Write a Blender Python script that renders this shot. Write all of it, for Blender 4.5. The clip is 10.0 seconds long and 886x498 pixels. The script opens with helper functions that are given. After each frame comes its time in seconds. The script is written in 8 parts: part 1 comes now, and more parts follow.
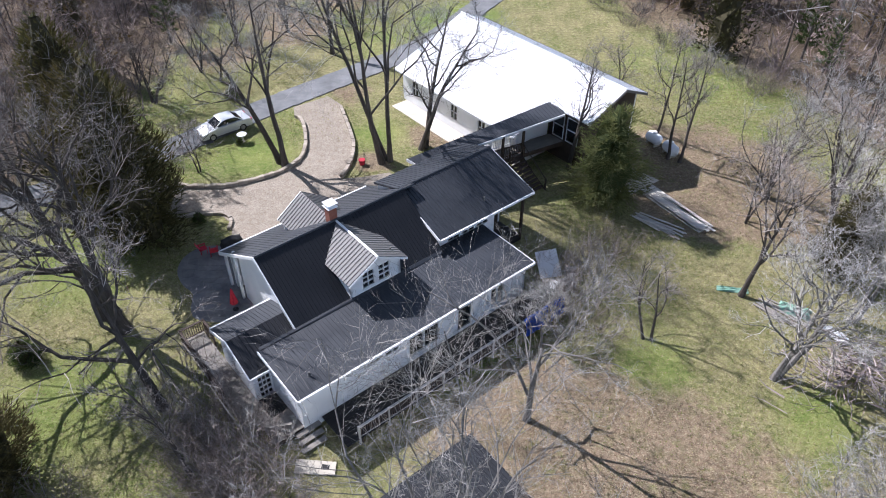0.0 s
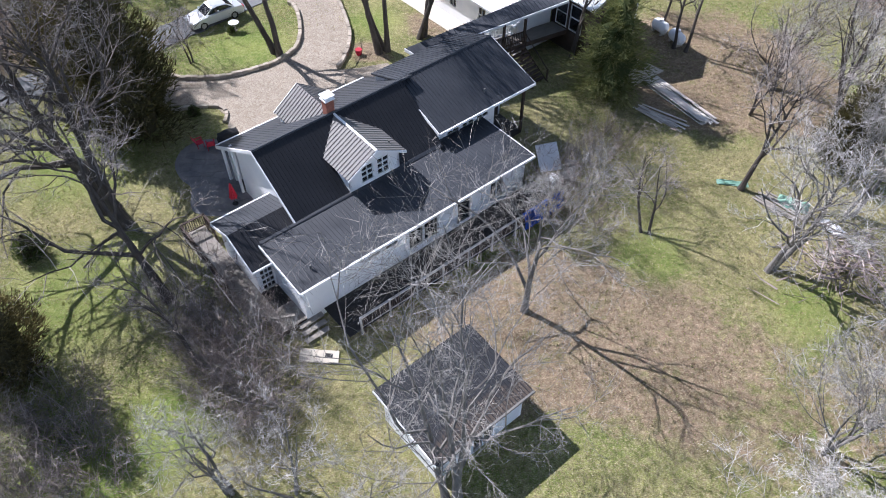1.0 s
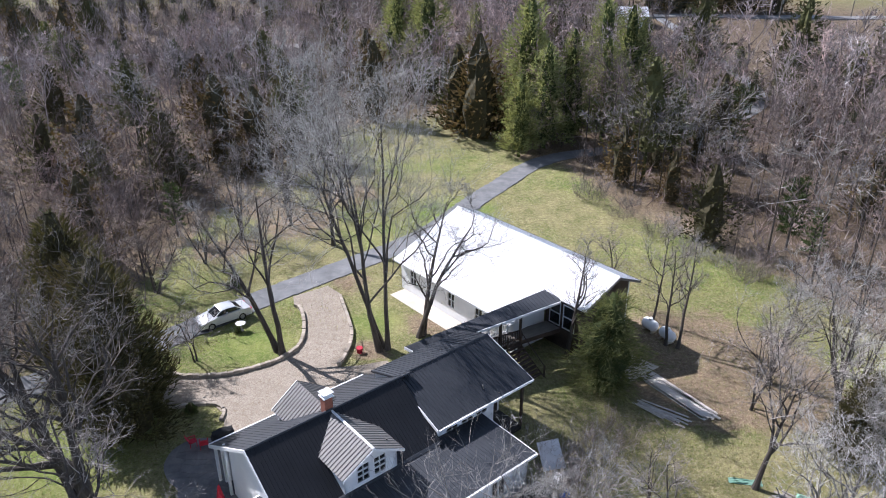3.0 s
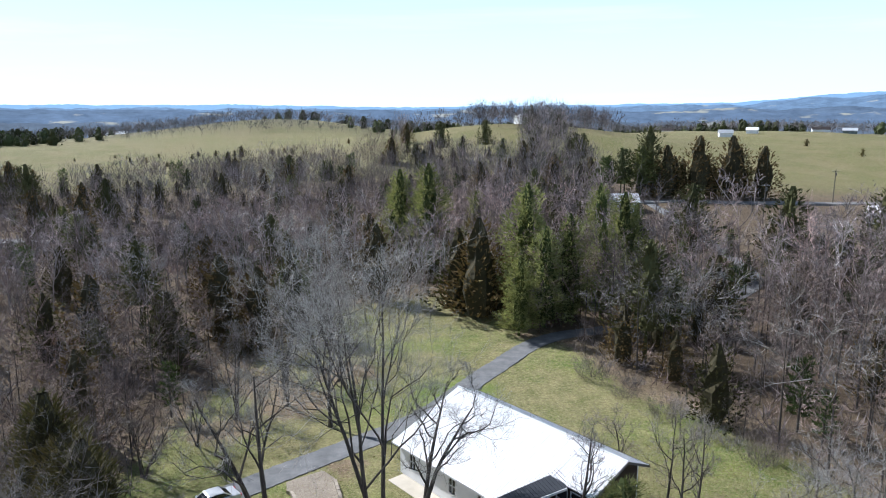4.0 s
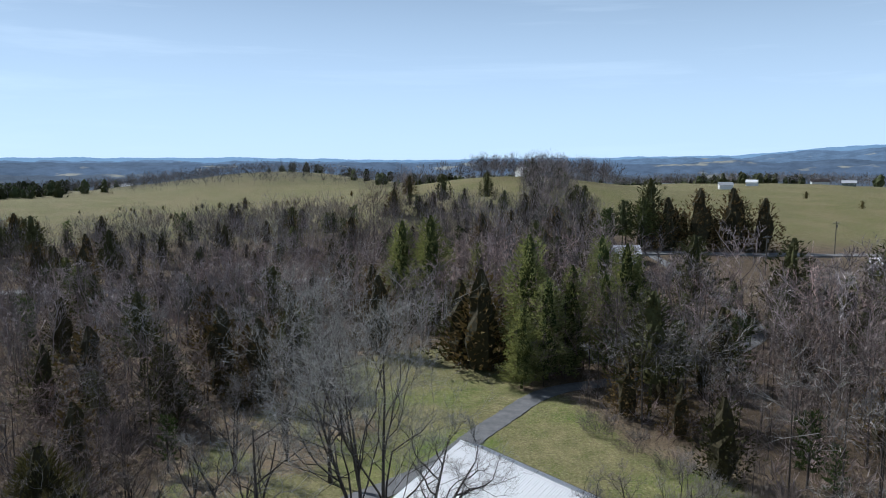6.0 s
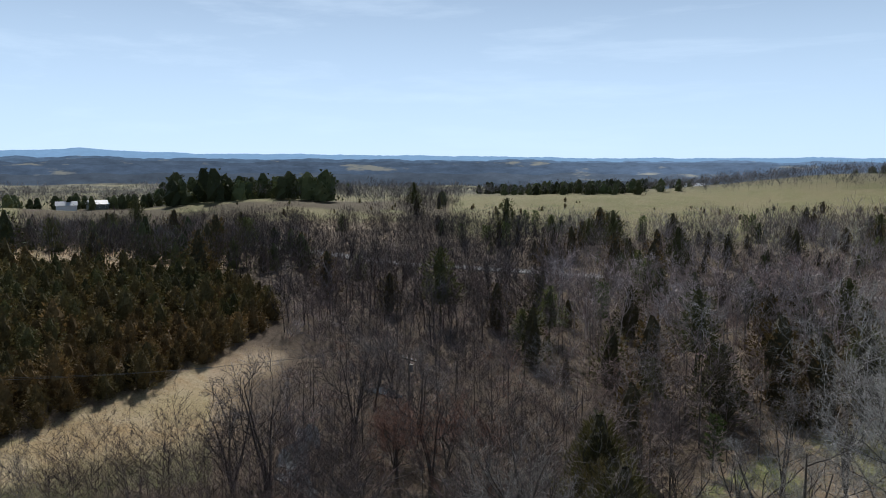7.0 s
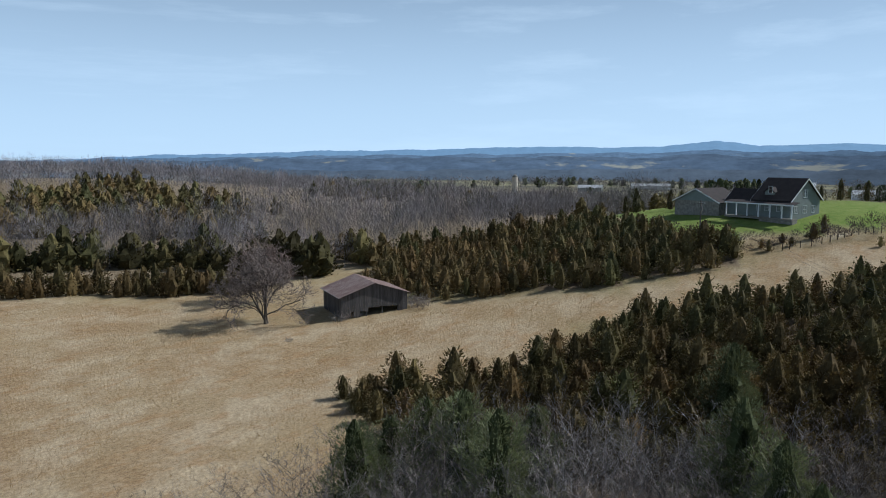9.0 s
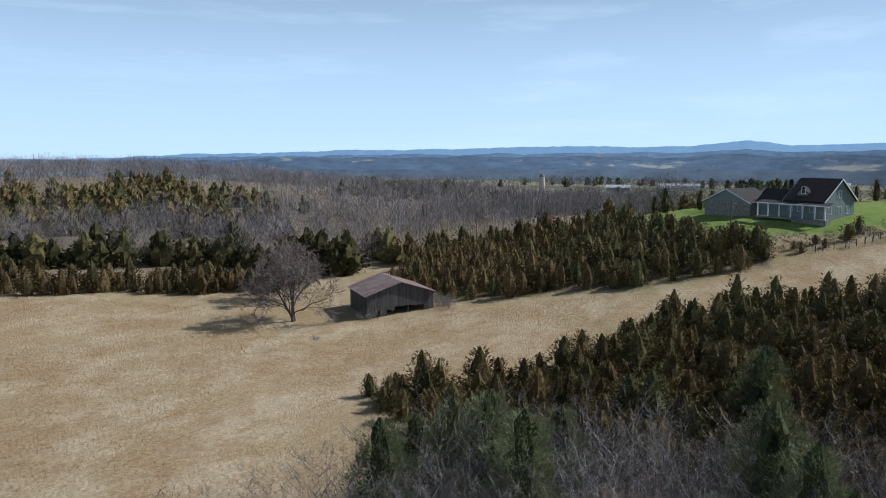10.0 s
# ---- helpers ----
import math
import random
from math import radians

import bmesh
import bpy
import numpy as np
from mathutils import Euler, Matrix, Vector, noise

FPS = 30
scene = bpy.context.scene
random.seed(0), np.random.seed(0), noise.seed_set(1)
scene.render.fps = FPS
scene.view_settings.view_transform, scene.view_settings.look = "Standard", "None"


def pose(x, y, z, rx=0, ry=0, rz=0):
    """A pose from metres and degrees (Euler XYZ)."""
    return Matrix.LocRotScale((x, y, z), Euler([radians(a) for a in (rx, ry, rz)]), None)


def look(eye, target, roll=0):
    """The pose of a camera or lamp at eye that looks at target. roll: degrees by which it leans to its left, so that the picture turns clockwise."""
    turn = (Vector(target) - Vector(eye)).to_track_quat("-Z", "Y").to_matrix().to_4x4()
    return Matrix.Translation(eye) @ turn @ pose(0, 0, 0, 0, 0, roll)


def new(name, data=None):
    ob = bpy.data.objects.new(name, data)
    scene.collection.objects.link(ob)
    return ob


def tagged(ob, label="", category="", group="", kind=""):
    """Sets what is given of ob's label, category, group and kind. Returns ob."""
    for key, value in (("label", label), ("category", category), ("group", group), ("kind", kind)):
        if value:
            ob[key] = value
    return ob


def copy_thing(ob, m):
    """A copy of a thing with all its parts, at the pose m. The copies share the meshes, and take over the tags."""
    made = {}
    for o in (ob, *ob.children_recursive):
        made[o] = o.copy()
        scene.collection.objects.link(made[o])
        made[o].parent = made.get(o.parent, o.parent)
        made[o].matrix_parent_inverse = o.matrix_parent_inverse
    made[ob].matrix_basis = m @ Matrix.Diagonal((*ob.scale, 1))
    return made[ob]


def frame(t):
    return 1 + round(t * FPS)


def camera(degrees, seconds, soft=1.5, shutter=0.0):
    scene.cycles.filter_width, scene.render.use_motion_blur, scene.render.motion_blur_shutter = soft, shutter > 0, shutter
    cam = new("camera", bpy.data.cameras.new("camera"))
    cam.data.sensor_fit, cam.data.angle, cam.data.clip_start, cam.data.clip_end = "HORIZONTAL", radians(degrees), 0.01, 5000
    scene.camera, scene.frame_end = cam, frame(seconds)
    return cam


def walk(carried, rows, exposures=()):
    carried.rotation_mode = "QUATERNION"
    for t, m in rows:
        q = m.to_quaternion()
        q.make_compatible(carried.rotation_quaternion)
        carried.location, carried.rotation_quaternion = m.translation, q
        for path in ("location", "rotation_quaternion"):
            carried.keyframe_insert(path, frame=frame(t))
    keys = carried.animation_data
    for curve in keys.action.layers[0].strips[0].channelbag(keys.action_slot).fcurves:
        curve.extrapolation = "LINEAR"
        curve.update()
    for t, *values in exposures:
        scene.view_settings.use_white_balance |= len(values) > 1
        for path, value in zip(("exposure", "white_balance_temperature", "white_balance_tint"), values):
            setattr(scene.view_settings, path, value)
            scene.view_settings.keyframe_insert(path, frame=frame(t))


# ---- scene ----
cam = camera(63.49, 10.0, soft=1.0)
EYE = (0.0, 0.0, 32.0)
# seconds, yaw, pitch, roll
PATH = [
    (0.0, 0.00, -40.20, -0.19), (0.5, 0.05, -45.22, -0.26), (1.0, -0.10, -48.67, -0.16), (1.5, -0.16, -45.91, -0.12),
    (2.0, -0.29, -39.07, 0.02), (2.5, -0.32, -32.18, 0.03), (2.7, -0.36, -29.42, 0.05), (3.8, -0.30, -13.93, -0.05),
    (4.0, -0.30, -11.03, 0.00), (4.5, -0.33, -6.96, -0.04), (5.0, -0.31, -6.93, -0.05), (5.2, -0.30, -6.92, -0.05),
    (6.3, -0.10, -6.90, 0.00), (6.5, 0.95, -6.87, 0.05), (6.6, 4.70, -6.88, 0.08), (6.7, 12.86, -6.86, 0.05),
    (6.8, 22.73, -6.85, 0.04), (6.9, 32.97, -6.87, 0.00), (7.0, 43.26, -6.92, -0.08), (7.1, 53.37, -6.99, -0.10),
    (7.2, 62.19, -7.07, -0.10), (7.3, 68.65, -7.14, -0.08), (7.5, 73.05, -7.18, -0.10), (8.0, 73.06, -7.12, -0.12),
    (8.2, 74.24, -7.18, -0.07), (8.3, 79.44, -7.20, 0.00), (8.4, 86.86, -7.21, 0.05), (8.5, 94.59, -7.19, 0.08),
    (8.6, 102.31, -7.20, 0.13), (8.7, 110.49, -7.20, 0.16), (9.0, 129.60, -7.21, 0.18), (9.5, 131.66, -7.24, 0.11),
    (10.0, 131.74, -7.25, 0.11)]
# seconds, stops, white balance
EXPOSURES = [(0.0, 0.98, 5800, 19), (0.5, 0.96, 5800, 19), (1.0, 1.08, 5800, 19), (1.5, 1.22, 5800, 19), (2.0, 1.24, 5800, 20), (2.7, 1.02, 5850, 20), (3.8, 0.78, 5850, 13), (4.0, 0.62, 5800, 12), (4.6, 0.08, 5750, 15), (6.3, -0.1, 5900, 10),
             (7.2, -0.09, 6150, 12), (8.4, -0.11, 6150, 12), (9.0, -0.25, 5800, 8), (9.5, -0.15, 5750, 9), (10.0, -0.1, 5750, 9)]
walk(cam, [(t, pose(*EYE, 90 + p, r, y)) for t, y, p, r in PATH], EXPOSURES)

# ---------------------------------------------------------------- light
SUN_AZ, SUN_EL = 53.0, 41.0          # degrees to the left of +y, and above the horizon
world = bpy.data.worlds.new("sky")
scene.world = world
world.use_nodes = True
wn, wl = world.node_tree.nodes, world.node_tree.links
wn.clear()
sky = wn.new("ShaderNodeTexSky")
sky.sky_type = "NISHITA"
sky.sun_disc = False
sky.sun_elevation = radians(SUN_EL)
sky.sun_rotation = radians(-SUN_AZ)
sky.altitude, sky.air_density, sky.dust_density, sky.ozone_density = 300, 0.6, 0.2, 0.6
back = wn.new("ShaderNodeBackground")
back.inputs["Strength"].default_value = 0.05
wout = wn.new("ShaderNodeOutputWorld")
spot = wn.new("ShaderNodeTexCoord").outputs["Generated"]
veil = wn.new("ShaderNodeMapping")
veil.inputs["Rotation"].default_value, veil.inputs["Scale"].default_value = (0.05, 0.12, 0.6), (0.8, 4.0, 20.0)
wisp = wn.new("ShaderNodeTexNoise")
wisp.inputs["Scale"].default_value, wisp.inputs["Detail"].default_value, wisp.inputs["Roughness"].default_value = 1.1, 7, 0.62
thin = wn.new("ShaderNodeMapRange")
thin.inputs["From Min"].default_value, thin.inputs["From Max"].default_value, thin.inputs["To Max"].default_value = 0.5, 0.76, 0.36
cirrus = wn.new("ShaderNodeMix")
cirrus.data_type = "RGBA"
cirrus.inputs[7].default_value = (20.0, 22.0, 23.6, 1)
wl.new(spot, veil.inputs[0])
wl.new(veil.outputs[0], wisp.inputs["Vector"])
wl.new(wisp.outputs["Fac"], thin.inputs["Value"])
wl.new(thin.outputs[0], cirrus.inputs[0])
wl.new(sky.outputs[0], cirrus.inputs[6])
level = wn.new("ShaderNodeSeparateXYZ")
haze = wn.new("ShaderNodeMapRange")
haze.interpolation_type = "SMOOTHSTEP"
haze.inputs["From Min"].default_value, haze.inputs["From Max"].default_value = -0.03, 0.46
haze.inputs["To Min"].default_value, haze.inputs["To Max"].default_value = 0.82, 0.07
mist = wn.new("ShaderNodeMix")
mist.data_type = "RGBA"
mist.inputs[7].default_value = (15.6, 20.3, 24.8, 1)
wl.new(spot, level.inputs[0])
wl.new(level.outputs[2], haze.inputs["Value"])
wl.new(haze.outputs[0], mist.inputs[0])
wl.new(cirrus.outputs[2], mist.inputs[6])
wl.new(mist.outputs[2], back.inputs[0])
wl.new(back.outputs[0], wout.inputs[0])
sun = new("sun", bpy.data.lights.new("sun", "SUN"))
sun.data.energy, sun.data.angle, sun.data.color = 5.0, radians(0.55), (1.0, 0.96, 0.89)
sa, se = radians(SUN_AZ), radians(SUN_EL)
sun.matrix_world = look((-math.sin(sa) * math.cos(se) * 90, math.cos(sa) * math.cos(se) * 90, math.sin(se) * 90), (0, 0, 0))


# ---------------------------------------------------------------- materials
def lin(r, g, b):
    return (r, g, b, 1.0)


class Nodes:
    """Short hand for building one node material."""

    def __init__(self, name):
        self.m = bpy.data.materials.new(name)
        self.m.use_nodes = True
        self.t = self.m.node_tree
        self.b = self.t.nodes["Principled BSDF"]
        self.pos = self.t.nodes.new("ShaderNodeTexCoord").outputs["Object"]

    def link(self, a, b):
        self.t.links.new(a, b)

    def node(self, kind, **inputs):
        n = self.t.nodes.new(kind)
        for k, v in inputs.items():
            sock = n.inputs[k.replace("_", " ")]
            if isinstance(v, bpy.types.NodeSocket):
                self.link(v, sock)
            else:
                sock.default_value = v
        return n

    def noise(self, scale, detail=4.0, rough=0.55, stretch=None):
        vec = self.pos
        if stretch:
            mp = self.node("ShaderNodeMapping", Vector=vec)
            mp.inputs["Scale"].default_value = stretch
            vec = mp.outputs[0]
        return self.node("ShaderNodeTexNoise", Vector=vec, Scale=scale, Detail=detail, Roughness=rough).outputs["Fac"]

    def ramp(self, fac, lo, hi, a=0.0, b=1.0):
        n = self.node("ShaderNodeMapRange", Value=fac)
        n.inputs["From Min"].default_value, n.inputs["From Max"].default_value = lo, hi
        n.inputs["To Min"].default_value, n.inputs["To Max"].default_value = a, b
        return n.outputs[0]

    def mix(self, fac, a, b, how="MIX"):
        n = self.t.nodes.new("ShaderNodeMix")
        n.data_type, n.blend_type = "RGBA", how
        for sock, v in ((n.inputs[0], fac), (n.inputs[6], a), (n.inputs[7], b)):
            if isinstance(v, bpy.types.NodeSocket):
                self.link(v, sock)
            else:
                sock.default_value = v
        return n.outputs[2]

    def attr(self, name):
        n = self.t.nodes.new("ShaderNodeAttribute")
        n.attribute_name = name
        return n.outputs["Fac"]

    def island(self):
        return self.t.nodes.new("ShaderNodeNewGeometry").outputs["Random Per Island"]

    def each(self):
        return self.t.nodes.new("ShaderNodeObjectInfo").outputs["Random"]

    def done(self, color, rough=0.8, metal=0.0, bump=None, strength=0.3, dist=0.02, spec=0.5):
        for sock, v in (("Base Color", color), ("Roughness", rough), ("Metallic", metal)):
            if isinstance(v, bpy.types.NodeSocket):
                self.link(v, self.b.inputs[sock])
            else:
                self.b.inputs[sock].default_value = v
        self.b.inputs["Specular IOR Level"].default_value = spec
        if bump is not None:
            bn = self.node("ShaderNodeBump", Height=bump, Strength=strength, Distance=dist)
            self.link(bn.outputs[0], self.b.inputs["Normal"])
        return self.m


def plain(name, c1, c2, scale=3.0, rough=0.8, metal=0.0, fine=40.0, strength=0.25, vary=0.12, spec=0.4, stretch=None):
    """Two-scale mottled surface, each object a little lighter or darker."""
    n = Nodes(name)
    big, small = n.noise(scale, 5, 0.6, stretch), n.noise(fine, 3, 0.6, stretch)
    col = n.mix(n.ramp(big, 0.3, 0.7), c1, c2)
    col = n.mix(n.ramp(small, 0.3, 0.7, 0.0, 0.35), col, c2 if sum(c1[:3]) > sum(c2[:3]) else c1)
    v = n.ramp(n.each(), 0, 1, 1 - vary, 1 + vary)
    col = n.mix(1.0, col, v, "MULTIPLY")
    return n.done(col, rough, metal, small, strength, 0.02, spec)


def leafy(name, stops, rough=0.75, spec=0.25, mottle=0, leak=0.0):
    """Foliage or twigs: hue by island, and by tree through the tint attribute."""
    n = Nodes(name)
    a = n.mix(n.island(), stops[0], stops[1])
    b = n.mix(n.island(), stops[2], stops[3])
    t = n.mix(n.ramp(n.attr("tint"), 0, 1), a, b)
    e = n.ramp(n.each(), 0, 1, 0.7, 1.35)
    col = n.mix(1.0, t, e, "MULTIPLY")
    # shade varies brightness by tree; lower values paint inner shade on cores
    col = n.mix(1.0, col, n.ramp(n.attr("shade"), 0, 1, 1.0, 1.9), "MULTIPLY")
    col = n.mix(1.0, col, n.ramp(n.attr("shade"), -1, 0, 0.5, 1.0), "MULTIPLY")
    if mottle:
        tex = n.noise(mottle, 5, 0.75)
        col = n.mix(1.0, col, n.ramp(tex, 0.35, 0.65, 0.6, 1.35), "MULTIPLY")
    n.done(col, rough, 0.0, None, spec=spec)
    if leak:
        lit = n.node("ShaderNodeBsdfTranslucent", Color=n.mix(1.0, col, lin(1.12, 1.05, 0.75), "MULTIPLY"))
        both = n.node("ShaderNodeMixShader", Fac=leak)
        n.link(n.b.outputs[0], both.inputs[1])
        n.link(lit.outputs[0], both.inputs[2])
        n.link(both.outputs[0], n.t.nodes["Material Output"].inputs["Surface"])
    return n.m


def paved():
    n = Nodes("tan_pavers")
    cell = n.node("ShaderNodeTexVoronoi", Vector=n.pos, Scale=5.5)
    joint = n.node("ShaderNodeTexVoronoi", Vector=n.pos, Scale=5.5)
    joint.feature = "DISTANCE_TO_EDGE"
    col = n.mix(n.ramp(n.noise(0.5, 6, 0.7), 0.35, 0.65), lin(.20, .165, .125), lin(.31, .265, .21))
    col = n.mix(n.ramp(cell.outputs["Color"], 0, 1, 0, 0.5), col, lin(.40, .36, .30))
    col = n.mix(n.ramp(joint.outputs["Distance"], 0.02, 0.09, 0.75, 0), col, lin(.15, .115, .08))
    col = n.mix(n.ramp(n.noise(2.2, 7, 0.75), 0.52, 0.68, 0, 0.6), col, lin(.20, .145, .095))
    return n.done(col, 0.92, 0, n.ramp(joint.outputs["Distance"], 0, 0.15), 0.5)


M_BARK = plain("bark", lin(.045, .037, .031), lin(.105, .09, .078), 1.5, 0.95, fine=14, strength=0.6, stretch=(3, 3, 0.6))
M_BARKPALE = plain("pale_bark", lin(.10, .092, .084), lin(.22, .205, .19), 1.5, 0.95, fine=14, strength=0.6, stretch=(3, 3, 0.6))
M_TWIG = leafy("twig_grey", (lin(.10, .09, .082), lin(.37, .35, .33), lin(.11, .082, .068), lin(.33, .275, .24)), 0.9)
M_TWIGPALE = leafy("twig_pale", (lin(.20, .188, .172), lin(.52, .50, .475), lin(.2, .182, .16), lin(.47, .44, .40)), 0.9)
M_TWIGMID = leafy("twig_wood", (lin(.08, .072, .07), lin(.27, .25, .242), lin(.11, .075, .066), lin(.27, .195, .17)), 0.9)
M_TWIGRED = leafy("twig_reddish", (lin(.15, .08, .06), lin(.30, .17, .125), lin(.17, .09, .065), lin(.33, .19, .14)), 0.9)
M_SAPLING = leafy("sapling_grey", (lin(.09, .085, .082), lin(.23, .22, .215), lin(.12, .085, .074), lin(.23, .175, .15)), 0.9)
# Sapling grey made darker, as backlit thickets look.
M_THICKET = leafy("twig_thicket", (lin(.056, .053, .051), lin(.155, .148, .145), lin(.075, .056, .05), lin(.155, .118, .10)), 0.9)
M_TWIGFAR = leafy("twig_far", (lin(.105, .094, .095), lin(.33, .30, .295), lin(.14, .10, .09), lin(.32, .24, .215)), 0.95)
M_TWIGDIST = leafy("twig_distant", (lin(.15, .14, .142), lin(.23, .218, .22), lin(.15, .118, .11), lin(.22, .178, .168)), 0.95)
# Dark twigs; on trees towards the sun the colour carries their backlit shade.
M_TWIGDARK = leafy("twig_dark_backlit", (lin(.04, .036, .037), lin(.115, .106, .106), lin(.06, .043, .038), lin(.125, .09, .08)), 0.95)
M_CEDAR = leafy("cedar", (lin(.049, .05, .02), lin(.10, .094, .037), lin(.105, .07, .03), lin(.17, .112, .048)), mottle=1.1, spec=0.12, leak=0.12)
M_PINE = leafy("pine", (lin(.04, .062, .025), lin(.085, .115, .045), lin(.075, .09, .034), lin(.135, .145, .055)), spec=0.15, leak=0.42)
M_PINEDARK = leafy("dark_pine", (lin(.032, .042, .02), lin(.072, .086, .037), lin(.055, .058, .025), lin(.105, .103, .043)), spec=0.12, leak=0.1)
M_PINESOFT = leafy("grey_green_pine", (lin(.09, .108, .058), lin(.20, .222, .125), lin(.11, .125, .06), lin(.24, .25, .13)), spec=0.15, leak=0.3)
M_PINEPALE = leafy("pale_pine", (lin(.10, .12, .05), lin(.24, .26, .125), lin(.12, .14, .05), lin(.27, .28, .11)), spec=0.15, leak=0.5)
# Dark core colour paints the shade deep inside evergreen crowns.
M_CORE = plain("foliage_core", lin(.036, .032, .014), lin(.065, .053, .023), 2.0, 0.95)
M_ROOF = plain("charcoal_metal", lin(.025, .028, .034), lin(.038, .042, .050), 0.5, 0.5, 0.0, fine=6, strength=0.04, vary=0.04, spec=0.4)
# Charcoal metal darkened for slopes the sun only grazes.
M_ROOFSHADE = plain("charcoal_metal_shade", lin(.013, .014, .017), lin(.022, .023, .027), 0.5, 0.5, 0.0, fine=6, strength=0.04, vary=0.04, spec=0.25)
M_ROOFL = plain("weathered_light_metal", lin(.14, .135, .127), lin(.18, .173, .164), 0.5, 0.6, 0.0, fine=8, strength=0.05, vary=0.04, spec=0.25)
M_WHITEROOF = plain("white_metal", lin(.74, .75, .76), lin(.82, .83, .84), 0.3, 0.38, 0.0, fine=6, strength=0.03, vary=0.02, spec=0.6)
M_WHITE = plain("white_paint", lin(.72, .73, .74), lin(.82, .82, .82), 0.7, 0.6, fine=20, strength=0.06, vary=0.02)
M_GLASS = plain("window_glass", lin(.01, .012, .015), lin(.02, .022, .025), 1.0, 0.06, 0.0, spec=0.8, strength=0.0)
M_DARK = plain("dark_opening", lin(.012, .012, .013), lin(.022, .021, .02), 1.0, 0.9)
M_DECK = plain("weathered_deck_boards", lin(.19, .172, .15), lin(.275, .25, .22), 1.2, 0.85, fine=22, strength=0.3, stretch=(1, 6, 1))
M_BROWN = plain("brown_stained_wood", lin(.045, .03, .022), lin(.08, .055, .04), 1.4, 0.8, fine=20)
M_BRICK = plain("red_brick", lin(.20, .07, .045), lin(.30, .12, .08), 4.0, 0.9, fine=30, strength=0.5)
M_STONE = plain("edging_stone", lin(.30, .255, .20), lin(.42, .37, .31), 2.0, 0.9, fine=18, strength=0.6, vary=0.25)
M_CONC = plain("pale_concrete", lin(.42, .38, .31), lin(.55, .50, .42), 0.6, 0.9, fine=9, strength=0.2)
M_WATER = plain("muddy_water", lin(.045, .045, .04), lin(.07, .068, .06), 0.4, 0.08, 0.0, fine=3, strength=0.02, vary=0.05, spec=0.6)
M_PAVER = paved()
M_GRAVEL = plain("grey_gravel", lin(.10, .103, .106), lin(.19, .192, .195), 0.7, 0.95, fine=9, strength=0.6)
M_ASPHALT = plain("pale_asphalt", lin(.17, .168, .165), lin(.25, .247, .242), 0.3, 0.95, fine=5, strength=0.3)
M_FLAG = plain("flagstone", lin(.11, .11, .115), lin(.24, .23, .215), 0.9, 0.85, fine=5, strength=0.5)
M_RED = plain("red_fabric", lin(.42, .02, .04), lin(.55, .035, .06), 3.0, 0.8)
M_CAR = plain("silver_paint", lin(.60, .61, .62), lin(.66, .67, .68), 1.0, 0.28, 0.35, strength=0.0, vary=0.0, spec=0.7)
M_TYRE = plain("tyre_rubber", lin(.015, .015, .016), lin(.03, .03, .03), 6.0, 0.85)
M_STEEL = plain("wheel_alloy", lin(.35, .35, .36), lin(.5, .5, .5), 6.0, 0.35, 0.8)
M_BARN = plain("weathered_grey_boards", lin(.05, .046, .045), lin(.125, .116, .112), 1.2, 0.95, fine=10, strength=0.5, vary=0.25, stretch=(5, 5, 0.5))
M_RUST = plain("rusty_tin", lin(.16, .09, .075), lin(.36, .295, .275), 0.45, 0.6, 0.2, fine=4, strength=0.2)
M_BLUE = plain("blue_tarp", lin(.02, .07, .40), lin(.04, .12, .55), 3.0, 0.5)
M_BOARD = plain("pale_sawn_boards", lin(.50, .46, .40), lin(.70, .66, .60), 1.2, 0.85, fine=22, strength=0.25, vary=0.12, stretch=(1, 6, 1))
M_MINT = plain("pale_green_sheet", lin(.11, .24, .18), lin(.24, .38, .30), 2.0, 0.55)
M_SAGE = plain("sage_siding", lin(.17, .20, .19), lin(.22, .25, .24), 1.0, 0.8)
M_SHINGLE = plain("dark_red_shingle", lin(.028, .022, .022), lin(.05, .038, .037), 0.8, 0.9)
M_FIELDSTONE = plain("mixed_fieldstone", lin(.16, .14, .12), lin(.42, .39, .35), 1.3, 0.9, fine=4, strength=0.6)
M_POLE = plain("grey_pole_wood", lin(.10, .085, .07), lin(.17, .15, .13), 2.0, 0.9)
M_RAIL = plain("weathered_pale_rail", lin(.30, .29, .275), lin(.43, .42, .40), 1.2, 0.85, fine=22, strength=0.3)
# Deck boards near black: the house's shadow is put into their colour.
M_DECKSHADE = plain("shaded_deck_boards", lin(.02, .018, .016), lin(.036, .032, .029), 1.2, 0.8, fine=22, strength=0.3, stretch=(1, 6, 1))


# ---------------------------------------------------------------- mesh helpers
def part(name, bm, material, parent=None, label=""):
    me = bpy.data.meshes.new(name)
    bmesh.ops.recalc_face_normals(bm, faces=bm.faces)
    bm.to_mesh(me)
    bm.free()
    me.materials.append(material)
    ob = new(name, me)
    if parent is not None:
        ob.parent = parent
    if label:
        ob["label"] = label
    return ob


def empty(name, m=None):
    ob = new(name)
    ob.empty_display_size = 0.3
    if m is not None:
        ob.matrix_world = m
    return ob


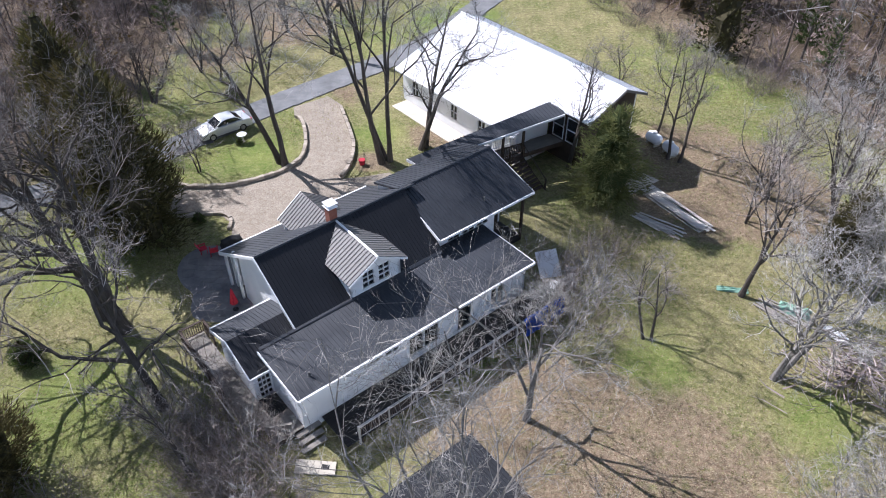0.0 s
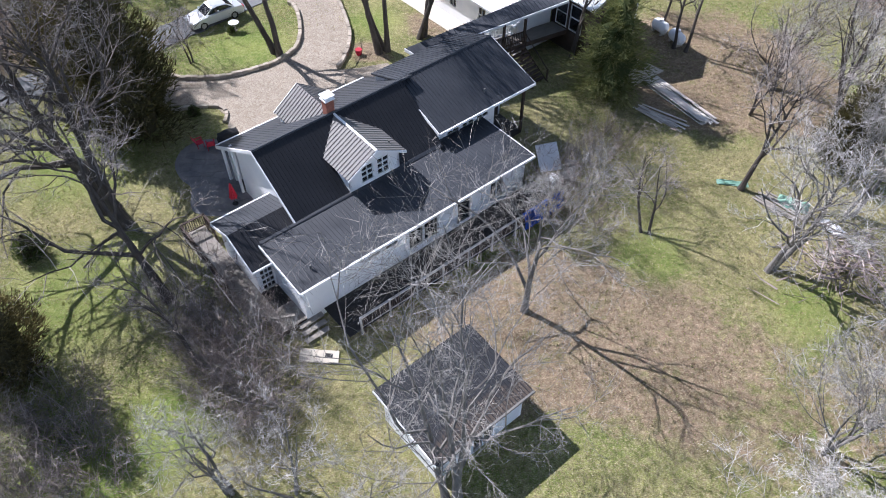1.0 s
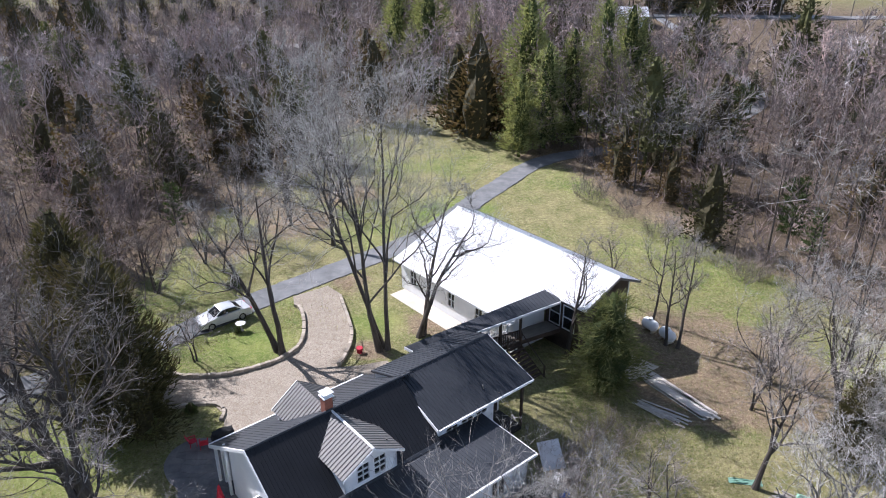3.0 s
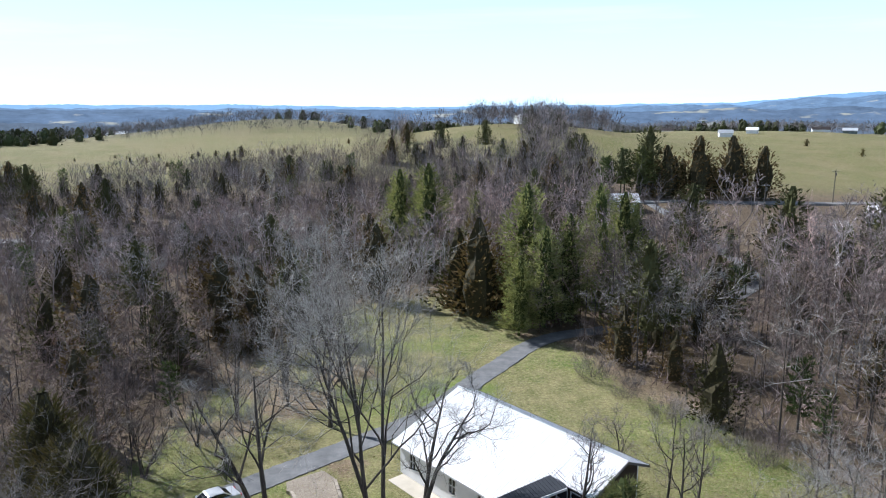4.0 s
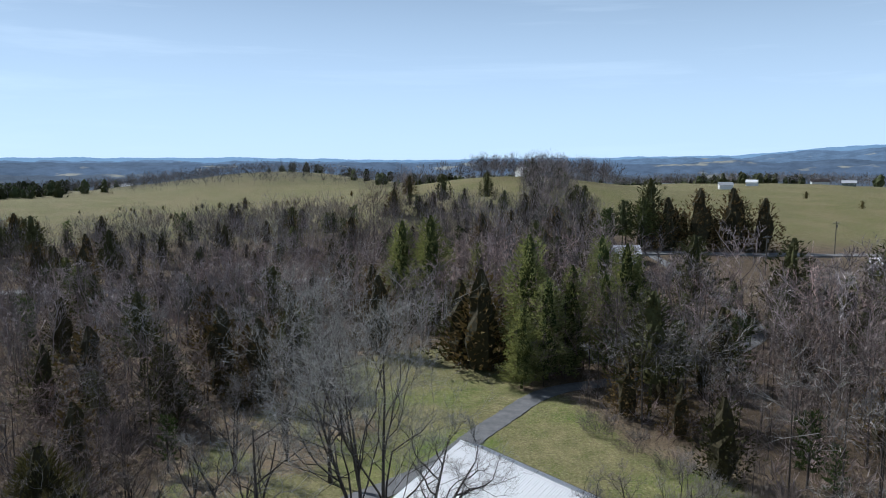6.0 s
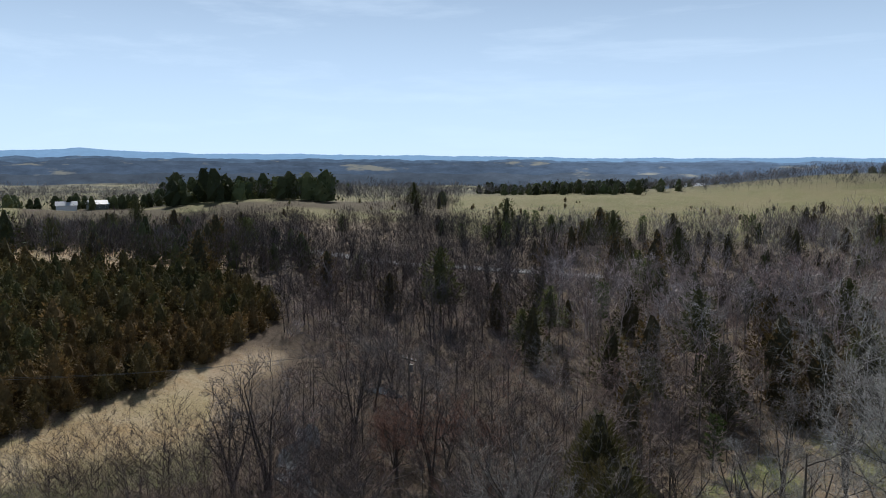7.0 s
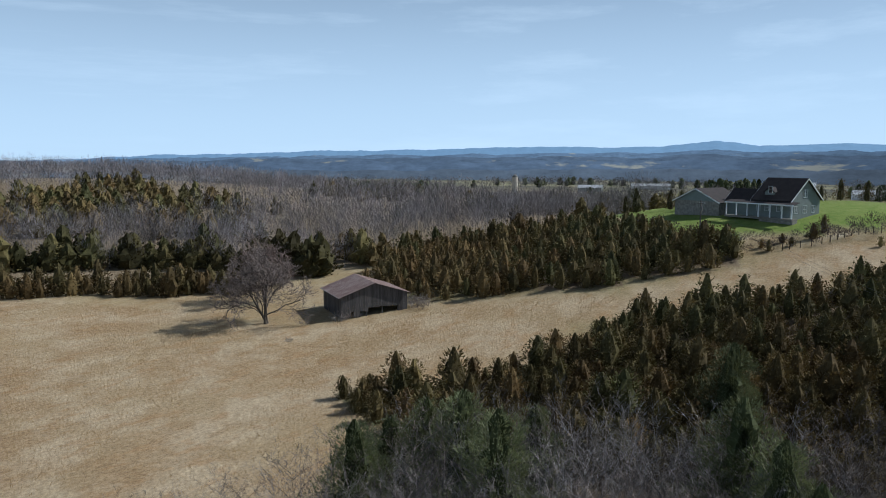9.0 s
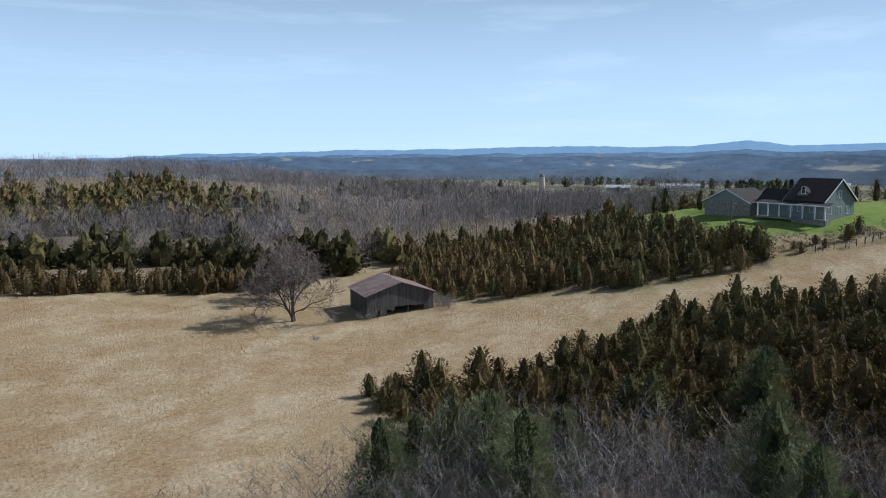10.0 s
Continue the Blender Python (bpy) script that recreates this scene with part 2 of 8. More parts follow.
def tri_mesh(name, v, f, materials, tint=None, smooth=False):
    """A mesh from numpy triangles."""
    me = bpy.data.meshes.new(name)
    v, f = np.asarray(v, np.float32), np.asarray(f, np.int32)
    me.vertices.add(len(v))
    me.vertices.foreach_set("co", v.ravel())
    me.loops.add(f.size)
    me.loops.foreach_set("vertex_index", f.ravel())
    me.polygons.add(len(f))
    me.polygons.foreach_set("loop_start", np.arange(0, f.size, f.shape[1], dtype=np.int32))
    if tint is not None:
        at = me.attributes.new("tint", "FLOAT", "POINT")
        at.data.foreach_set("value", np.asarray(tint, np.float32))
    me.update(calc_edges=True)
    me.polygons.foreach_set("use_smooth", np.full(len(f), smooth))
    for m in materials:
        me.materials.append(m)
    return me


def box(bm, x0, x1, y0, y1, z0, z1):
    vs = [bm.verts.new((x, y, z)) for z in (z0, z1) for x, y in ((x0, y0), (x1, y0), (x1, y1), (x0, y1))]
    for q in ((0, 3, 2, 1), (4, 5, 6, 7), (0, 1, 5, 4), (1, 2, 6, 5), (2, 3, 7, 6), (3, 0, 4, 7)):
        bm.faces.new([vs[i] for i in q])


def boxes(*rows):
    bm = bmesh.new()
    for r in rows:
        box(bm, *r)
    return bm


def prism(bm, outline, off):
    """Solid from a flat outline of points, pushed by the vector off."""
    a = [bm.verts.new(p) for p in outline]
    b = [bm.verts.new(Vector(p) + Vector(off)) for p in outline]
    bm.faces.new(a[::-1])
    bm.faces.new(b)
    for i in range(len(a)):
        j = (i + 1) % len(a)
        bm.faces.new((a[i], a[j], b[j], b[i]))


def solid(outline, off):
    bm = bmesh.new()
    prism(bm, outline, off)
    return bm


def tube_bm(pts, r, k=6):
    """A round bar along points; r one radius or one a point."""
    bm = bmesh.new()
    rings = []
    rr = r if isinstance(r, (list, tuple)) else [r] * len(pts)
    for i, p in enumerate(pts):
        d = (Vector(pts[min(i + 1, len(pts) - 1)]) - Vector(pts[max(i - 1, 0)])).normalized()
        s = d.cross(Vector((0, 0, 1)) if abs(d.z) < 0.9 else Vector((1, 0, 0))).normalized()
        t = d.cross(s)
        rings.append([bm.verts.new(Vector(p) + (s * math.cos(a) + t * math.sin(a)) * rr[i]) for a in [2 * math.pi * j / k for j in range(k)]])
    for u, w in zip(rings, rings[1:]):
        for j in range(k):
            bm.faces.new((u[j], u[(j + 1) % k], w[(j + 1) % k], w[j]))
    bm.faces.new(rings[0][::-1])
    bm.faces.new(rings[-1])
    return bm


def spline(pts, n=8, closed=False):
    """Smooth line through 2D points."""
    out, m = [], len(pts)
    for i in range(m if closed else m - 1):
        q = [pts[(i + k) % m] if closed else pts[min(max(i + k, 0), m - 1)] for k in (-1, 0, 1, 2)]
        for j in range(n):
            t = j / n
            out.append(tuple(0.5 * (2 * q[1][c] + (q[2][c] - q[0][c]) * t + (2 * q[0][c] - 5 * q[1][c] + 4 * q[2][c] - q[3][c]) * t * t
                                    + (3 * q[1][c] - q[0][c] - 3 * q[2][c] + q[3][c]) * t ** 3) for c in (0, 1)))
    if not closed:
        out.append(tuple(pts[-1][:2]))
    return out


def sheet(name, outline, z, thick, material, label, category):
    """A flat slab laid on the ground."""
    ob = part(name, solid([(x, y, z) for x, y in outline], (0, 0, -thick)), material)
    return tagged(ob, label, category, kind="structure")


# ---------------------------------------------------------------- ground
def polar(az, d):
    return -math.sin(radians(az)) * d, math.cos(radians(az)) * d


# bearing, distance, height and reach of each rise
HILLS = [(104, 205, 17, 56), (80, 205, 5.6, 58), (92, 330, 3, 90), (77.5, 410, 9, 40), (57, 430, 8, 50), (33, 480, 7, 115), (12, 520, 3, 100),
         (-26, 640, 14, 190), (158, 430, 23, 130), (-5.5, 420, 17, 75), (13, 740, 21, 100)]


def fbm(x, y, scale, seed, octaves=4):
    """Cheap smooth noise from turned sines, about -1 to 1."""
    z, amp, tot = 0, 1.0, 0.0
    r = np.random.default_rng(seed)
    for o in range(octaves):
        s = 0
        for k in range(3):
            a, ph = r.uniform(0, 6.28), r.uniform(0, 6.28, 2)
            s = s + np.sin((x * math.cos(a) + y * math.sin(a)) / scale + ph[0] + 1.3 * np.sin((y * math.cos(a) - x * math.sin(a)) / scale * 0.7 + ph[1]))
        z, tot = z + amp * s / 2.2, tot + amp
        amp, scale = amp * 0.5, scale * 0.47
    return z / tot


def smooth(a, b, v):
    t = np.clip((v - a) / (b - a), 0, 1)
    return t * t * (3 - 2 * t)


def ground_z(x, y):
    x, y = np.asarray(x, float), np.asarray(y, float)
    z = 0 * x
    for az, d, h, s in HILLS:
        cx, cy = polar(az, d)
        z = z + h * np.exp(-((x - cx) ** 2 + (y - cy) ** 2) / (2 * s * s))
    d = np.hypot(x, y)
    z = z * smooth(60, 125, d) + smooth(70, 260, d) * 1.6 * fbm(x, y, 38, 3) + smooth(500, 1500, d) * 14 * fbm(x, y, 210, 5) - smooth(600, 1500, d) * 6
    z = z - smooth(900, 2000, d) * 10
    return z


def gz(x, y):
    return float(ground_z(x, y))


def inside(px, py, poly):
    """Which points lie in the polygon."""
    hit = np.zeros(np.shape(px), bool)
    n = len(poly)
    for i in range(n):
        (x0, y0), (x1, y1) = poly[i], poly[(i + 1) % n]
        if y0 != y1:
            hit ^= ((y0 > py) != (y1 > py)) & (px < (x1 - x0) * (py - y0) / (y1 - y0) + x0)
    return hit


def near_line(px, py, line):
    """Distance to a line of points."""
    best = np.full(np.shape(px), 1e9)
    for (x0, y0), (x1, y1) in zip(line, line[1:]):
        dx, dy = x1 - x0, y1 - y0
        t = np.clip(((px - x0) * dx + (py - y0) * dy) / (dx * dx + dy * dy), 0, 1)
        best = np.minimum(best, np.hypot(px - x0 - t * dx, py - y0 - t * dy))
    return best


BARN_FIELD = [(-8, -44), (-40, -46), (-52, -57), (-74, -53), (-100, -58), (-118, -56), (-117, -64), (-98, -84), (-86, -94), (-74, -108), (-87, -140), (-72, -132),
              (-50, -170), (-30, -190), (20, -150), (0, -80)]
CEDARS = [(-62, -71), (-75, -57), (-110, -48), (-128, -28), (-148, -18), (-163, 2), (-181, 48), (-150, 88), (-132, 86), (-115, 76), (-107, 66), (-99.3, 54.3), (-94.2, 41.4), (-91.7, 32.6), (-87, 20.2), (-82, 12), (-76, 0), (-67, -20), (-56, -52)]
CEDARS_FAR = [(-104, -90), (-119, -66), (-131, -52), (-142, -43), (-150, -47), (-152, -60), (-175, -92), (-150, -135), (-108, -112)]
STRIP = [(-112, -54), (-133, -38), (-152, -24), (-170, -4), (-186, 22), (-196, 50)]
LAWN_HILL = [(-154, -54), (-158, -42), (-173, -24), (-182, -13), (-215, -20), (-230, -80), (-200, -105), (-160, -66)]
CEDAR_EDGE = [(-80.2, 16.5), (-84, 30), (-87, 41), (-92, 53), (-96, 60)]
DRIVE = spline([(-34, 42), (-27, 46.5), (-22.4, 50.6), (-15.4, 58), (-7.8, 65), (-1, 72), (4.2, 81), (8, 87), (12.6, 94), (18, 98.5), (27, 102), (40, 110), (58, 128), (64, 160), (66, 222)], 6)
ROAD = spline([(-520, -30), (-430, 6), (-378, 40), (-335, 92), (-285, 122), (-224, 140), (-156, 146), (-102, 170), (-59, 181), (0, 205), (66, 226), (136, 226), (220, 205), (330, 160)], 8)
WOOD_EDGE = ([-40, -30, -16, -8, 0, 8, 15, 23, 31, 40, 52, 62], [58, 66, 80, 99, 118, 112, 90, 68, 57, 52, 50, 50])


def zones(x, y):
    """Weights of what grows: lawn, dry field, leaf litter."""
    d, az = np.hypot(x, y), np.degrees(np.arctan2(-x, y))
    az = np.where(az < -150, az + 360, az)
    soft = 2.5 * fbm(x, y, 7, 21)
    edge = np.interp(az, *WOOD_EDGE)
    woods = smooth(-4, 5, d - edge + soft) * (az < 62) * (az > -60) * (1 - smooth(250, 330, d))
    field = np.zeros(np.shape(x))
    field[inside(x, y, BARN_FIELD)] = 1
    field = np.maximum(field, 1 - smooth(7, 9.5, near_line(x, y, STRIP) + soft * 0.7))
    field = np.maximum(field, 0.55 * (1 - smooth(3.0, 5.2, near_line(x, y, CEDAR_EDGE) + soft * 0.8)))
    dry = 0.75 * smooth(58, 63, az + 0.4 * soft) * (az < 130) * smooth(42, 50, d) * (1 - smooth(270, 300, d + 3 * soft)) * (1 - 0.8 * smooth(215, 222, d) * (az > 96))
    field = np.maximum(field, np.where(az > 125, 0, dry))
    field = np.maximum(field, 0.85 * (az > 122) * smooth(85, 95, d) * (1 - smooth(176, 186, d + soft)))
    rough = np.zeros(np.shape(x))
    for poly in (CEDARS, CEDARS_FAR):
        rough[inside(x, y, poly)] = 1
    behind = smooth(-10, 20, d - 165) * (az > 118) + smooth(-5, 5, d - 40) * (az > 48) * (az < 128) * (1 - smooth(68, 76, d + soft))
    behind = behind + smooth(150, 170, d) * (az > 44) * (az < 73) * (1 - smooth(330, 380, d))
    litter = np.clip(woods + rough + np.clip(behind, 0, 1), 0, 1) * (1 - field * (field > 0.8))
    field = field * (1 - 0.85 * np.clip(rough + behind * (d < 80) * (near_line(x, y, CEDAR_EDGE) > 6), 0, 1))
    bright = np.zeros(np.shape(x))
    bright[inside(x, y, LAWN_HILL)] = 1
    field = field * (1 - bright)
    litter = litter * (1 - bright)
    for cx, cy, r in ((-15.3, 49.6, 4.2), (-5.6, 53.2, 2.6), (-20.5, 24.5, 5.0), (-17.5, 13.5, 4.0), (-13.4, 16.4, 3.0), (20.6, 23.6, 3.2), (12.5, 27.5, 3.0), (-24, 36, 5), (2, 77, 6)):
        bright = np.maximum(bright, 0.65 * (1 - smooth(0.4 * r, 1.15 * r, np.hypot(x - cx, y - cy) + 0.5 * soft)))
    near = (d < 62) & (az < 60)
    patch = 0.62 * near * (1 - smooth(4, 9, np.hypot((x - 6) / 1.6, (y - 22) / 1.0) + soft)) + 1.4 * near * (1 - smooth(5, 9, np.hypot((x - 21.5) / 1.15, (y - 46) / 1.1) + soft))
    patch = patch + near * smooth(0.25, 0.75, fbm(x, y, 9, 33)) * 0.6
    for cx, cy, r in ((-5.4, 48.6, 2.0), (-0.6, 53.0, 2.6), (-8.6, 60.5, 2.2), (-16.2, 75, 5.5), (-22, 68, 4.5), (-12, 84, 5.0), (-21, 80, 5.0), (13.6, 99, 3.0)):
        patch = patch + 1 - smooth(0.5 * r, 1.2 * r, np.hypot(x - cx, y - cy) + 0.4 * soft)
    litter = np.maximum(litter, np.clip(patch, 0, 0.85) * (1 - field))
    # Woodland floor weight, which puts tree shade into the leaf-litter colour.
    shaded_floor = smooth(3, 10, d - edge + soft) * (az < 62) * (az > -60) * (1 - smooth(250, 330, d)) * (1 - field)
    shaded_floor = shaded_floor * (1 - 0.4 * (az < 34) * (0.5 + 0.5 * fbm(x, y, 13, 27)))
    shaded_floor = np.maximum(shaded_floor, 0.9 * rough * (1 - field))
    # Sapling thicket, wet only at puddles; shade darkens its ground colour too.
    damp_shade = (az > 46) * (az < 124) * smooth(36, 44, d) * (1 - smooth(78, 86, d + soft)) * smooth(2.6, 5.2, near_line(x, y, CEDAR_EDGE) + soft)
    shaded_floor = np.maximum(shaded_floor, 0.8 * damp_shade)
    field = field * (1 - damp_shade)
    shaded_floor = np.maximum(shaded_floor, 0.95 * (az > 43) * (az < 74) * smooth(120, 150, d) * (1 - smooth(520, 620, d)) * smooth(-0.1, 0.1, 0.3 - fbm(x, y, 40, 23)))
    return bright, field, litter, shaded_floor, smooth(255, 320, d) * (az < 128)


def build_ground():
    az = np.radians(np.concatenate([np.arange(-44, 172, 0.6), np.arange(172, 316, 3.0)]))
    r = [4.0]
    while r[-1] < 4700:
        r.append(r[-1] * 1.033 + 0.12)
    r = np.array(r)
    A, D = np.meshgrid(az, r)
    x, y = -np.sin(A) * D, np.cos(A) * D
    z = ground_z(x, y) + 0.07 * fbm(x, y, 1.6, 12) * (D < 200) * smooth(58, 75, D)
    n, m = len(az), len(r)
    v = np.stack([x, y, z], -1).reshape(-1, 3)
    v = np.concatenate([v, [[0, 0, 0]]])
    i = (np.arange(m - 1)[:, None] * n + np.arange(n)[None]).ravel()
    j = (np.arange(m - 1)[:, None] * n + (np.arange(n)[None] + 1) % n).ravel()
    f = np.concatenate([np.stack([i, j, j + n], -1), np.stack([i, j + n, i + n], -1), np.stack([np.full(n, m * n), (np.arange(n) + 1) % n, np.arange(n)], -1)])
    me = tri_mesh("ground", v, f, [M_GROUND], smooth=True)
    for name, w in zip(("bright", "field", "litter", "shaded_floor", "pasture"), zones(v[:, 0], v[:, 1])):
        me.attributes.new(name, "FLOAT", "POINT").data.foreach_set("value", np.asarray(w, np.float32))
    me.attributes.new("far", "FLOAT", "POINT").data.foreach_set("value", smooth(520, 900, np.hypot(v[:, 0], v[:, 1])).astype(np.float32))
    tagged(new("ground", me), "rolling ground of patchy lawn, dry field and leaf litter", "ground", kind="structure")


def ground_material():
    n = Nodes("ground_cover")
    big, mid, fine = n.noise(0.05, 5, 0.6), n.noise(0.35, 6, 0.7), n.noise(4.0, 6, 0.75)
    speck, blade = n.noise(16.0, 3, 0.7), n.noise(9.0, 3, 0.7, (1.0, 2.6, 1.0))
    grass = n.mix(n.ramp(mid, 0.38, 0.62), lin(.148, .157, .044), lin(.285, .258, .112))
    grass = n.mix(n.ramp(big, 0.45, 0.58), grass, n.mix(n.ramp(mid, 0.4, 0.6), lin(.10, .165, .02), lin(.19, .225, .045)))
    grass = n.mix(n.ramp(fine, 0.46, 0.62, 0, 0.75), grass, lin(.36, .30, .175))
    litter = n.mix(n.ramp(mid, 0.35, 0.65), lin(.155, .104, .068), lin(.27, .19, .13))
    litter = n.mix(n.ramp(fine, 0.46, 0.64, 0, 0.8), litter, lin(.40, .31, .22))
    field = n.mix(n.ramp(mid, 0.38, 0.62), lin(.315, .208, .104), lin(.435, .315, .185))
    field = n.mix(n.ramp(fine, 0.42, 0.66), field, lin(.26, .165, .083))
    field = n.mix(n.ramp(big, 0.42, 0.6, 0, 0.7), field, lin(.40, .31, .185))
    bright = n.mix(n.ramp(mid, 0.35, 0.65), lin(.12, .21, .026), lin(.21, .27, .055))
    past = n.mix(n.ramp(big, 0.4, 0.6), lin(.145, .15, .045), lin(.22, .19, .085))
    past = n.mix(n.ramp(mid, 0.4, 0.65, 0, 0.5), past, lin(.21, .158, .088))
    far = n.mix(n.ramp(n.noise(0.007, 6, 0.6), 0.47, 0.55), lin(.062, .062, .058), lin(.26, .24, .145))
    col = n.mix(n.attr("pasture"), grass, past)
    edge = n.ramp(n.noise(1.2, 5, 0.75), 0.3, 0.7, -0.35, 0.35)
    add = n.node("ShaderNodeMath")
    n.link(n.attr("litter"), add.inputs[0])
    n.link(edge, add.inputs[1])
    col = n.mix(n.ramp(add.outputs[0], 0.35, 0.75), col, litter)
    col = n.mix(n.attr("far"), col, far)
    tuft = n.noise(8.0, 5, 0.8)
    col = n.mix(n.ramp(tuft, 0.47, 0.6, 0, 0.7), col, n.mix(0.6, col, lin(.035, .035, .015)))
    col = n.mix(n.ramp(n.noise(6.0, 5, 0.8, (1.7, 1, 1)), 0.54, 0.66, 0, 0.55), col, n.mix(0.55, col, lin(.66, .58, .42)))
    col = n.mix(n.ramp(speck, 0.42, 0.7, 0, 0.55), col, n.mix(0.72, col, lin(.03, .028, .012)))
    col = n.mix(n.ramp(blade, 0.5, 0.66, 0, 0.65), col, n.mix(0.6, col, lin(.66, .60, .40)))
    col = n.mix(1.0, col, n.ramp(n.noise(2.6, 8, 0.82), 0.34, 0.66, 0.5, 1.4), "MULTIPLY")
    col = n.mix(n.ramp(n.noise(0.9, 7, 0.8), 0.5, 0.62, 0, 0.5), col, n.mix(0.6, col, lin(.075, .10, .02)))
    # Very dark litter brown: the shade under trees is part of it.
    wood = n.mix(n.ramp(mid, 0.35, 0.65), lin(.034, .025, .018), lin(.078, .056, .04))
    col = n.mix(n.attr("shaded_floor"), col, n.mix(0.18, n.mix(n.ramp(fine, 0.5, 0.68, 0, 0.6), wood, lin(.17, .12, .085)), col))
    field = n.mix(n.ramp(n.noise(1.1, 5, 0.75, (1.0, 2.2, 1.0)), 0.42, 0.62), field, n.mix(0.5, field, lin(.47, .355, .22)))
    col = n.mix(n.attr("bright"), col, n.mix(0.3, bright, col))
    field = n.mix(n.ramp(n.noise(0.09, 6, 0.7), 0.46, 0.6, 0, 0.75), field, lin(.50, .40, .27))
    field = n.mix(n.ramp(n.noise(0.16, 5, 0.65, (1.0, 2.5, 1.0)), 0.54, 0.64, 0, 0.5), field, lin(.36, .215, .10))
    field = n.mix(1.0, field, n.ramp(n.noise(2.2, 8, 0.85), 0.34, 0.66, 0.55, 1.35), "MULTIPLY")
    col = n.mix(n.attr("field"), col, field)
    return n.done(col, 0.95, 0.0, n.mix(0.5, fine, speck), 0.7, 0.2, spec=0.12)


M_GROUND = ground_material()
build_ground()


def far_hills():
    """Horizon ridges with blue haze painted in: distance, heights as degrees above level by bearing, colour."""
    az = np.arange(-60, 200, 0.12)
    base = np.interp(az, [-60, -34, -28, -22, -12, 4, 14, 31, 45, 56, 66, 70, 75, 90, 100, 106, 109, 113, 122, 128, 140, 150, 160, 200],
                     [0.8, 1.3, 1.0, 0.55, 0.3, 0.22, 0.3, 0.34, 0.5, 0.6, 0.72, 0.95, 0.72, 0.75, 0.88, 0.85, 1.27, 0.85, 0.86, 0.74, 0.6, 0.32, -0.05, 0.0])
    x = radians(1) * az * 1000
    f = lambda sc, sd: fbm(x, 0 * x, sc, sd)
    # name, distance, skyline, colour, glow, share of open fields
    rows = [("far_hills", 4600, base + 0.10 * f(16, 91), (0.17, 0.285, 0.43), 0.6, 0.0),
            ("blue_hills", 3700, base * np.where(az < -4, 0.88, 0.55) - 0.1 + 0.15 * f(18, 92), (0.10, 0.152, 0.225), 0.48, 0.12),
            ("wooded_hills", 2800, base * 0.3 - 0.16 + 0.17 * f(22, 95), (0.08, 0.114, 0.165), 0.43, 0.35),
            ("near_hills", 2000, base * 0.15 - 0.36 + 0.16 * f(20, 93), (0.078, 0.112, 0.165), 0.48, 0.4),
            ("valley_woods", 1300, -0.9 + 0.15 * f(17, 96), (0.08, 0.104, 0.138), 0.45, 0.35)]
    for name, d, el, col, glow, open_ in rows:
        el = el + 0.022 * f(3.0, 94 + d) + 0.012 * f(1.0, 97 + d)
        z = 32 + d * np.tan(np.radians(el))
        top = np.stack([-np.sin(np.radians(az)) * d, np.cos(np.radians(az)) * d, z], -1)
        low = top * [0.88, 0.88, 0] + [0, 0, -40]
        back = top * [1.03, 1.03, 0] + [0, 0, -60]
        n = len(az)
        i = np.arange(n - 1)
        q = lambda a, b: np.concatenate([np.stack([i + a, i + 1 + a, i + 1 + b], -1), np.stack([i + a, i + 1 + b, i + b], -1)])
        nd = Nodes(name)
        # Blue tones and emission stand in for haze over the ridges.
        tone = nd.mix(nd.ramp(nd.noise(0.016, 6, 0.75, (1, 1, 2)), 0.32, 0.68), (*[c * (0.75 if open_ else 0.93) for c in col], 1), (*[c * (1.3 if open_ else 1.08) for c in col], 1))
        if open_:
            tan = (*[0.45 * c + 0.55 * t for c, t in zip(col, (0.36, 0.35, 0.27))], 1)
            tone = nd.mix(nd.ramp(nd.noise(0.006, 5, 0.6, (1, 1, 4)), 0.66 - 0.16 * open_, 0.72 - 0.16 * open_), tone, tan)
        # Backlit bearings are darkened in the tone itself.
        tone = nd.mix(1.0, tone, nd.attr("backlit_dim"), "MULTIPLY")
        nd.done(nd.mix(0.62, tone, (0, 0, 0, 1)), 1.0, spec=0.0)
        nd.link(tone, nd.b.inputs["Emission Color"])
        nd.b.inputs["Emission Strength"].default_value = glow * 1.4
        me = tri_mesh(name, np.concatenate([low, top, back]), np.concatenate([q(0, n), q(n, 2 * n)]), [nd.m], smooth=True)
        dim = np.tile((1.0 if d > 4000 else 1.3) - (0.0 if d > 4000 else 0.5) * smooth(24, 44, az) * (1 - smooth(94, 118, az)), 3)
        me.attributes.new("backlit_dim", "FLOAT", "POINT").data.foreach_set("value", dim.astype(np.float32))
        tagged(new(name, me), "wooded ridge on the far horizon, tinted blue for haze", "hills", kind="structure")


far_hills()


# ---------------------------------------------------------------- building kit
def place(bm, m):
    bmesh.ops.transform(bm, matrix=m, verts=bm.verts)
    return bm


def along(x0, y0, x1, y1):
    return pose(x0, y0, 0, 0, 0, math.degrees(math.atan2(y1 - y0, x1 - x0))), math.hypot(x1 - x0, y1 - y0)


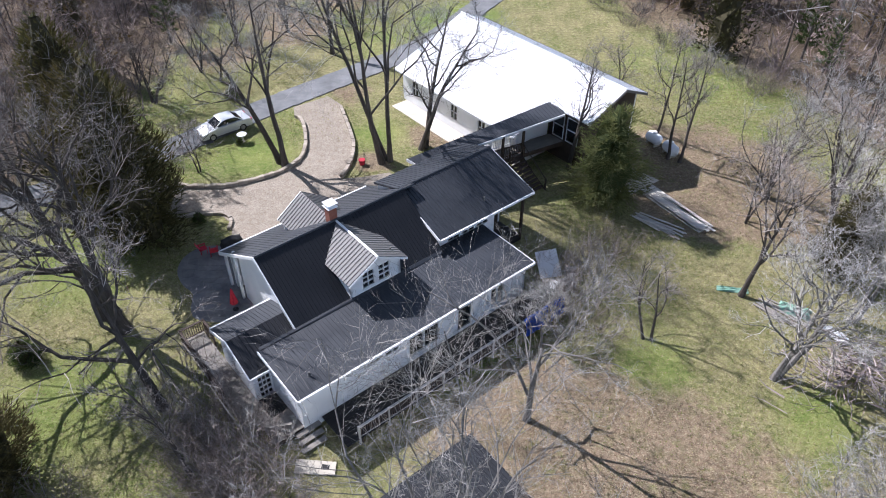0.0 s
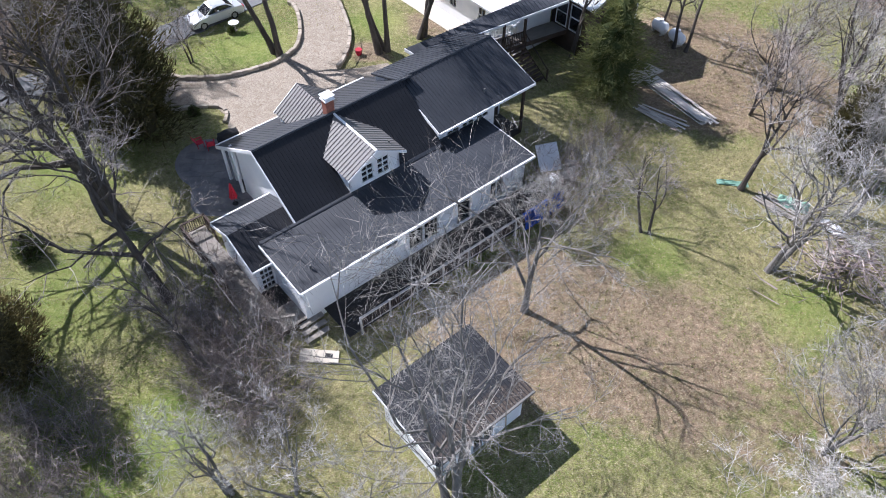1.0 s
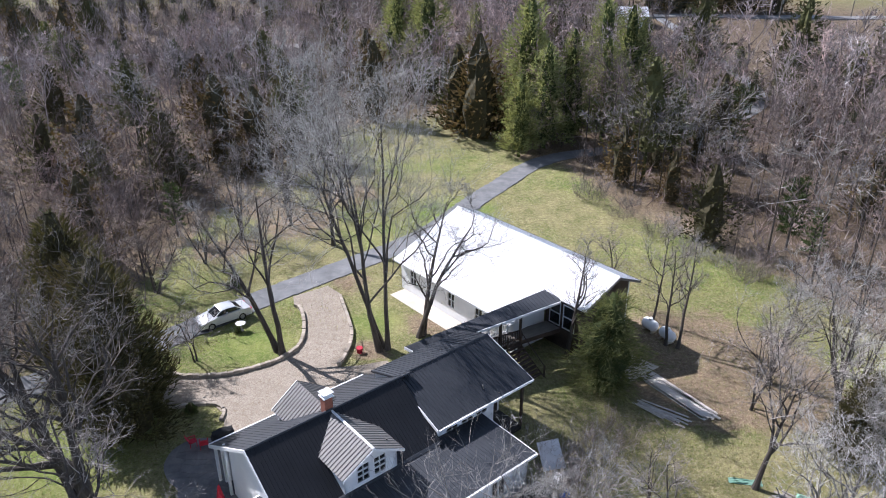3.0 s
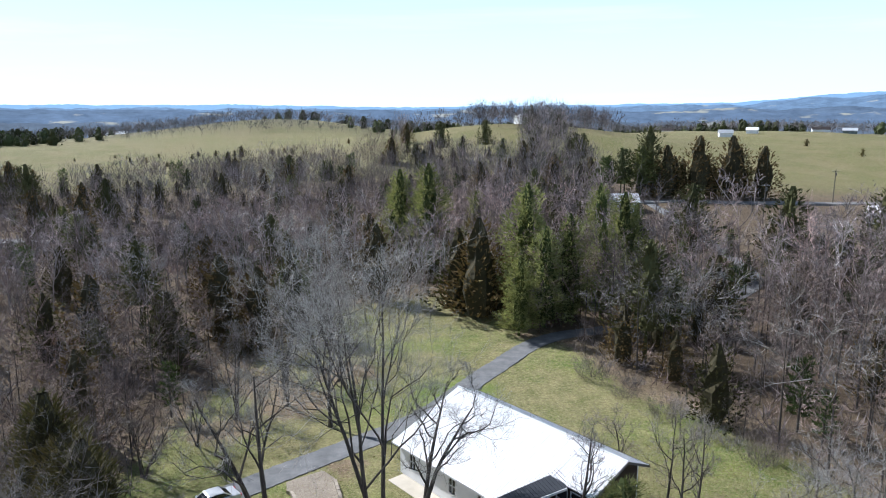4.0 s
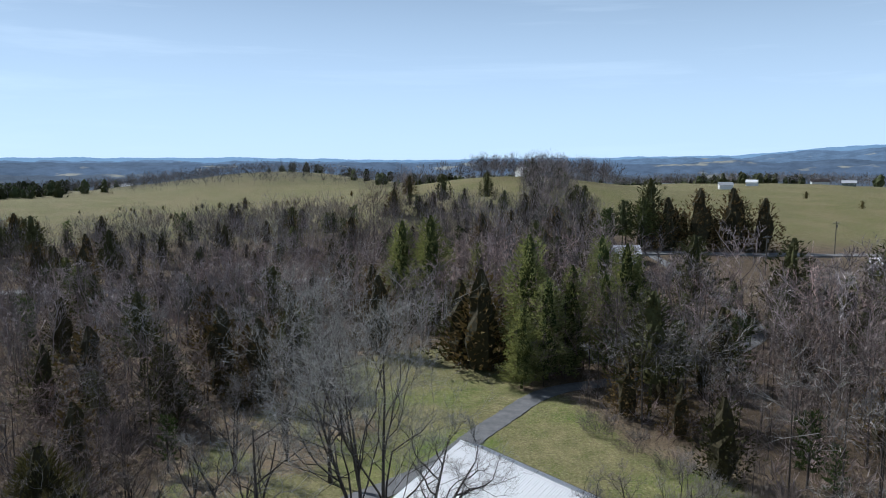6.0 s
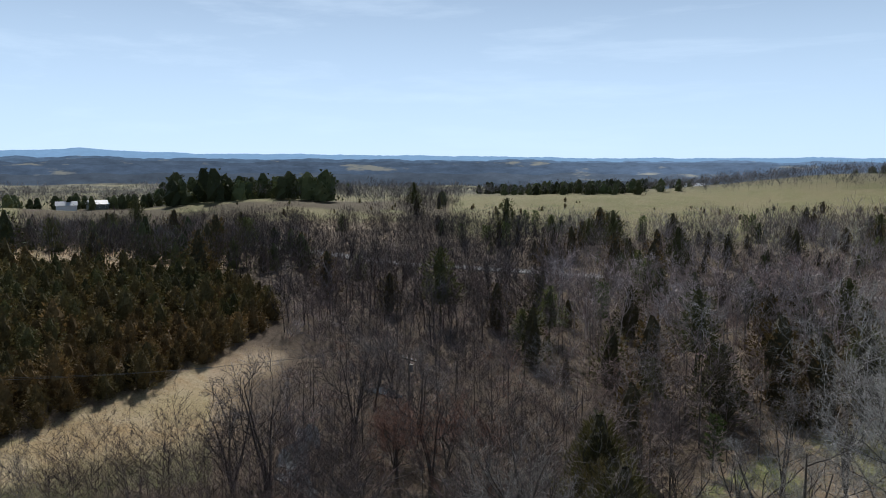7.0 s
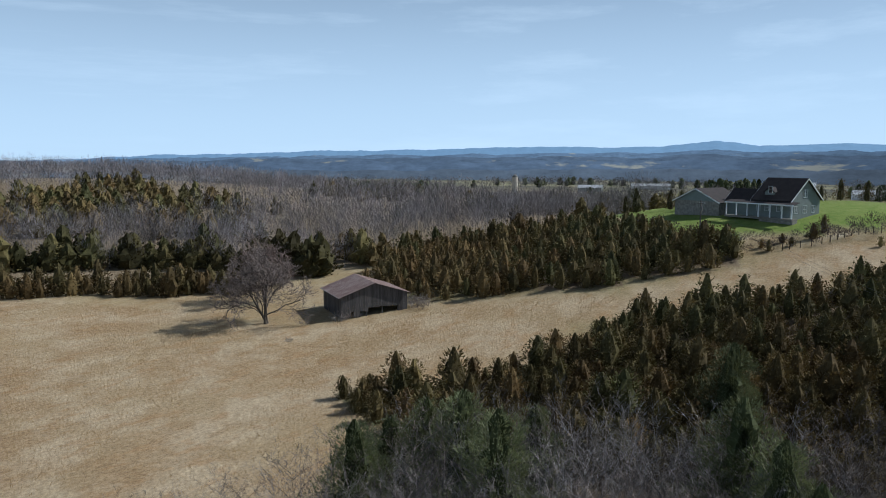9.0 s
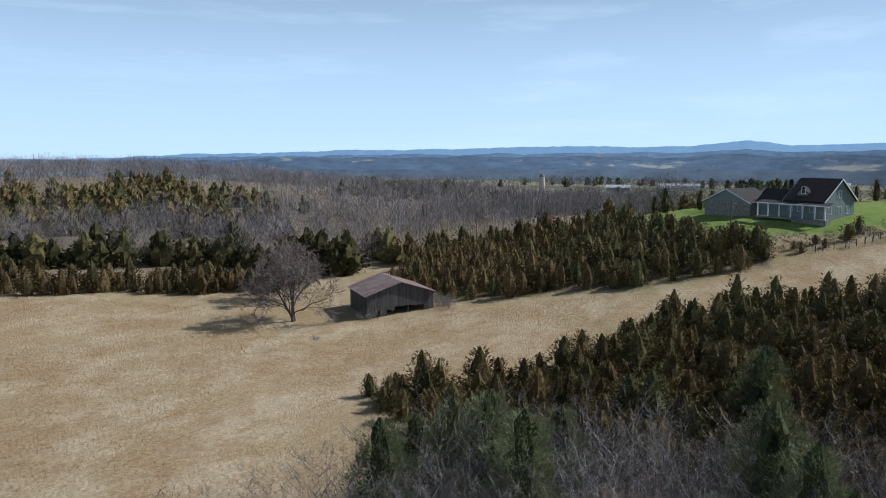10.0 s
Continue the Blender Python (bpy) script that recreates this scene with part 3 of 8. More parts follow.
def lattice(sc, zc, filled, y0, y1):
    """One joined slab of the filled cells between the cuts sc and zc."""
    bm, vs = bmesh.new(), {}

    def v(i, j, y):
        if (i, j, y) not in vs:
            vs[i, j, y] = bm.verts.new((sc[i], y, zc[j]))
        return vs[i, j, y]

    cells = {(i, j) for i in range(len(sc) - 1) for j in range(len(zc) - 1) if filled((sc[i] + sc[i + 1]) / 2, (zc[j] + zc[j + 1]) / 2)}
    for i, j in cells:
        q = ((i, j), (i + 1, j), (i + 1, j + 1), (i, j + 1))
        bm.faces.new([v(*c, y0) for c in q])
        bm.faces.new([v(*c, y1) for c in q[::-1]])
        for k, nb in enumerate(((i, j - 1), (i + 1, j), (i, j + 1), (i - 1, j))):
            if nb not in cells:
                a, b = q[k], q[(k + 1) % 4]
                bm.faces.new([v(*a, y0), v(*a, y1), v(*b, y1), v(*b, y0)])
    return bm


def wall(parent, x0, y0, x1, y1, z0, z1, openings=(), material=None, thick=0.16, name="wall", label=""):
    """A wall whose outer face runs from one point to the other, its inside to the left; openings (s0, s1, z0, z1)."""
    m, length = along(x0, y0, x1, y1)
    sc = sorted({0.0, length, *[s for o in openings for s in o[:2]]})
    zc = sorted({z0, z1, *[z for o in openings for z in o[2:]]})
    bm = lattice(sc, zc, lambda s, z: not any(o[0] < s < o[1] and o[2] < z < o[3] for o in openings), 0, thick)
    return part(name, place(bm, m), material or M_WHITE, parent, label)


def window(parent, x0, y0, x1, y1, o, cols=2, rows=3, name="window", frame_mat=None, label=""):
    """Framed window in the opening o of the wall that runs between the points."""
    m, _ = along(x0, y0, x1, y1)
    s0, s1, z0, z1 = o
    w, b = 0.07, 0.018
    mid_s = [s0 + (s1 - s0) * i / cols for i in range(1, cols)]
    mid_z = [z0 + (z1 - z0) * i / rows for i in range(1, rows)]
    sc = [s0 - w, s0] + [c + e for c in mid_s for e in (-b, b)] + [s1, s1 + w]
    zc = [z0 - w, z0] + [c + e for c in mid_z for e in (-b, b)] + [z1, z1 + w]

    def bar(s, z):
        return s < s0 or s > s1 or z < z0 or z > z1 or any(abs(s - c) < b for c in mid_s) or any(abs(z - c) < b for c in mid_z)

    win = part(name, place(lattice(sc, zc, bar, -0.03, 0.07), m), frame_mat or M_WHITE, parent, label)
    part("pane", place(boxes((s0 - 0.03, s1 + 0.03, 0.075, 0.09, z0 - 0.03, z1 + 0.03)), m), M_GLASS, win)
    return win


SEAM = {}


def seam_mesh(width, height, material):
    key = (width, height, material.name)
    if key not in SEAM:
        bm = bmesh.new()
        prism(bm, [(-width, 0, 0), (width, 0, 0), (width * 0.5, 0, height), (-width * 0.5, 0, height)], (0, 1, 0))
        bmesh.ops.recalc_face_normals(bm, faces=bm.faces)
        me = bpy.data.meshes.new("seam")
        bm.to_mesh(me)
        bm.free()
        me.materials.append(material)
        SEAM[key] = me
    return SEAM[key]


def roof_slope(parent, corners, material, spacing=0.3, thick=0.07, seam=(0.03, 0.03), label="", name="roof_slope"):
    """Sheet-metal slope; corners: eave start, eave end, then round by the ridge. Seams run up the slope."""
    c = [Vector(p) for p in corners]
    ux = (c[1] - c[0]).normalized()
    n = ux.cross(c[-1] - c[0]).normalized()
    if n.z < 0:
        n = -n
    up = n.cross(ux)
    if up.z < 0:
        up = -up
    slope = part(name, solid(c, -n * thick), material, parent, label)
    flat = [((p - c[0]).dot(ux), (p - c[0]).dot(up)) for p in c]
    s0, s1 = min(p[0] for p in flat), max(p[0] for p in flat)
    me = seam_mesh(*seam, material)
    count = max(1, round((s1 - s0) / spacing))
    for k in range(count + 1):
        s = s0 + 0.04 + (s1 - s0 - 0.08) * k / count
        hits = []
        for (xa, ya), (xb, yb) in zip(flat, flat[1:] + flat[:1]):
            if (xa - s) * (xb - s) < 0:
                hits.append(ya + (yb - ya) * (s - xa) / (xb - xa))
        if len(hits) < 2 or max(hits) - min(hits) < 0.15:
            continue
        ob = new("seam", me)
        ob.parent = slope
        base = c[0] + ux * s + up * min(hits) + n * 0.001
        rot = Matrix((ux, up, n)).transposed().to_4x4()
        ob.matrix_basis = Matrix.Translation(base) @ rot @ Matrix.Diagonal((1, max(hits) - min(hits), 1, 1))
    return slope


def strip(parent, p0, p1, w, h, material, name="fascia"):
    """A board from one point to another: w across, h high, hung below the points."""
    a, b = Vector(p0), Vector(p1)
    d = (b - a).normalized()
    s = d.cross(Vector((0, 0, 1))).normalized() * w / 2
    return part(name, solid([a - s, a + s, a + s - Vector((0, 0, h)), a - s - Vector((0, 0, h))], b - a), material, parent)


def gable(parent, pts, off, material, name="gable_wall"):
    return part(name, solid(pts, off), material, parent)


# ---------------------------------------------------------------- main house
HM = pose(-7.12, 22.28, 0, 0, 0, 39.6)


def main_house():
    h = tagged(empty("house", HM), "white farmhouse with charcoal metal roofs and a dormer", "house")
    # long low front range
    front = [(4.2, 5.0, 2.2, 2.6), (5.4, 6.2, 2.2, 2.6), (7.0, 8.0, 1.0, 2.75), (8.1, 9.1, 1.0, 2.75), (10.6, 11.6, 0.75, 2.7), (13.2, 14.2, 1.1, 2.5)]
    wall(h, 0.25, 0.4, 16.3, 0.4, 0.0, 3.1, front, label="white lap siding wall")
    for o in front:
        window(h, 0.25, 0.4, 16.3, 0.4, o, 1 if o[3] - o[2] > 1.5 else 2, 1, name="door" if o[2] == 0.75 else "window")
    wall(h, 0.25, 3.9, 0.25, 0.56, 0.0, 3.1)
    wall(h, 16.3, 0.4, 16.3, 4.74, 0.0, 3.1)
    roof_slope(h, [(0, 0, 3.2), (12.4, 0, 3.2), (12.4, 4.02, 3.46), (0, 4.02, 3.46)], M_ROOF, 0.24, 0.1, (0.012, 0.02), "low charcoal metal roof")
    roof_slope(h, [(12.4, 0, 3.2), (16.6, 0, 3.2), (16.6, 4.74, 3.27), (12.86, 4.74, 3.27), (12.4, 4.0, 3.26)], M_ROOF, 0.24, 0.1, (0.012, 0.02))
    strip(h, (0, -0.06, 3.23), (16.6, -0.06, 3.23), 0.11, 0.16, M_WHITE, "gutter")
    strip(h, (-0.03, 4.0, 3.46), (-0.03, 0, 3.2), 0.06, 0.2, M_WHITE)
    strip(h, (16.63, 0, 3.2), (16.63, 4.74, 3.27), 0.06, 0.2, M_WHITE)
    part("gable_wall", solid([(0.25, 0.4, 3.08), (0.25, 3.9, 3.08), (0.25, 3.9, 3.34), (0.25, 0.45, 3.12)], (0.15, 0, 0)), M_WHITE, h)
    # steep main range
    W, E = 2.35, 12.75
    roof_slope(h, [(W, 3.98, 3.44), (E, 3.98, 3.44), (E, 8.0, 6.05), (W, 8.0, 6.05)], M_ROOFSHADE, 0.23, 0.1, (0.014, 0.022), "steep charcoal metal roof slope, coloured darker as turned from the sun")
    roof_slope(h, [(13.6, 13.6, 2.75), (W, 13.6, 2.75), (W, 8.0, 6.05), (13.6, 8.0, 6.05)], M_ROOFN, 0.3, 0.1, (0.012, 0.02))
    part("ridge_cap", tube_bm([(W, 8.0, 6.04), (E, 8.0, 6.04)], 0.09, 6), M_ROOF, h)
    for p, q in (((W - 0.03, 3.98, 3.46), (W - 0.03, 8.0, 6.07)), ((W - 0.03, 13.6, 2.77), (W - 0.03, 8.0, 6.07))):
        strip(h, p, q, 0.06, 0.24, M_WHITE)
    strip(h, (W, 13.66, 2.77), (13.6, 13.66, 2.77), 0.1, 0.15, M_WHITE, "gutter")
    part("flashing", solid([(0.1, 3.96, 3.475), (12.6, 3.96, 3.475), (12.6, 4.16, 3.59), (0.1, 4.16, 3.51)], (0, 0, 0.02)), M_ROOF, h)
    gable(h, [(2.75, 4.1, 0.0), (2.75, 11.6, 0.0), (2.75, 11.6, 3.8), (2.75, 8.0, 5.9), (2.75, 4.1, 3.35)], (0.16, 0, 0), M_WHITE)
    wall(h, 13.2, 13.0, 2.75, 13.0, 0.0, 2.95, [(1.0, 2.0, 0.9, 2.2), (4.5, 5.5, 0.1, 2.2), (7.5, 8.5, 0.9, 2.2)])
    for o in ((1.0, 2.0, 0.9, 2.2), (7.5, 8.5, 0.9, 2.2)):
        window(h, 13.2, 13.0, 2.75, 13.0, o)
    window(h, 13.2, 13.0, 2.75, 13.0, (4.5, 5.5, 0.1, 2.2), 1, 1, "door")
    for b in (11.7, 13.3):
        part("porch_post", boxes((2.5, 2.66, b - 0.08, b + 0.08, 0.0, 3.9 if b < 12 else 2.75)), M_WHITE, h)
    part("porch_beam", solid([(2.48, 11.6, 3.6), (2.48, 13.5, 2.55), (2.48, 13.5, 2.75), (2.48, 11.6, 3.85)], (0.2, 0, 0)), M_WHITE, h)
    # dormer over the front range
    dw = [(0.85, 1.6, 3.85, 4.95), (1.95, 2.7, 3.85, 4.95)]
    wall(h, 6.0, 4.1, 9.5, 4.1, 3.4, 5.0, dw)
    for o in dw:
        window(h, 6.0, 4.1, 9.5, 4.1, o, 2, 3)
    gable(h, [(6.0, 4.1, 5.0), (9.5, 4.1, 5.0), (7.75, 4.1, 5.85)], (0, 0.16, 0), M_WHITE)
    gable(h, [(6.0, 4.1, 3.35), (6.0, 4.1, 5.0), (6.0, 6.5, 5.0)], (0.14, 0, 0), M_WHITE, "cheek_wall")
    gable(h, [(9.36, 4.1, 3.35), (9.36, 4.1, 5.0), (9.36, 6.5, 5.0)], (0.14, 0, 0), M_WHITE, "cheek_wall")
    roof_slope(h, [(5.72, 6.75, 4.88), (5.72, 3.75, 4.88), (7.75, 3.75, 5.98), (7.75, 8.0, 5.98)], M_ROOFL, 0.27, 0.06, (0.03, 0.035), "light grey ribbed metal dormer roof")
    roof_slope(h, [(9.78, 3.75, 4.88), (9.78, 6.75, 4.88), (7.75, 8.0, 5.98), (7.75, 3.75, 5.98)], M_ROOFL, 0.27, 0.06, (0.03, 0.035))
    part("ridge_cap", tube_bm([(7.75, 3.72, 5.98), (7.75, 8.0, 5.98)], 0.08, 6), M_WHITE, h)
    for sx in (-1, 1):
        strip(h, (7.75, 3.73, 5.97), (7.75 + sx * 2.03, 3.73, 4.87), 0.05, 0.16, M_WHITE)
    # cross gable to the back
    roof_slope(h, [(5.9, 12.0, 4.55), (5.9, 10.6, 4.55), (7.75, 8.0, 5.85), (7.75, 12.0, 5.85)], M_ROOFL, 0.27, 0.06, (0.03, 0.035))
    roof_slope(h, [(9.6, 10.6, 4.55), (9.6, 12.0, 4.55), (7.75, 12.0, 5.85), (7.75, 8.0, 5.85)], M_ROOFL, 0.27, 0.06, (0.03, 0.035))
    gable(h, [(6.1, 11.7, 3.9), (9.4, 11.7, 3.9), (9.4, 11.7, 4.55), (7.75, 11.7, 5.7), (6.1, 11.7, 4.55)], (0, -0.15, 0), M_WHITE)
    part("cheek_wall", boxes((6.1, 6.25, 10.4, 11.6, 4.0, 4.6)), M_WHITE, h)
    strip(h, (7.75, 12.03, 5.86), (5.9, 12.03, 4.56), 0.05, 0.15, M_WHITE)
    # chimney
    ch = part("chimney", boxes((7.38, 7.9, 8.02, 8.52, 5.4, 6.9)), M_BRICK, h, "red brick chimney with a metal cap")
    part("cap", boxes((7.3, 7.98, 7.94, 8.6, 6.9, 6.95), (7.4, 7.88, 8.04, 8.5, 6.95, 7.14), (7.3, 7.98, 7.94, 8.6, 7.14, 7.19)), M_WHITEROOF, ch)
    # side wing
    ew = [(0.85, 1.75, 3.28, 4.05), (2.08, 3.0, 3.28, 4.05), (3.3, 4.2, 3.28, 4.05)]
    wall(h, 12.85, 4.75, 17.65, 4.75, 0.0, 4.2, ew)
    for o in ew:
        window(h, 12.85, 4.75, 17.65, 4.75, o, 2, 2)
    # open porch under the end of the wing roof; dark colours paint its shade
    wall(h, 17.65, 4.91, 17.65, 7.0, 0.0, 4.25)
    wall(h, 17.49, 7.0, 20.24, 7.0, 0.0, 4.8, material=M_BROWN)
    part("porch_floor", boxes((17.66, 20.4, 4.75, 6.99, 0.0, 0.3)), M_DECKSHADE, h)
    part("porch_beam", boxes((17.66, 20.4, 4.72, 4.88, 3.95, 4.14)), M_BROWN, h)
    part("porch_post", boxes((20.24, 20.4, 4.72, 4.88, 0.3, 3.95)), M_BROWN, h)
    gable(h, [(12.85, 4.75, 0.0), (12.85, 11.0, 0.0), (12.85, 11.0, 4.7), (12.85, 8.5, 5.6), (12.85, 4.75, 4.2)], (0.16, 0, 0), M_WHITE)
    gable(h, [(20.24, 7.0, 0.0), (20.24, 11.0, 0.0), (20.24, 11.0, 4.7), (20.24, 8.5, 5.6), (20.24, 7.0, 5.03)], (0.16, 0, 0), M_WHITE)
    wall(h, 20.24, 11.0, 13.0, 11.0, 0.0, 4.75)
    roof_slope(h, [(12.72, 4.3, 4.2), (20.75, 4.3, 4.2), (20.55, 8.5, 5.72), (12.72, 8.5, 5.72)], M_ROOFW, 0.25, 0.1, (0.03, 0.035), "charcoal ribbed metal wing roof")
    roof_slope(h, [(20.55, 11.3, 4.72), (12.72, 11.3, 4.72), (12.72, 8.5, 5.72), (20.55, 8.5, 5.72)], M_ROOFW, 0.25, 0.1, (0.03, 0.035))
    part("ridge_cap", tube_bm([(12.72, 8.5, 5.72), (20.55, 8.5, 5.72)], 0.09, 6), M_ROOFW, h)
    strip(h, (12.72, 4.25, 4.22), (20.75, 4.25, 4.22), 0.1, 0.15, M_WHITE, "gutter")
    strip(h, (12.68, 4.3, 4.2), (12.68, 8.5, 5.72), 0.06, 0.2, M_WHITE)
    strip(h, (20.78, 4.3, 4.2), (20.58, 8.5, 5.72), 0.06, 0.2, M_WHITE)
    for a, b, z in ((17.2, 5.3, 4.55), (9.2, 4.6, 5.05), (1.3, 1.0, 3.27)):
        part("vent_pipe", tube_bm([(a, b, z), (a, b, z + 0.3)], 0.06, 8), M_ROOFL, h)
    # small gabled annex
    gable(h, [(-0.8, 3.5, 0.0), (-0.8, 7.4, 0.0), (-0.8, 7.4, 2.75), (-0.8, 5.55, 3.4), (-0.8, 3.5, 2.75)], (0.16, 0, 0), M_WHITE)
    wall(h, -0.64, 3.5, 0.25, 3.5, 0.0, 2.75, [(0.08, 0.78, 0.55, 2.55)])
    window(h, -0.64, 3.5, 0.25, 3.5, (0.08, 0.78, 0.55, 2.55), 3, 5, "door", label="white door with many small panes")
    wall(h, 2.75, 7.4, -0.64, 7.4, 0.0, 2.75)
    roof_slope(h, [(-1.05, 3.15, 2.72), (0.3, 3.15, 2.72), (2.75, 4.2, 3.12), (2.75, 5.55, 3.62), (-1.05, 5.55, 3.62)], M_ROOFSHADE, 0.24, 0.08, (0.014, 0.02))
    roof_slope(h, [(2.75, 7.8, 2.75), (-1.05, 7.8, 2.75), (-1.05, 5.55, 3.62), (2.75, 5.55, 3.62)], M_ROOFN, 0.24, 0.08, (0.014, 0.02))
    strip(h, (-1.05, 7.84, 2.77), (2.75, 7.84, 2.77), 0.1, 0.14, M_WHITE, "gutter")
    strip(h, (-1.05, 3.12, 2.74), (0.25, 3.12, 2.74), 0.08, 0.14, M_WHITE, "gutter")
    for b in (3.15, 7.8):
        strip(h, (-1.08, b, 2.74), (-1.08, 5.55, 3.64), 0.06, 0.2, M_WHITE)
    return h


M_ROOFN, M_ROOFW = M_ROOF, M_ROOF
main_house()


# ---------------------------------------------------------------- white outbuilding, covered bridge, shed
def white_building():
    g = tagged(empty("garage", HM), "long white outbuilding with a bright white metal roof", "garage")
    side = [(1.4, 2.2, 1.0, 2.3), (6.7, 7.5, 1.0, 2.3), (10.2, 11.0, 1.0, 2.3)]
    wall(g, 26.45, 26.3, 26.45, 11.7, 0.0, 2.95, side)
    for o in side:
        window(g, 26.45, 26.3, 26.45, 11.7, o, 2, 2)
    gable(g, [(26.61, 26.14, 0), (36.1, 26.14, 0), (36.1, 26.14, 4.85), (33.8, 26.14, 5.85), (26.61, 26.14, 3.0)], (0, 0.16, 0), M_WHITE)
    wall(g, 36.1, 8.1, 36.1, 26.3, 0.0, 4.8)
    # end wall beside the porch bay, whose roof stops further up the slope
    gable(g, [(26.61, 11.7, 0), (30.0, 11.7, 0), (30.0, 11.7, 4.35), (26.61, 11.7, 3.0)], (0, 0.15, 0), M_WHITE)
    fo = [(0.4, 2.2, 0.2, 2.5), (2.5, 4.9, 0.1, 2.6)]
    wall(g, 30.3, 8.1, 35.94, 8.1, 0.0, 3.0, fo, M_BROWN, label="dark-framed screened front")
    for o in fo:
        window(g, 30.3, 8.1, 35.94, 8.1, o, 2, 1, "screen", M_BROWN)
    gable(g, [(30.3, 8.1, 3.0), (35.94, 8.1, 3.0), (35.94, 8.1, 4.9), (33.8, 8.1, 5.85), (30.3, 8.1, 4.4)], (0, 0.15, 0), M_BROWN)
    wall(g, 30.14, 11.7, 30.14, 8.1, 0.0, 4.3, [(0.5, 1.5, 1.9, 3.9), (1.9, 3.0, 1.9, 3.9)], M_BROWN)
    for o in ((0.5, 1.5, 1.9, 3.9), (1.9, 3.0, 1.9, 3.9)):
        window(g, 30.14, 11.7, 30.14, 8.1, o, 1, 2, "screen", M_WHITE)
    roof_slope(g, [(26.0, 26.9, 2.9), (26.0, 11.5, 2.9), (33.8, 11.5, 6.05), (33.8, 26.9, 6.05)], M_WHITEROOF, 0.26, 0.1, (0.03, 0.035), "bright white ribbed metal roof")
    roof_slope(g, [(29.8, 11.49, 4.435), (29.8, 7.5, 4.435), (33.8, 7.5, 6.05), (33.8, 11.49, 6.05)], M_WHITEROOF, 0.26, 0.1, (0.03, 0.035))
    roof_slope(g, [(36.6, 7.5, 4.85), (36.6, 26.9, 4.85), (33.8, 26.9, 6.05), (33.8, 7.5, 6.05)], M_WHITEROOF, 0.26, 0.1, (0.03, 0.035))
    part("ridge_cap", tube_bm([(33.8, 7.48, 6.06), (33.8, 26.92, 6.06)], 0.09, 6), M_WHITEROOF, g)
    strip(g, (25.95, 26.9, 2.92), (25.95, 11.5, 2.92), 0.1, 0.14, M_WHITE, "gutter")
    strip(g, (29.8, 7.46, 4.435), (33.8, 7.46, 6.05), 0.06, 0.2, M_ROOFL)
    strip(g, (33.8, 7.46, 6.05), (36.6, 7.46, 4.85), 0.06, 0.2, M_ROOFL)
    strip(g, (36.63, 7.5, 4.87), (36.63, 26.9, 4.87), 0.1, 0.14, M_ROOF, "gutter")


def covered_bridge():
    w = tagged(empty("covered_walkway", HM), "raised covered walkway with a charcoal metal roof and posts", "walkway")
    roof_slope(w, [(17.5, 12.5, 3.42), (29.6, 9.8, 4.45), (31.3, 11.62, 4.62), (17.25, 13.6, 3.55)], M_ROOF, 0.3, 0.1, (0.014, 0.02), "dark metal walkway roof")
    strip(w, (17.5, 12.46, 3.44), (29.6, 9.76, 4.47), 0.06, 0.2, M_WHITE)
    strip(w, (17.46, 12.5, 3.44), (17.21, 13.6, 3.57), 0.06, 0.22, M_WHITE)
    def mid(a, off):
        return 12.98 - (a - 17.4) * 0.19 + off

    part("deck", solid([(20.5, mid(20.5, -0.75), 1.75), (29.9, mid(29.9, -0.75), 1.75), (29.9, mid(29.9, 0.75), 1.75), (20.5, mid(20.5, 0.75), 1.75)], (0, 0, 0.14)), M_DECK, w)
    part("rim_board", solid([(20.5, mid(20.5, -0.8), 1.55), (29.9, mid(29.9, -0.8), 1.55), (29.9, mid(29.9, -0.8), 1.9), (20.5, mid(20.5, -0.8), 1.9)], (0, 0.045, 0)), M_BROWN, w)
    for off, mt in ((-0.7, M_BROWN), (0.7, M_WHITE)):
        for a in (18.6, 20.7, 22.5, 24.3, 26.1):
            b, top = mid(a, off), 3.42 + (a - 17.4) * 0.083 + (0.04 if off > 0 else -0.07)
            part("post", boxes((a - 0.08, a + 0.08, b - 0.08, b + 0.08, 0.0, top)), mt, w)
        for z in (2.8, 2.05):
            part("rail", solid([(20.7, mid(20.7, off) - 0.04, z), (26.1, mid(26.1, off) - 0.04, z), (26.1, mid(26.1, off) + 0.04, z), (20.7, mid(20.7, off) + 0.04, z)], (0, 0, 0.07)), mt, w)
        for k in range(33):
            a = 20.9 + k * 0.155
            b = mid(a, off)
            part("baluster", boxes((a - 0.02, a + 0.02, b - 0.02, b + 0.02, 1.9, 2.8)), mt, w)


def outdoor_stair():
    s = tagged(empty("stair", HM), "dark wooden stair down from the covered walkway", "stair")
    for k in range(9):
        z = 1.72 - k * 0.19
        part("tread", boxes((24.6, 26.0, 10.25 - k * 0.27, 10.52 - k * 0.27, z - 0.05, z)), M_BROWN, s)
    for a in (24.55, 26.05):
        part("stringer", solid([(a - 0.03, 10.5, 1.75), (a - 0.03, 8.0, 0.02), (a - 0.03, 7.7, 0.02), (a - 0.03, 10.5, 1.45)], (0.06, 0, 0)), M_BROWN, s)
        part("handrail", tube_bm([(a, 10.4, 2.7), (a, 7.9, 0.95)], 0.04, 6), M_BROWN, s)
        for b, z in ((10.4, 1.75), (7.9, 0.0)):
            part("newel_post", boxes((a - 0.05, a + 0.05, b - 0.05, b + 0.05, max(0, z - 0.4), z + 1.0)), M_BROWN, s)


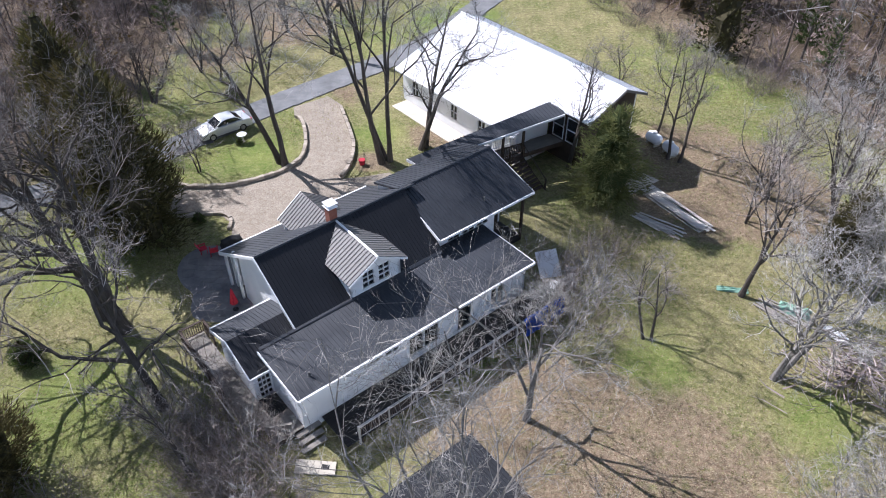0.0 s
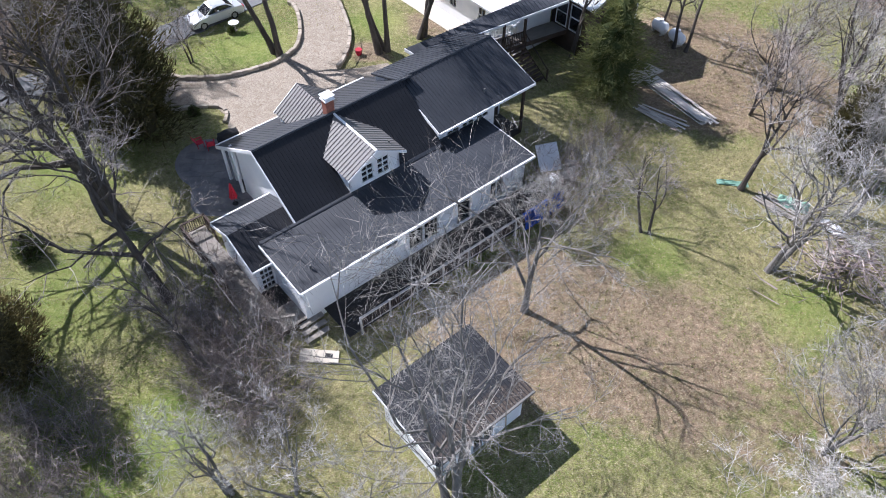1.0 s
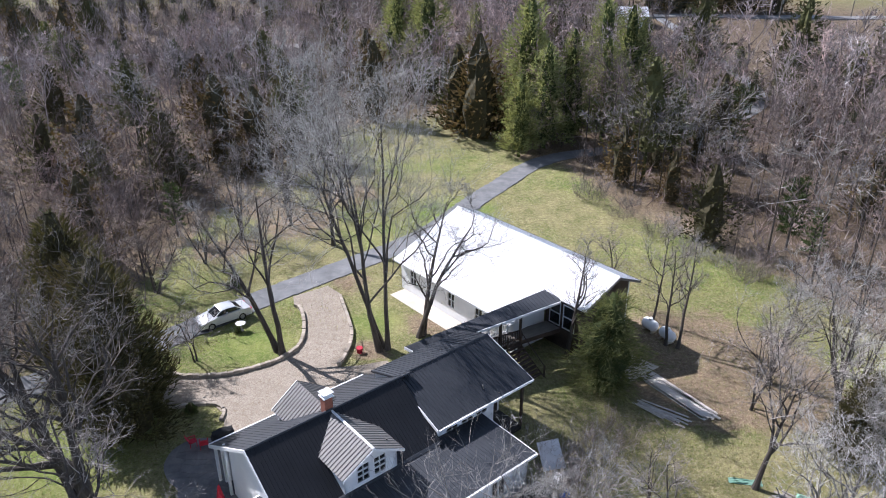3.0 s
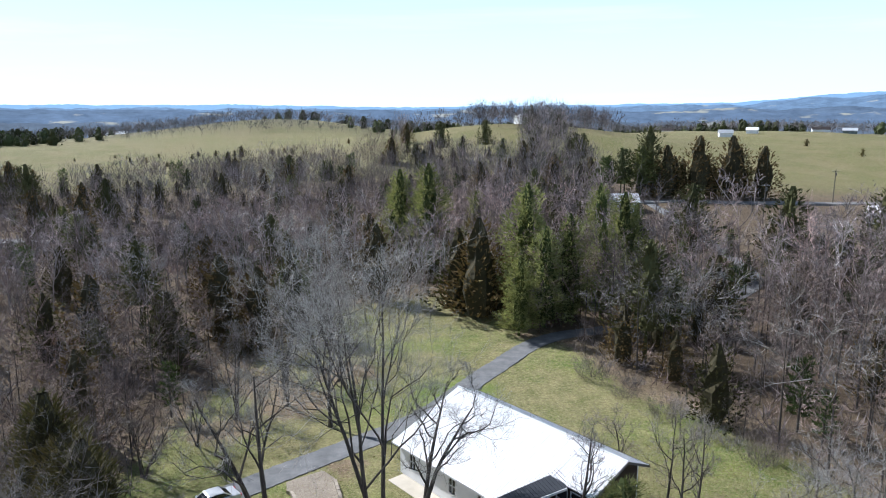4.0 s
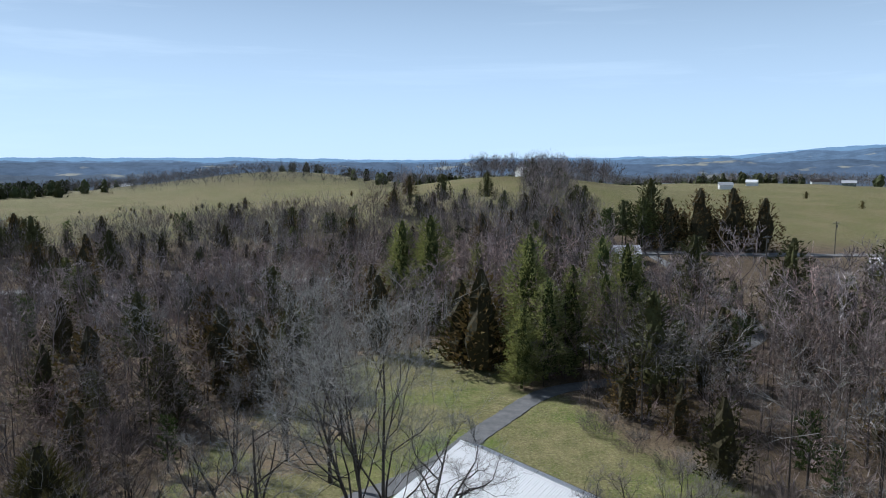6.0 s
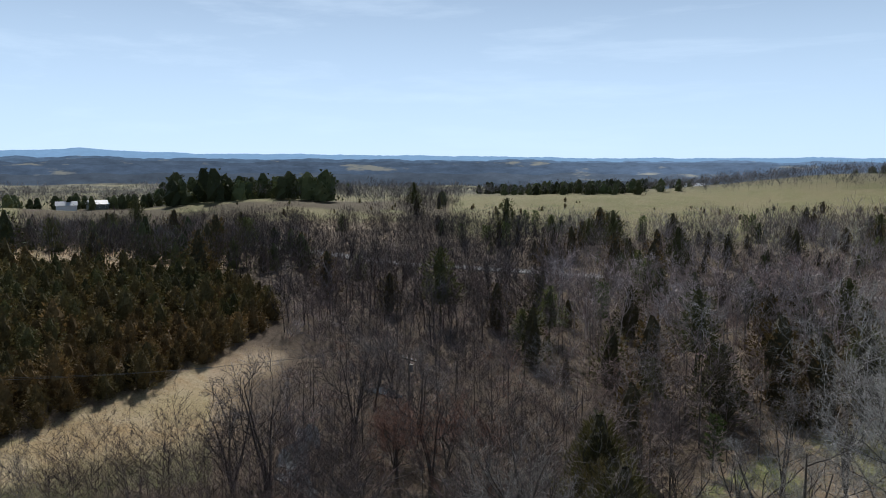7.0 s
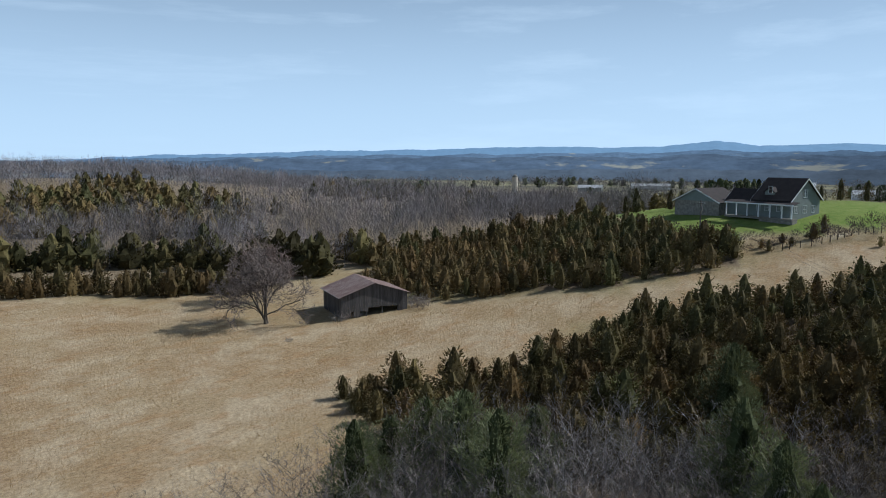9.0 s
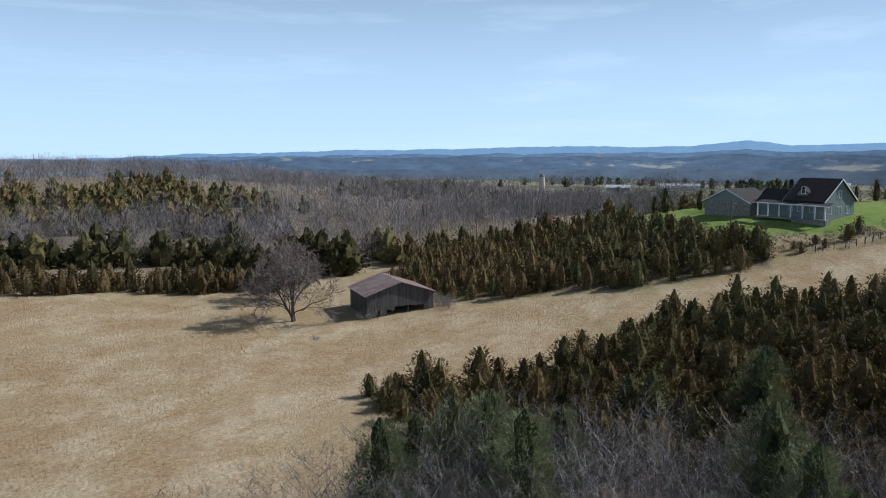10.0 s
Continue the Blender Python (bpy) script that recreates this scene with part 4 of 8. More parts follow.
def shed():
    s = tagged(empty("shed", HM), "small white shed with a black roof strewn with dead leaves", "shed")
    x0, x1, y0, y1 = 0.0, 5.3, -10.95, -6.95
    wall(s, x0, y1, x0, y0, 0.0, 2.3)
    wall(s, x0 + 0.16, y0, x1 - 0.16, y0, 0.0, 2.3, [(2.0, 3.2, 0.05, 2.05)])
    window(s, x0 + 0.16, y0, x1 - 0.16, y0, (2.0, 3.2, 0.05, 2.05), 2, 1, "door")
    wall(s, x1, y0, x1, y1, 0.0, 2.3)
    wall(s, x1 - 0.16, y1, x0 + 0.16, y1, 0.0, 2.7)
    roof_slope(s, [(x0 - 0.3, y0 - 0.3, 2.45), (x1 + 0.3, y0 - 0.3, 2.45), (x1 + 0.3, y1 + 0.3, 2.82), (x0 - 0.3, y1 + 0.3, 2.82)], M_SHEDTOP, 0.2, 0.1, (0.022, 0.025), "black ribbed metal roof with brown leaves")
    strip(s, (x0 - 0.3, y0 - 0.35, 2.47), (x1 + 0.3, y0 - 0.35, 2.47), 0.1, 0.14, M_ROOFL, "gutter")
    strip(s, (x0 - 0.33, y0 - 0.3, 2.45), (x0 - 0.33, y1 + 0.3, 2.82), 0.05, 0.16, M_WHITE)


def shed_top():
    n = Nodes("black_metal_with_leaves")
    base = n.mix(n.ramp(n.noise(0.8, 5), 0.3, 0.7), lin(.012, .013, .016), lin(.024, .026, .031))
    sx = n.node("ShaderNodeSeparateXYZ", Vector=n.pos).outputs
    low = n.ramp(sx[1], -10.6, -8.2, 0.2, -0.3)
    add = n.node("ShaderNodeMath")
    n.link(low, add.inputs[0])
    n.link(n.noise(1.4, 6, 0.7), add.inputs[1])
    col = n.mix(n.ramp(add.outputs[0], 0.55, 0.7), base, n.mix(n.noise(14, 3), lin(.034, .026, .021), lin(.085, .066, .054)))
    return n.done(col, 0.62, 0, n.noise(20, 4), 0.3, spec=0.3)


M_SHEDTOP = shed_top()
white_building()
covered_bridge()
outdoor_stair()
shed()


# ---------------------------------------------------------------- trees
class Wood:
    """Collects tapered limbs and twigs as triangles."""

    def __init__(self):
        self.v, self.f, self.n = [], [], 0

    def add(self, v, f):
        self.v.append(v)
        self.f.append(f + self.n)
        self.n += len(v)

    def tube(self, pts, rad, k):
        pts = np.asarray(pts)
        m = len(pts)
        d = np.gradient(pts, axis=0)
        d /= np.linalg.norm(d, axis=1)[:, None] + 1e-9
        ref = np.array([0.31, 0.95, 0.05]) if abs(d[0, 2]) > 0.6 else np.array([0.0, 0.1, 1.0])
        s = np.cross(d, ref)
        s /= np.linalg.norm(s, axis=1)[:, None] + 1e-9
        t = np.cross(d, s)
        a = np.arange(k) * 2 * math.pi / k
        v = (pts[:, None] + (s[:, None] * np.cos(a)[None, :, None] + t[:, None] * np.sin(a)[None, :, None]) * np.asarray(rad)[:, None, None]).reshape(-1, 3)
        i = (np.arange(m - 1)[:, None] * k + np.arange(k)[None]).ravel()
        j = (np.arange(m - 1)[:, None] * k + (np.arange(k)[None] + 1) % k).ravel()
        self.add(v, np.concatenate([np.stack([i, j, j + k], -1), np.stack([i, j + k, i + k], -1)]))

    def cones(self, p, d, r):
        """Three-sided tapering twigs or tufts at p, along d."""
        n = len(p)
        u = np.cross(d, np.array([0.36, 0.48, 0.8]))
        u /= np.linalg.norm(u, axis=1)[:, None] + 1e-9
        w = np.cross(d, u)
        w /= np.linalg.norm(w, axis=1)[:, None] + 1e-9
        r = np.asarray(r)[:, None]
        v = np.stack([p + u * r, p + (-0.5 * u + 0.866 * w) * r, p + (-0.5 * u - 0.866 * w) * r, p + d], 1).reshape(-1, 3)
        b = np.arange(n)[:, None] * 4
        f = np.concatenate([b + np.array([[0, 1, 3]]), b + np.array([[1, 2, 3]]), b + np.array([[2, 0, 3]])])
        self.add(v, f)

    def slips(self, p, d, r, seed=1, bend=0.0):
        """Flat tapering twigs or leaf sprays, turned at random; bent ones have a joint."""
        g = np.random.default_rng(seed)
        n = len(p)
        u = np.cross(d, g.normal(0, 1, (n, 3)))
        u = u / (np.linalg.norm(u, axis=1)[:, None] + 1e-9) * np.asarray(r).reshape(-1, 1)
        b = np.arange(n)[:, None]
        if bend:
            m = p + d * 0.5 + g.normal(0, bend, (n, 3)) * np.linalg.norm(d, axis=1)[:, None]
            v = np.stack([p + u, p - u, m + u * 0.7, m - u * 0.7, p + d], 1).reshape(-1, 3)
            self.add(v, np.concatenate([b * 5 + np.array([[0, 1, 3]]), b * 5 + np.array([[0, 3, 2]]), b * 5 + np.array([[2, 3, 4]])]))
        else:
            v = np.stack([p + u, p - u, p + d], 1).reshape(-1, 3)
            self.add(v, b * 3 + np.array([[0, 1, 2]]))

    def arrays(self):
        return np.concatenate(self.v), np.concatenate(self.f)


def unit(v):
    return v / (np.linalg.norm(v, axis=-1, keepdims=True) + 1e-9)


def limb_paths(g, p, d, length, n, lift, wob):
    """Bent centre lines of many limbs at once: (limbs, n + 1, 3)."""
    pts, d = [p], unit(d)
    for _ in range(n):
        d = unit(d + g.normal(0, wob, p.shape) + [0, 0, lift])
        pts.append(pts[-1] + d * (length / n)[:, None])
    return np.stack(pts, 1)


def sprout(g, P, R, L, count, t0, t1, ang, ratio, shrink=0.5):
    """Where the next order of limbs leaves its parents: places, directions, lengths, radii."""
    n, m, _ = P.shape
    t = t0 + (t1 - t0) * (np.arange(count)[None] + g.uniform(0, 1, (n, count))) / count
    x = t * (m - 1)
    i = np.minimum(x.astype(int), m - 2)
    rows = np.arange(n)[:, None]
    a, b = P[rows, i], P[rows, i + 1]
    d = unit(b - a)
    q = unit(np.cross(d, g.normal(0, 1, (n, count, 3))))
    an = g.uniform(*ang, (n, count))[..., None]
    r = R[:, None] * (1 - 0.76 * t) * g.uniform(0.5, 0.8, (n, count))
    l = L[:, None] * ratio * (1.2 - shrink * t) * g.uniform(0.65, 1.3, (n, count))
    return (a + (b - a) * (x - i)[..., None]).reshape(-1, 3), (d * np.cos(an) + q * np.sin(an)).reshape(-1, 3), l.ravel(), r.ravel()


def bare_crown(seed, h, r0, stems=1, fork=0.3, spread=1.0, counts=(8, 5, 5, 5, 3), tr=0.007, up=0.07, lean=(0, 0), trunk=0.72, fine=True):
    """A leafless broadleaf tree: trunk and limbs, then branches and twigs of falling order."""
    g = np.random.default_rng(seed)
    limbs, twigs = Wood(), Wood()
    base = g.normal(0, r0 * 1.3, (stems, 3)) * [1, 1, 0] * (stems > 1) + [0, 0, -0.25]
    d0 = np.array([lean[0], lean[1], 1.0]) + g.normal(0, 0.16, (stems, 3)) * [1, 1, 0] * (stems > 1)
    L = h * trunk * g.uniform(0.85, 1.0, stems)
    R = np.full(stems, r0)
    P = limb_paths(g, base, d0, L, 9, 0.02, 0.055)
    for c in P:
        rad = r0 * (1.05 - 0.86 * np.linspace(0, 1, 10))
        rad[0] *= 1.4
        limbs.tube(c, rad, 8 if fine else 4)
    ang = ((0.45, 0.95), (0.4, 0.95), (0.4, 1.0), (0.4, 1.05), (0.4, 1.1))
    ratio = (0.62 * spread, 0.56, 0.52, 0.52, 0.55)
    for k, n in enumerate(counts):
        p, d, L, R = sprout(g, P, R, L, n, fork if k == 0 else 0.22, 1.0, ang[k], ratio[k], 0.5 if k else 0.62)
        R = np.maximum(R, tr * (1.9, 1.6, 1.3, 1.0, 0.85)[k])
        segs = (7, 4, 3, 2, 1)[k] if fine else (4, 3, 2, 1, 1)[k]
        P = limb_paths(g, p, d, L, segs, up, (0.23, 0.27, 0.26, 0.22, 0.1)[k])
        taper = np.linspace(1, 0.3, segs + 1)
        if k < (3 if fine else 1):
            for c, r in zip(P, R):
                (limbs if k < (2 if fine else 1) else twigs).tube(c, r * taper, 5 if k == 0 and fine else 3)
        else:
            twigs.slips(P[:, 0], P[:, -1] - P[:, 0], R, seed + 7 * k, 0.13 if segs > 1 or k < 3 else 0.0)
    return limbs.arrays(), twigs.arrays()


def thin_tree(seed, h, limbs, per, tl, tr, first=0.22):
    """A slight bare tree with a rounded crown of fine twigs, for woods."""
    g = np.random.default_rng(seed)
    w = Wood()
    lean = g.normal(0, 0.05, 2)
    w.cones(np.array([[0, 0, -0.2]]), np.array([[lean[0] * h, lean[1] * h, h * 0.8]]), [0.0036 * h + tr * 0.5])
    t = first + (0.95 - first) * (np.arange(limbs) + g.uniform(0, 1, limbs)) / limbs
    a = np.arange(limbs) * 2.4 + g.normal(0, 0.6, limbs)
    steep = g.uniform(0.3, 0.9, limbs) + 0.7 * t
    length = h * (0.30 * np.sin(np.clip(0.7 + 2.2 * t, 0, 2.8)) + 0.09) * g.uniform(0.7, 1.3, limbs)
    p = np.stack([lean[0] * h * t, lean[1] * h * t, h * t * 0.8], -1)
    d = unit(np.stack([np.cos(a), np.sin(a), steep], -1)) * length[:, None]
    w.slips(p, d, 0.0024 * h * (1.2 - t) + tr * 0.7, seed + 1, 0.09)
    half = max(2, per // 4)
    u = g.uniform(0.25, 1.0, (limbs, half))
    q = (p[:, None] + d[:, None] * u[..., None]).reshape(-1, 3)
    e = unit(np.repeat(unit(d), half, 0) * 0.7 + g.normal(0, 0.45, (limbs * half, 3)) + [0, 0, 0.25]) * tl * g.uniform(0.7, 1.5, (limbs * half, 1))
    w.slips(q, e, np.full(len(q), tr * 1.2), seed + 2)
    k = 3
    u = g.uniform(0.2, 1.0, (len(q), k))
    q2 = (q[:, None] + e[:, None] * u[..., None]).reshape(-1, 3)
    e2 = unit(np.repeat(unit(e), k, 0) * 0.7 + g.normal(0, 0.5, (len(q2), 3)) + [0, 0, 0.15]) * tl * 0.6 * g.uniform(0.5, 1.3, (len(q2), 1))
    w.slips(q2, e2, np.full(len(q2), tr * 0.85), seed + 3)
    return w.arrays()


def puff_tree(seed, h, n, r, wide=0.3):
    """A far bare tree: a rounded ragged crown of twig sprays on a stem."""
    g = np.random.default_rng(seed)
    w = Wood()
    w.cones(np.array([[0, 0, -0.2]]), np.array([[0, 0, h * 0.7]]), [0.006 * h])
    o = unit(g.normal(0, 1, (n, 3))) * g.uniform(0.25, 1.0, (n, 1)) ** 0.6
    c = np.array([0, 0, 0.58 * h])
    p = c + o * [wide * h, wide * h, 0.36 * h]
    d = unit(o * 0.6 + g.normal(0, 0.3, (n, 3)) + [0, 0, 0.85]) * h * g.uniform(0.08, 0.17, (n, 1))
    w.slips(p - d * 0.5, d, r * g.uniform(0.6, 1.3, n), seed + 5)
    return w.arrays()


def cedar(seed, h, w, n, tuft=0.55, fat=0.10, lumps=0.25, base=0.03, power=0.75, rings=6, sides=7, rise=0.5, inner=0.55):
    """A dense conical evergreen: core and tufts."""
    g = np.random.default_rng(seed)
    core, leaf = Wood(), Wood()
    ph = g.uniform(0, 6.28, 6)

    def radius(t, a):
        lump = 1 + lumps * (np.sin(3 * a + ph[0] + 9 * t) * 0.5 + np.sin(5 * a + ph[1] - 13 * t) * 0.35 + np.sin(2 * a + ph[2] + 23 * t) * 0.4)
        return w * np.clip(1 - t, 0, 1) ** power * np.minimum(1, 0.55 + 3.5 * t) * lump

    # Added inner shell; a dark material on it stands for crown shade.
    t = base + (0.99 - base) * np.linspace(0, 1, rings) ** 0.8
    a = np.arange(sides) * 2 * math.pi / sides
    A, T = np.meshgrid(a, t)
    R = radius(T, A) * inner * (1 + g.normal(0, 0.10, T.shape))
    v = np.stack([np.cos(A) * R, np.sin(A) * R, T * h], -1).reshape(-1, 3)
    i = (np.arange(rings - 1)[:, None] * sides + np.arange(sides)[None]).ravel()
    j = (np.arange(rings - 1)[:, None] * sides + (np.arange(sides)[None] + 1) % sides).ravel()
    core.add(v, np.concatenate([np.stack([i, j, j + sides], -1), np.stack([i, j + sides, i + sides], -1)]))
    core.cones(np.array([[0, 0, -0.2]]), np.array([[0, 0, h * 0.5]]), [h * 0.02 + 0.03])
    t = base + (0.98 - base) * (1 - g.uniform(0, 1, n) ** 0.6)
    a = g.uniform(0, 6.283, n)
    r = radius(t, a) * g.uniform(0.6, 1.04, n)
    p = np.stack([np.cos(a) * r, np.sin(a) * r, t * h], -1)
    d = np.stack([np.cos(a) * 0.85, np.sin(a) * 0.85, rise + 0.7 * t], -1) + g.normal(0, 0.35, (n, 3))
    leaf.slips(p, unit(d) * tuft * g.uniform(0.55, 1.3, (n, 1)), fat * g.uniform(0.7, 1.3, n), seed + 9)
    return core.arrays(), leaf.arrays()


def pine(seed, h, w, n, per, tuft=0.5, fat=0.06, bare=0.25):
    """A pine with whorled limbs and needle tufts."""
    g = np.random.default_rng(seed)
    limbs, leaf = Wood(), Wood()
    limbs.tube(np.array([[0, 0, -0.2], [0.05, 0, h * 0.35], [0, 0.06, h * 0.7], [0, 0, h]]), [h * 0.016 + 0.02, h * 0.012 + 0.02, h * 0.007, 0.01], 6)
    for k in range(n):
        t = bare + (0.97 - bare) * k / n
        a = k * 2.4 + g.uniform(-0.4, 0.4)
        length = w * (1 - t) ** 0.45 * g.uniform(0.65, 1.15) * min(1, 0.6 + 2 * (t - bare)) + 0.25
        d = np.array([math.cos(a), math.sin(a), 0.25 + 0.35 * t])
        p0 = np.array([0, 0, t * h])
        pts = np.array([p0, p0 + d * length * 0.5, p0 + d * length + [0, 0, 0.1 * length]])
        limbs.tube(pts, [0.035 * h / 10, 0.022 * h / 10, 0.006], 3)
        u = g.uniform(0.3, 1.0, per)
        q = p0 + d * length * u[:, None] + g.normal(0, 0.10 * length, (per, 3)) * [1, 1, 0.45]
        leaf.slips(q, unit(d * 0.6 + g.normal(0, 0.6, (per, 3)) + [0, 0, 0.45]) * tuft * g.uniform(0.6, 1.3, (per, 1)), fat * g.uniform(0.7, 1.3, per), seed * 50 + k)
    leaf.cones(np.array([[0, 0, h * 0.93]]), np.array([[0, 0, h * 0.09]]), [fat * 1.5])
    return limbs.arrays(), leaf.arrays()


def tree_thing(name, made, mats, label, category="tree", parts=("trunk", "crown"), tint=0.3, group=""):
    """A tree of two parts at the origin."""
    root = tagged(empty(name), label, category, group)
    for (v, f), mt, nm in zip(made, mats, parts):
        ob = new(nm, tri_mesh(nm, v, f, [mt], np.full(len(v), tint)))
        ob.parent = root
    return root


def stand(root, x, y, size=1.0, turn=0.0, tall=1.0):
    return Matrix.Translation((x, y, gz(x, y))) @ Matrix.Rotation(turn, 4, "Z") @ Matrix.Diagonal((size, size, size * tall, 1))


class Kit:
    """Alike trees: the first placing uses the thing itself, later ones copy it."""

    def __init__(self, root):
        self.root, self.used = root, False

    def put(self, x, y, size=1.0, turn=0.0, tall=1.0, label=""):
        m = stand(self.root, x, y, size, turn, tall)
        if self.used:
            ob = copy_thing(self.root, m)
        else:
            self.root.matrix_basis = m
            ob, self.used = self.root, True
        if label:
            ob["label"] = label
        return ob


def forest(name, protos, spots, materials, label, category="woods", vary=0.55, cores=()):
    """Many trees in one mesh. protos: (v, f) of alike kind; spots: x, y, size, tint; tall varies with the seed."""
    g = np.random.default_rng(len(spots))
    vs, fs, ts, us, base = [], [], [], [], 0
    shade = np.clip(g.normal(0, vary, len(spots)), -1, 1)
    spots = np.asarray(spots, float)
    pick = g.integers(0, len(protos), len(spots))
    turn = g.uniform(0, 6.283, len(spots))
    z = ground_z(spots[:, 0], spots[:, 1])
    for k, (v, f) in enumerate(protos):
        s = np.where(pick == k)[0]
        if not len(s):
            continue
        c, sn = np.cos(turn[s])[:, None], np.sin(turn[s])[:, None]
        sz = spots[s, 2][:, None]
        tall = g.uniform(0.88, 1.15, len(s))[:, None]
        x = (v[None, :, 0] * c - v[None, :, 1] * sn) * sz + spots[s, 0][:, None]
        y = (v[None, :, 0] * sn + v[None, :, 1] * c) * sz + spots[s, 1][:, None]
        zz = v[None, :, 2] * sz * tall + z[s][:, None]
        vs.append(np.stack([x, y, zz], -1).reshape(-1, 3))
        fs.append((f[None] + (np.arange(len(s)) * len(v))[:, None, None] + base).reshape(-1, 3))
        ts.append(np.repeat(spots[s, 3], len(v)))
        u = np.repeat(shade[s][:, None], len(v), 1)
        # Core vertices are darkened to paint the shade inside the crown.
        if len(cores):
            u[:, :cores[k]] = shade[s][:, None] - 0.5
        us.append(u.ravel())
        base += len(s) * len(v)
    me = tri_mesh(name, np.concatenate(vs), np.concatenate(fs), materials, np.concatenate(ts))
    me.attributes.new("shade", "FLOAT", "POINT").data.foreach_set("value", np.concatenate(us).astype(np.float32))
    return tagged(new(name, me), label, category, kind="stuff")


def joined(a, b):
    return np.concatenate([a[0], b[0]]), np.concatenate([a[1], b[1] + len(a[0])])


def scatter(seed, n, xr, yr, gap, keep):
    """Random spots at least gap apart for which keep(x, y) holds."""
    g = np.random.default_rng(seed)
    x, y = g.uniform(*xr, n), g.uniform(*yr, n)
    ok = keep(x, y)
    x, y = x[ok], y[ok]
    cells, out = {}, []
    for a, b in zip(x, y):
        c = (int(a // gap), int(b // gap))
        if all((a - p) ** 2 + (b - q) ** 2 > gap * gap for i in (-1, 0, 1) for j in (-1, 0, 1) for p, q in cells.get((c[0] + i, c[1] + j), ())):
            cells.setdefault(c, []).append((a, b))
            out.append((a, b))
    return np.array(out)


def bearing(x, y):
    az = np.degrees(np.arctan2(-x, y))
    return np.where(az < -150, az + 360, az), np.hypot(x, y)


# yard trees: place, height, trunk radius, stems, seed, lean
YARD = [
    (-15.2, 24.4, 13, 0.28, 1, 1, (-0.3, 0.12)), (-19.4, 30.4, 18, 0.38, 2, 2, (-0.22, 0.05)), (-20.3, 31.6, 17, 0.30, 1, 3, (-0.3, 0.1)),
    (-12.7, 48.6, 17, 0.24, 2, 4, (-0.15, 0.0)), (-4.6, 48.8, 25, 0.2, 4, 5, (-0.02, 0.05)), (-1.7, 50.4, 15, 0.22, 2, 6, (0.1, 0)),
    (-19.1, 47.2, 6.0, 0.07, 2, 7, (0, 0)), (-26.0, 58.7, 9, 0.13, 2, 8, (0, 0)), (-11.2, 68.8, 17, 0.20, 1, 9, (0, 0)),
    (4.6, 23.6, 14.0, 0.19, 1, 10, (0.02, 0.06)), (0.7, 12.6, 15.0, 0.17, 4, 11, (0.0, 0.16)), (19.0, 26.2, 11.5, 0.20, 2, 12, (0.25, 0.1)),
    (19.3, 33.3, 11, 0.19, 1, 13, (0.1, 0.05)), (12.6, 29.5, 7.5, 0.10, 2, 14, (-0.1, 0.1)), (10.1, 47.8, 13.5, 0.18, 1, 15, (0, 0)),
    (18.3, 53.0, 12, 0.11, 1, 16, (0.1, 0)), (18.4, 49.3, 13, 0.13, 1, 17, (0.06, 0)), (19.2, 48.8, 13, 0.13, 1, 18, (0.12, 0)),
    (-12.4, 20.0, 9.5, 0.14, 1, 19, (-0.3, 0.2)), (15.6, 57.0, 11, 0.09, 1, 20, (0, 0)), (24.5, 44.0, 11.5, 0.13, 3, 21, (0, 0)),
    (27.0, 38.5, 12, 0.14, 3, 22, (0, 0)), (30.5, 45.0, 12, 0.14, 3, 23, (0, 0)), (6.4, 30.4, 5.0, 0.06, 4, 24, (0, 0)),
    (25.5, 31.0, 9.5, 0.12, 3, 25, (0, 0)), (28.8, 41.8, 11, 0.1, 3, 31, (0, 0)), (22.0, 41.0, 10, 0.09, 2, 32, (0.1, 0)),
    (33.5, 40.0, 11, 0.12, 3, 33, (0, 0)), (23.6, 17.0, 8.5, 0.12, 3, 34, (0.1, 0)), (18.4, 15.2, 8.0, 0.10, 3, 35, (0.1, 0.05)), (27.5, 20.5, 9.0, 0.11, 3, 36, (0, 0)), (15.2, 11.0, 7.5, 0.10, 3, 37, (0.1, 0)), (21.0, 11.5, 8.5, 0.11, 3, 38, (0.05, 0)),
    (-6.6, 13.2, 7.0, 0.08, 3, 39, (0, 0)), (-9.6, 13.4, 8.0, 0.10, 3, 40, (-0.1, 0)), (-3.6, 11.4, 6.5, 0.07, 3, 41, (0, 0))]


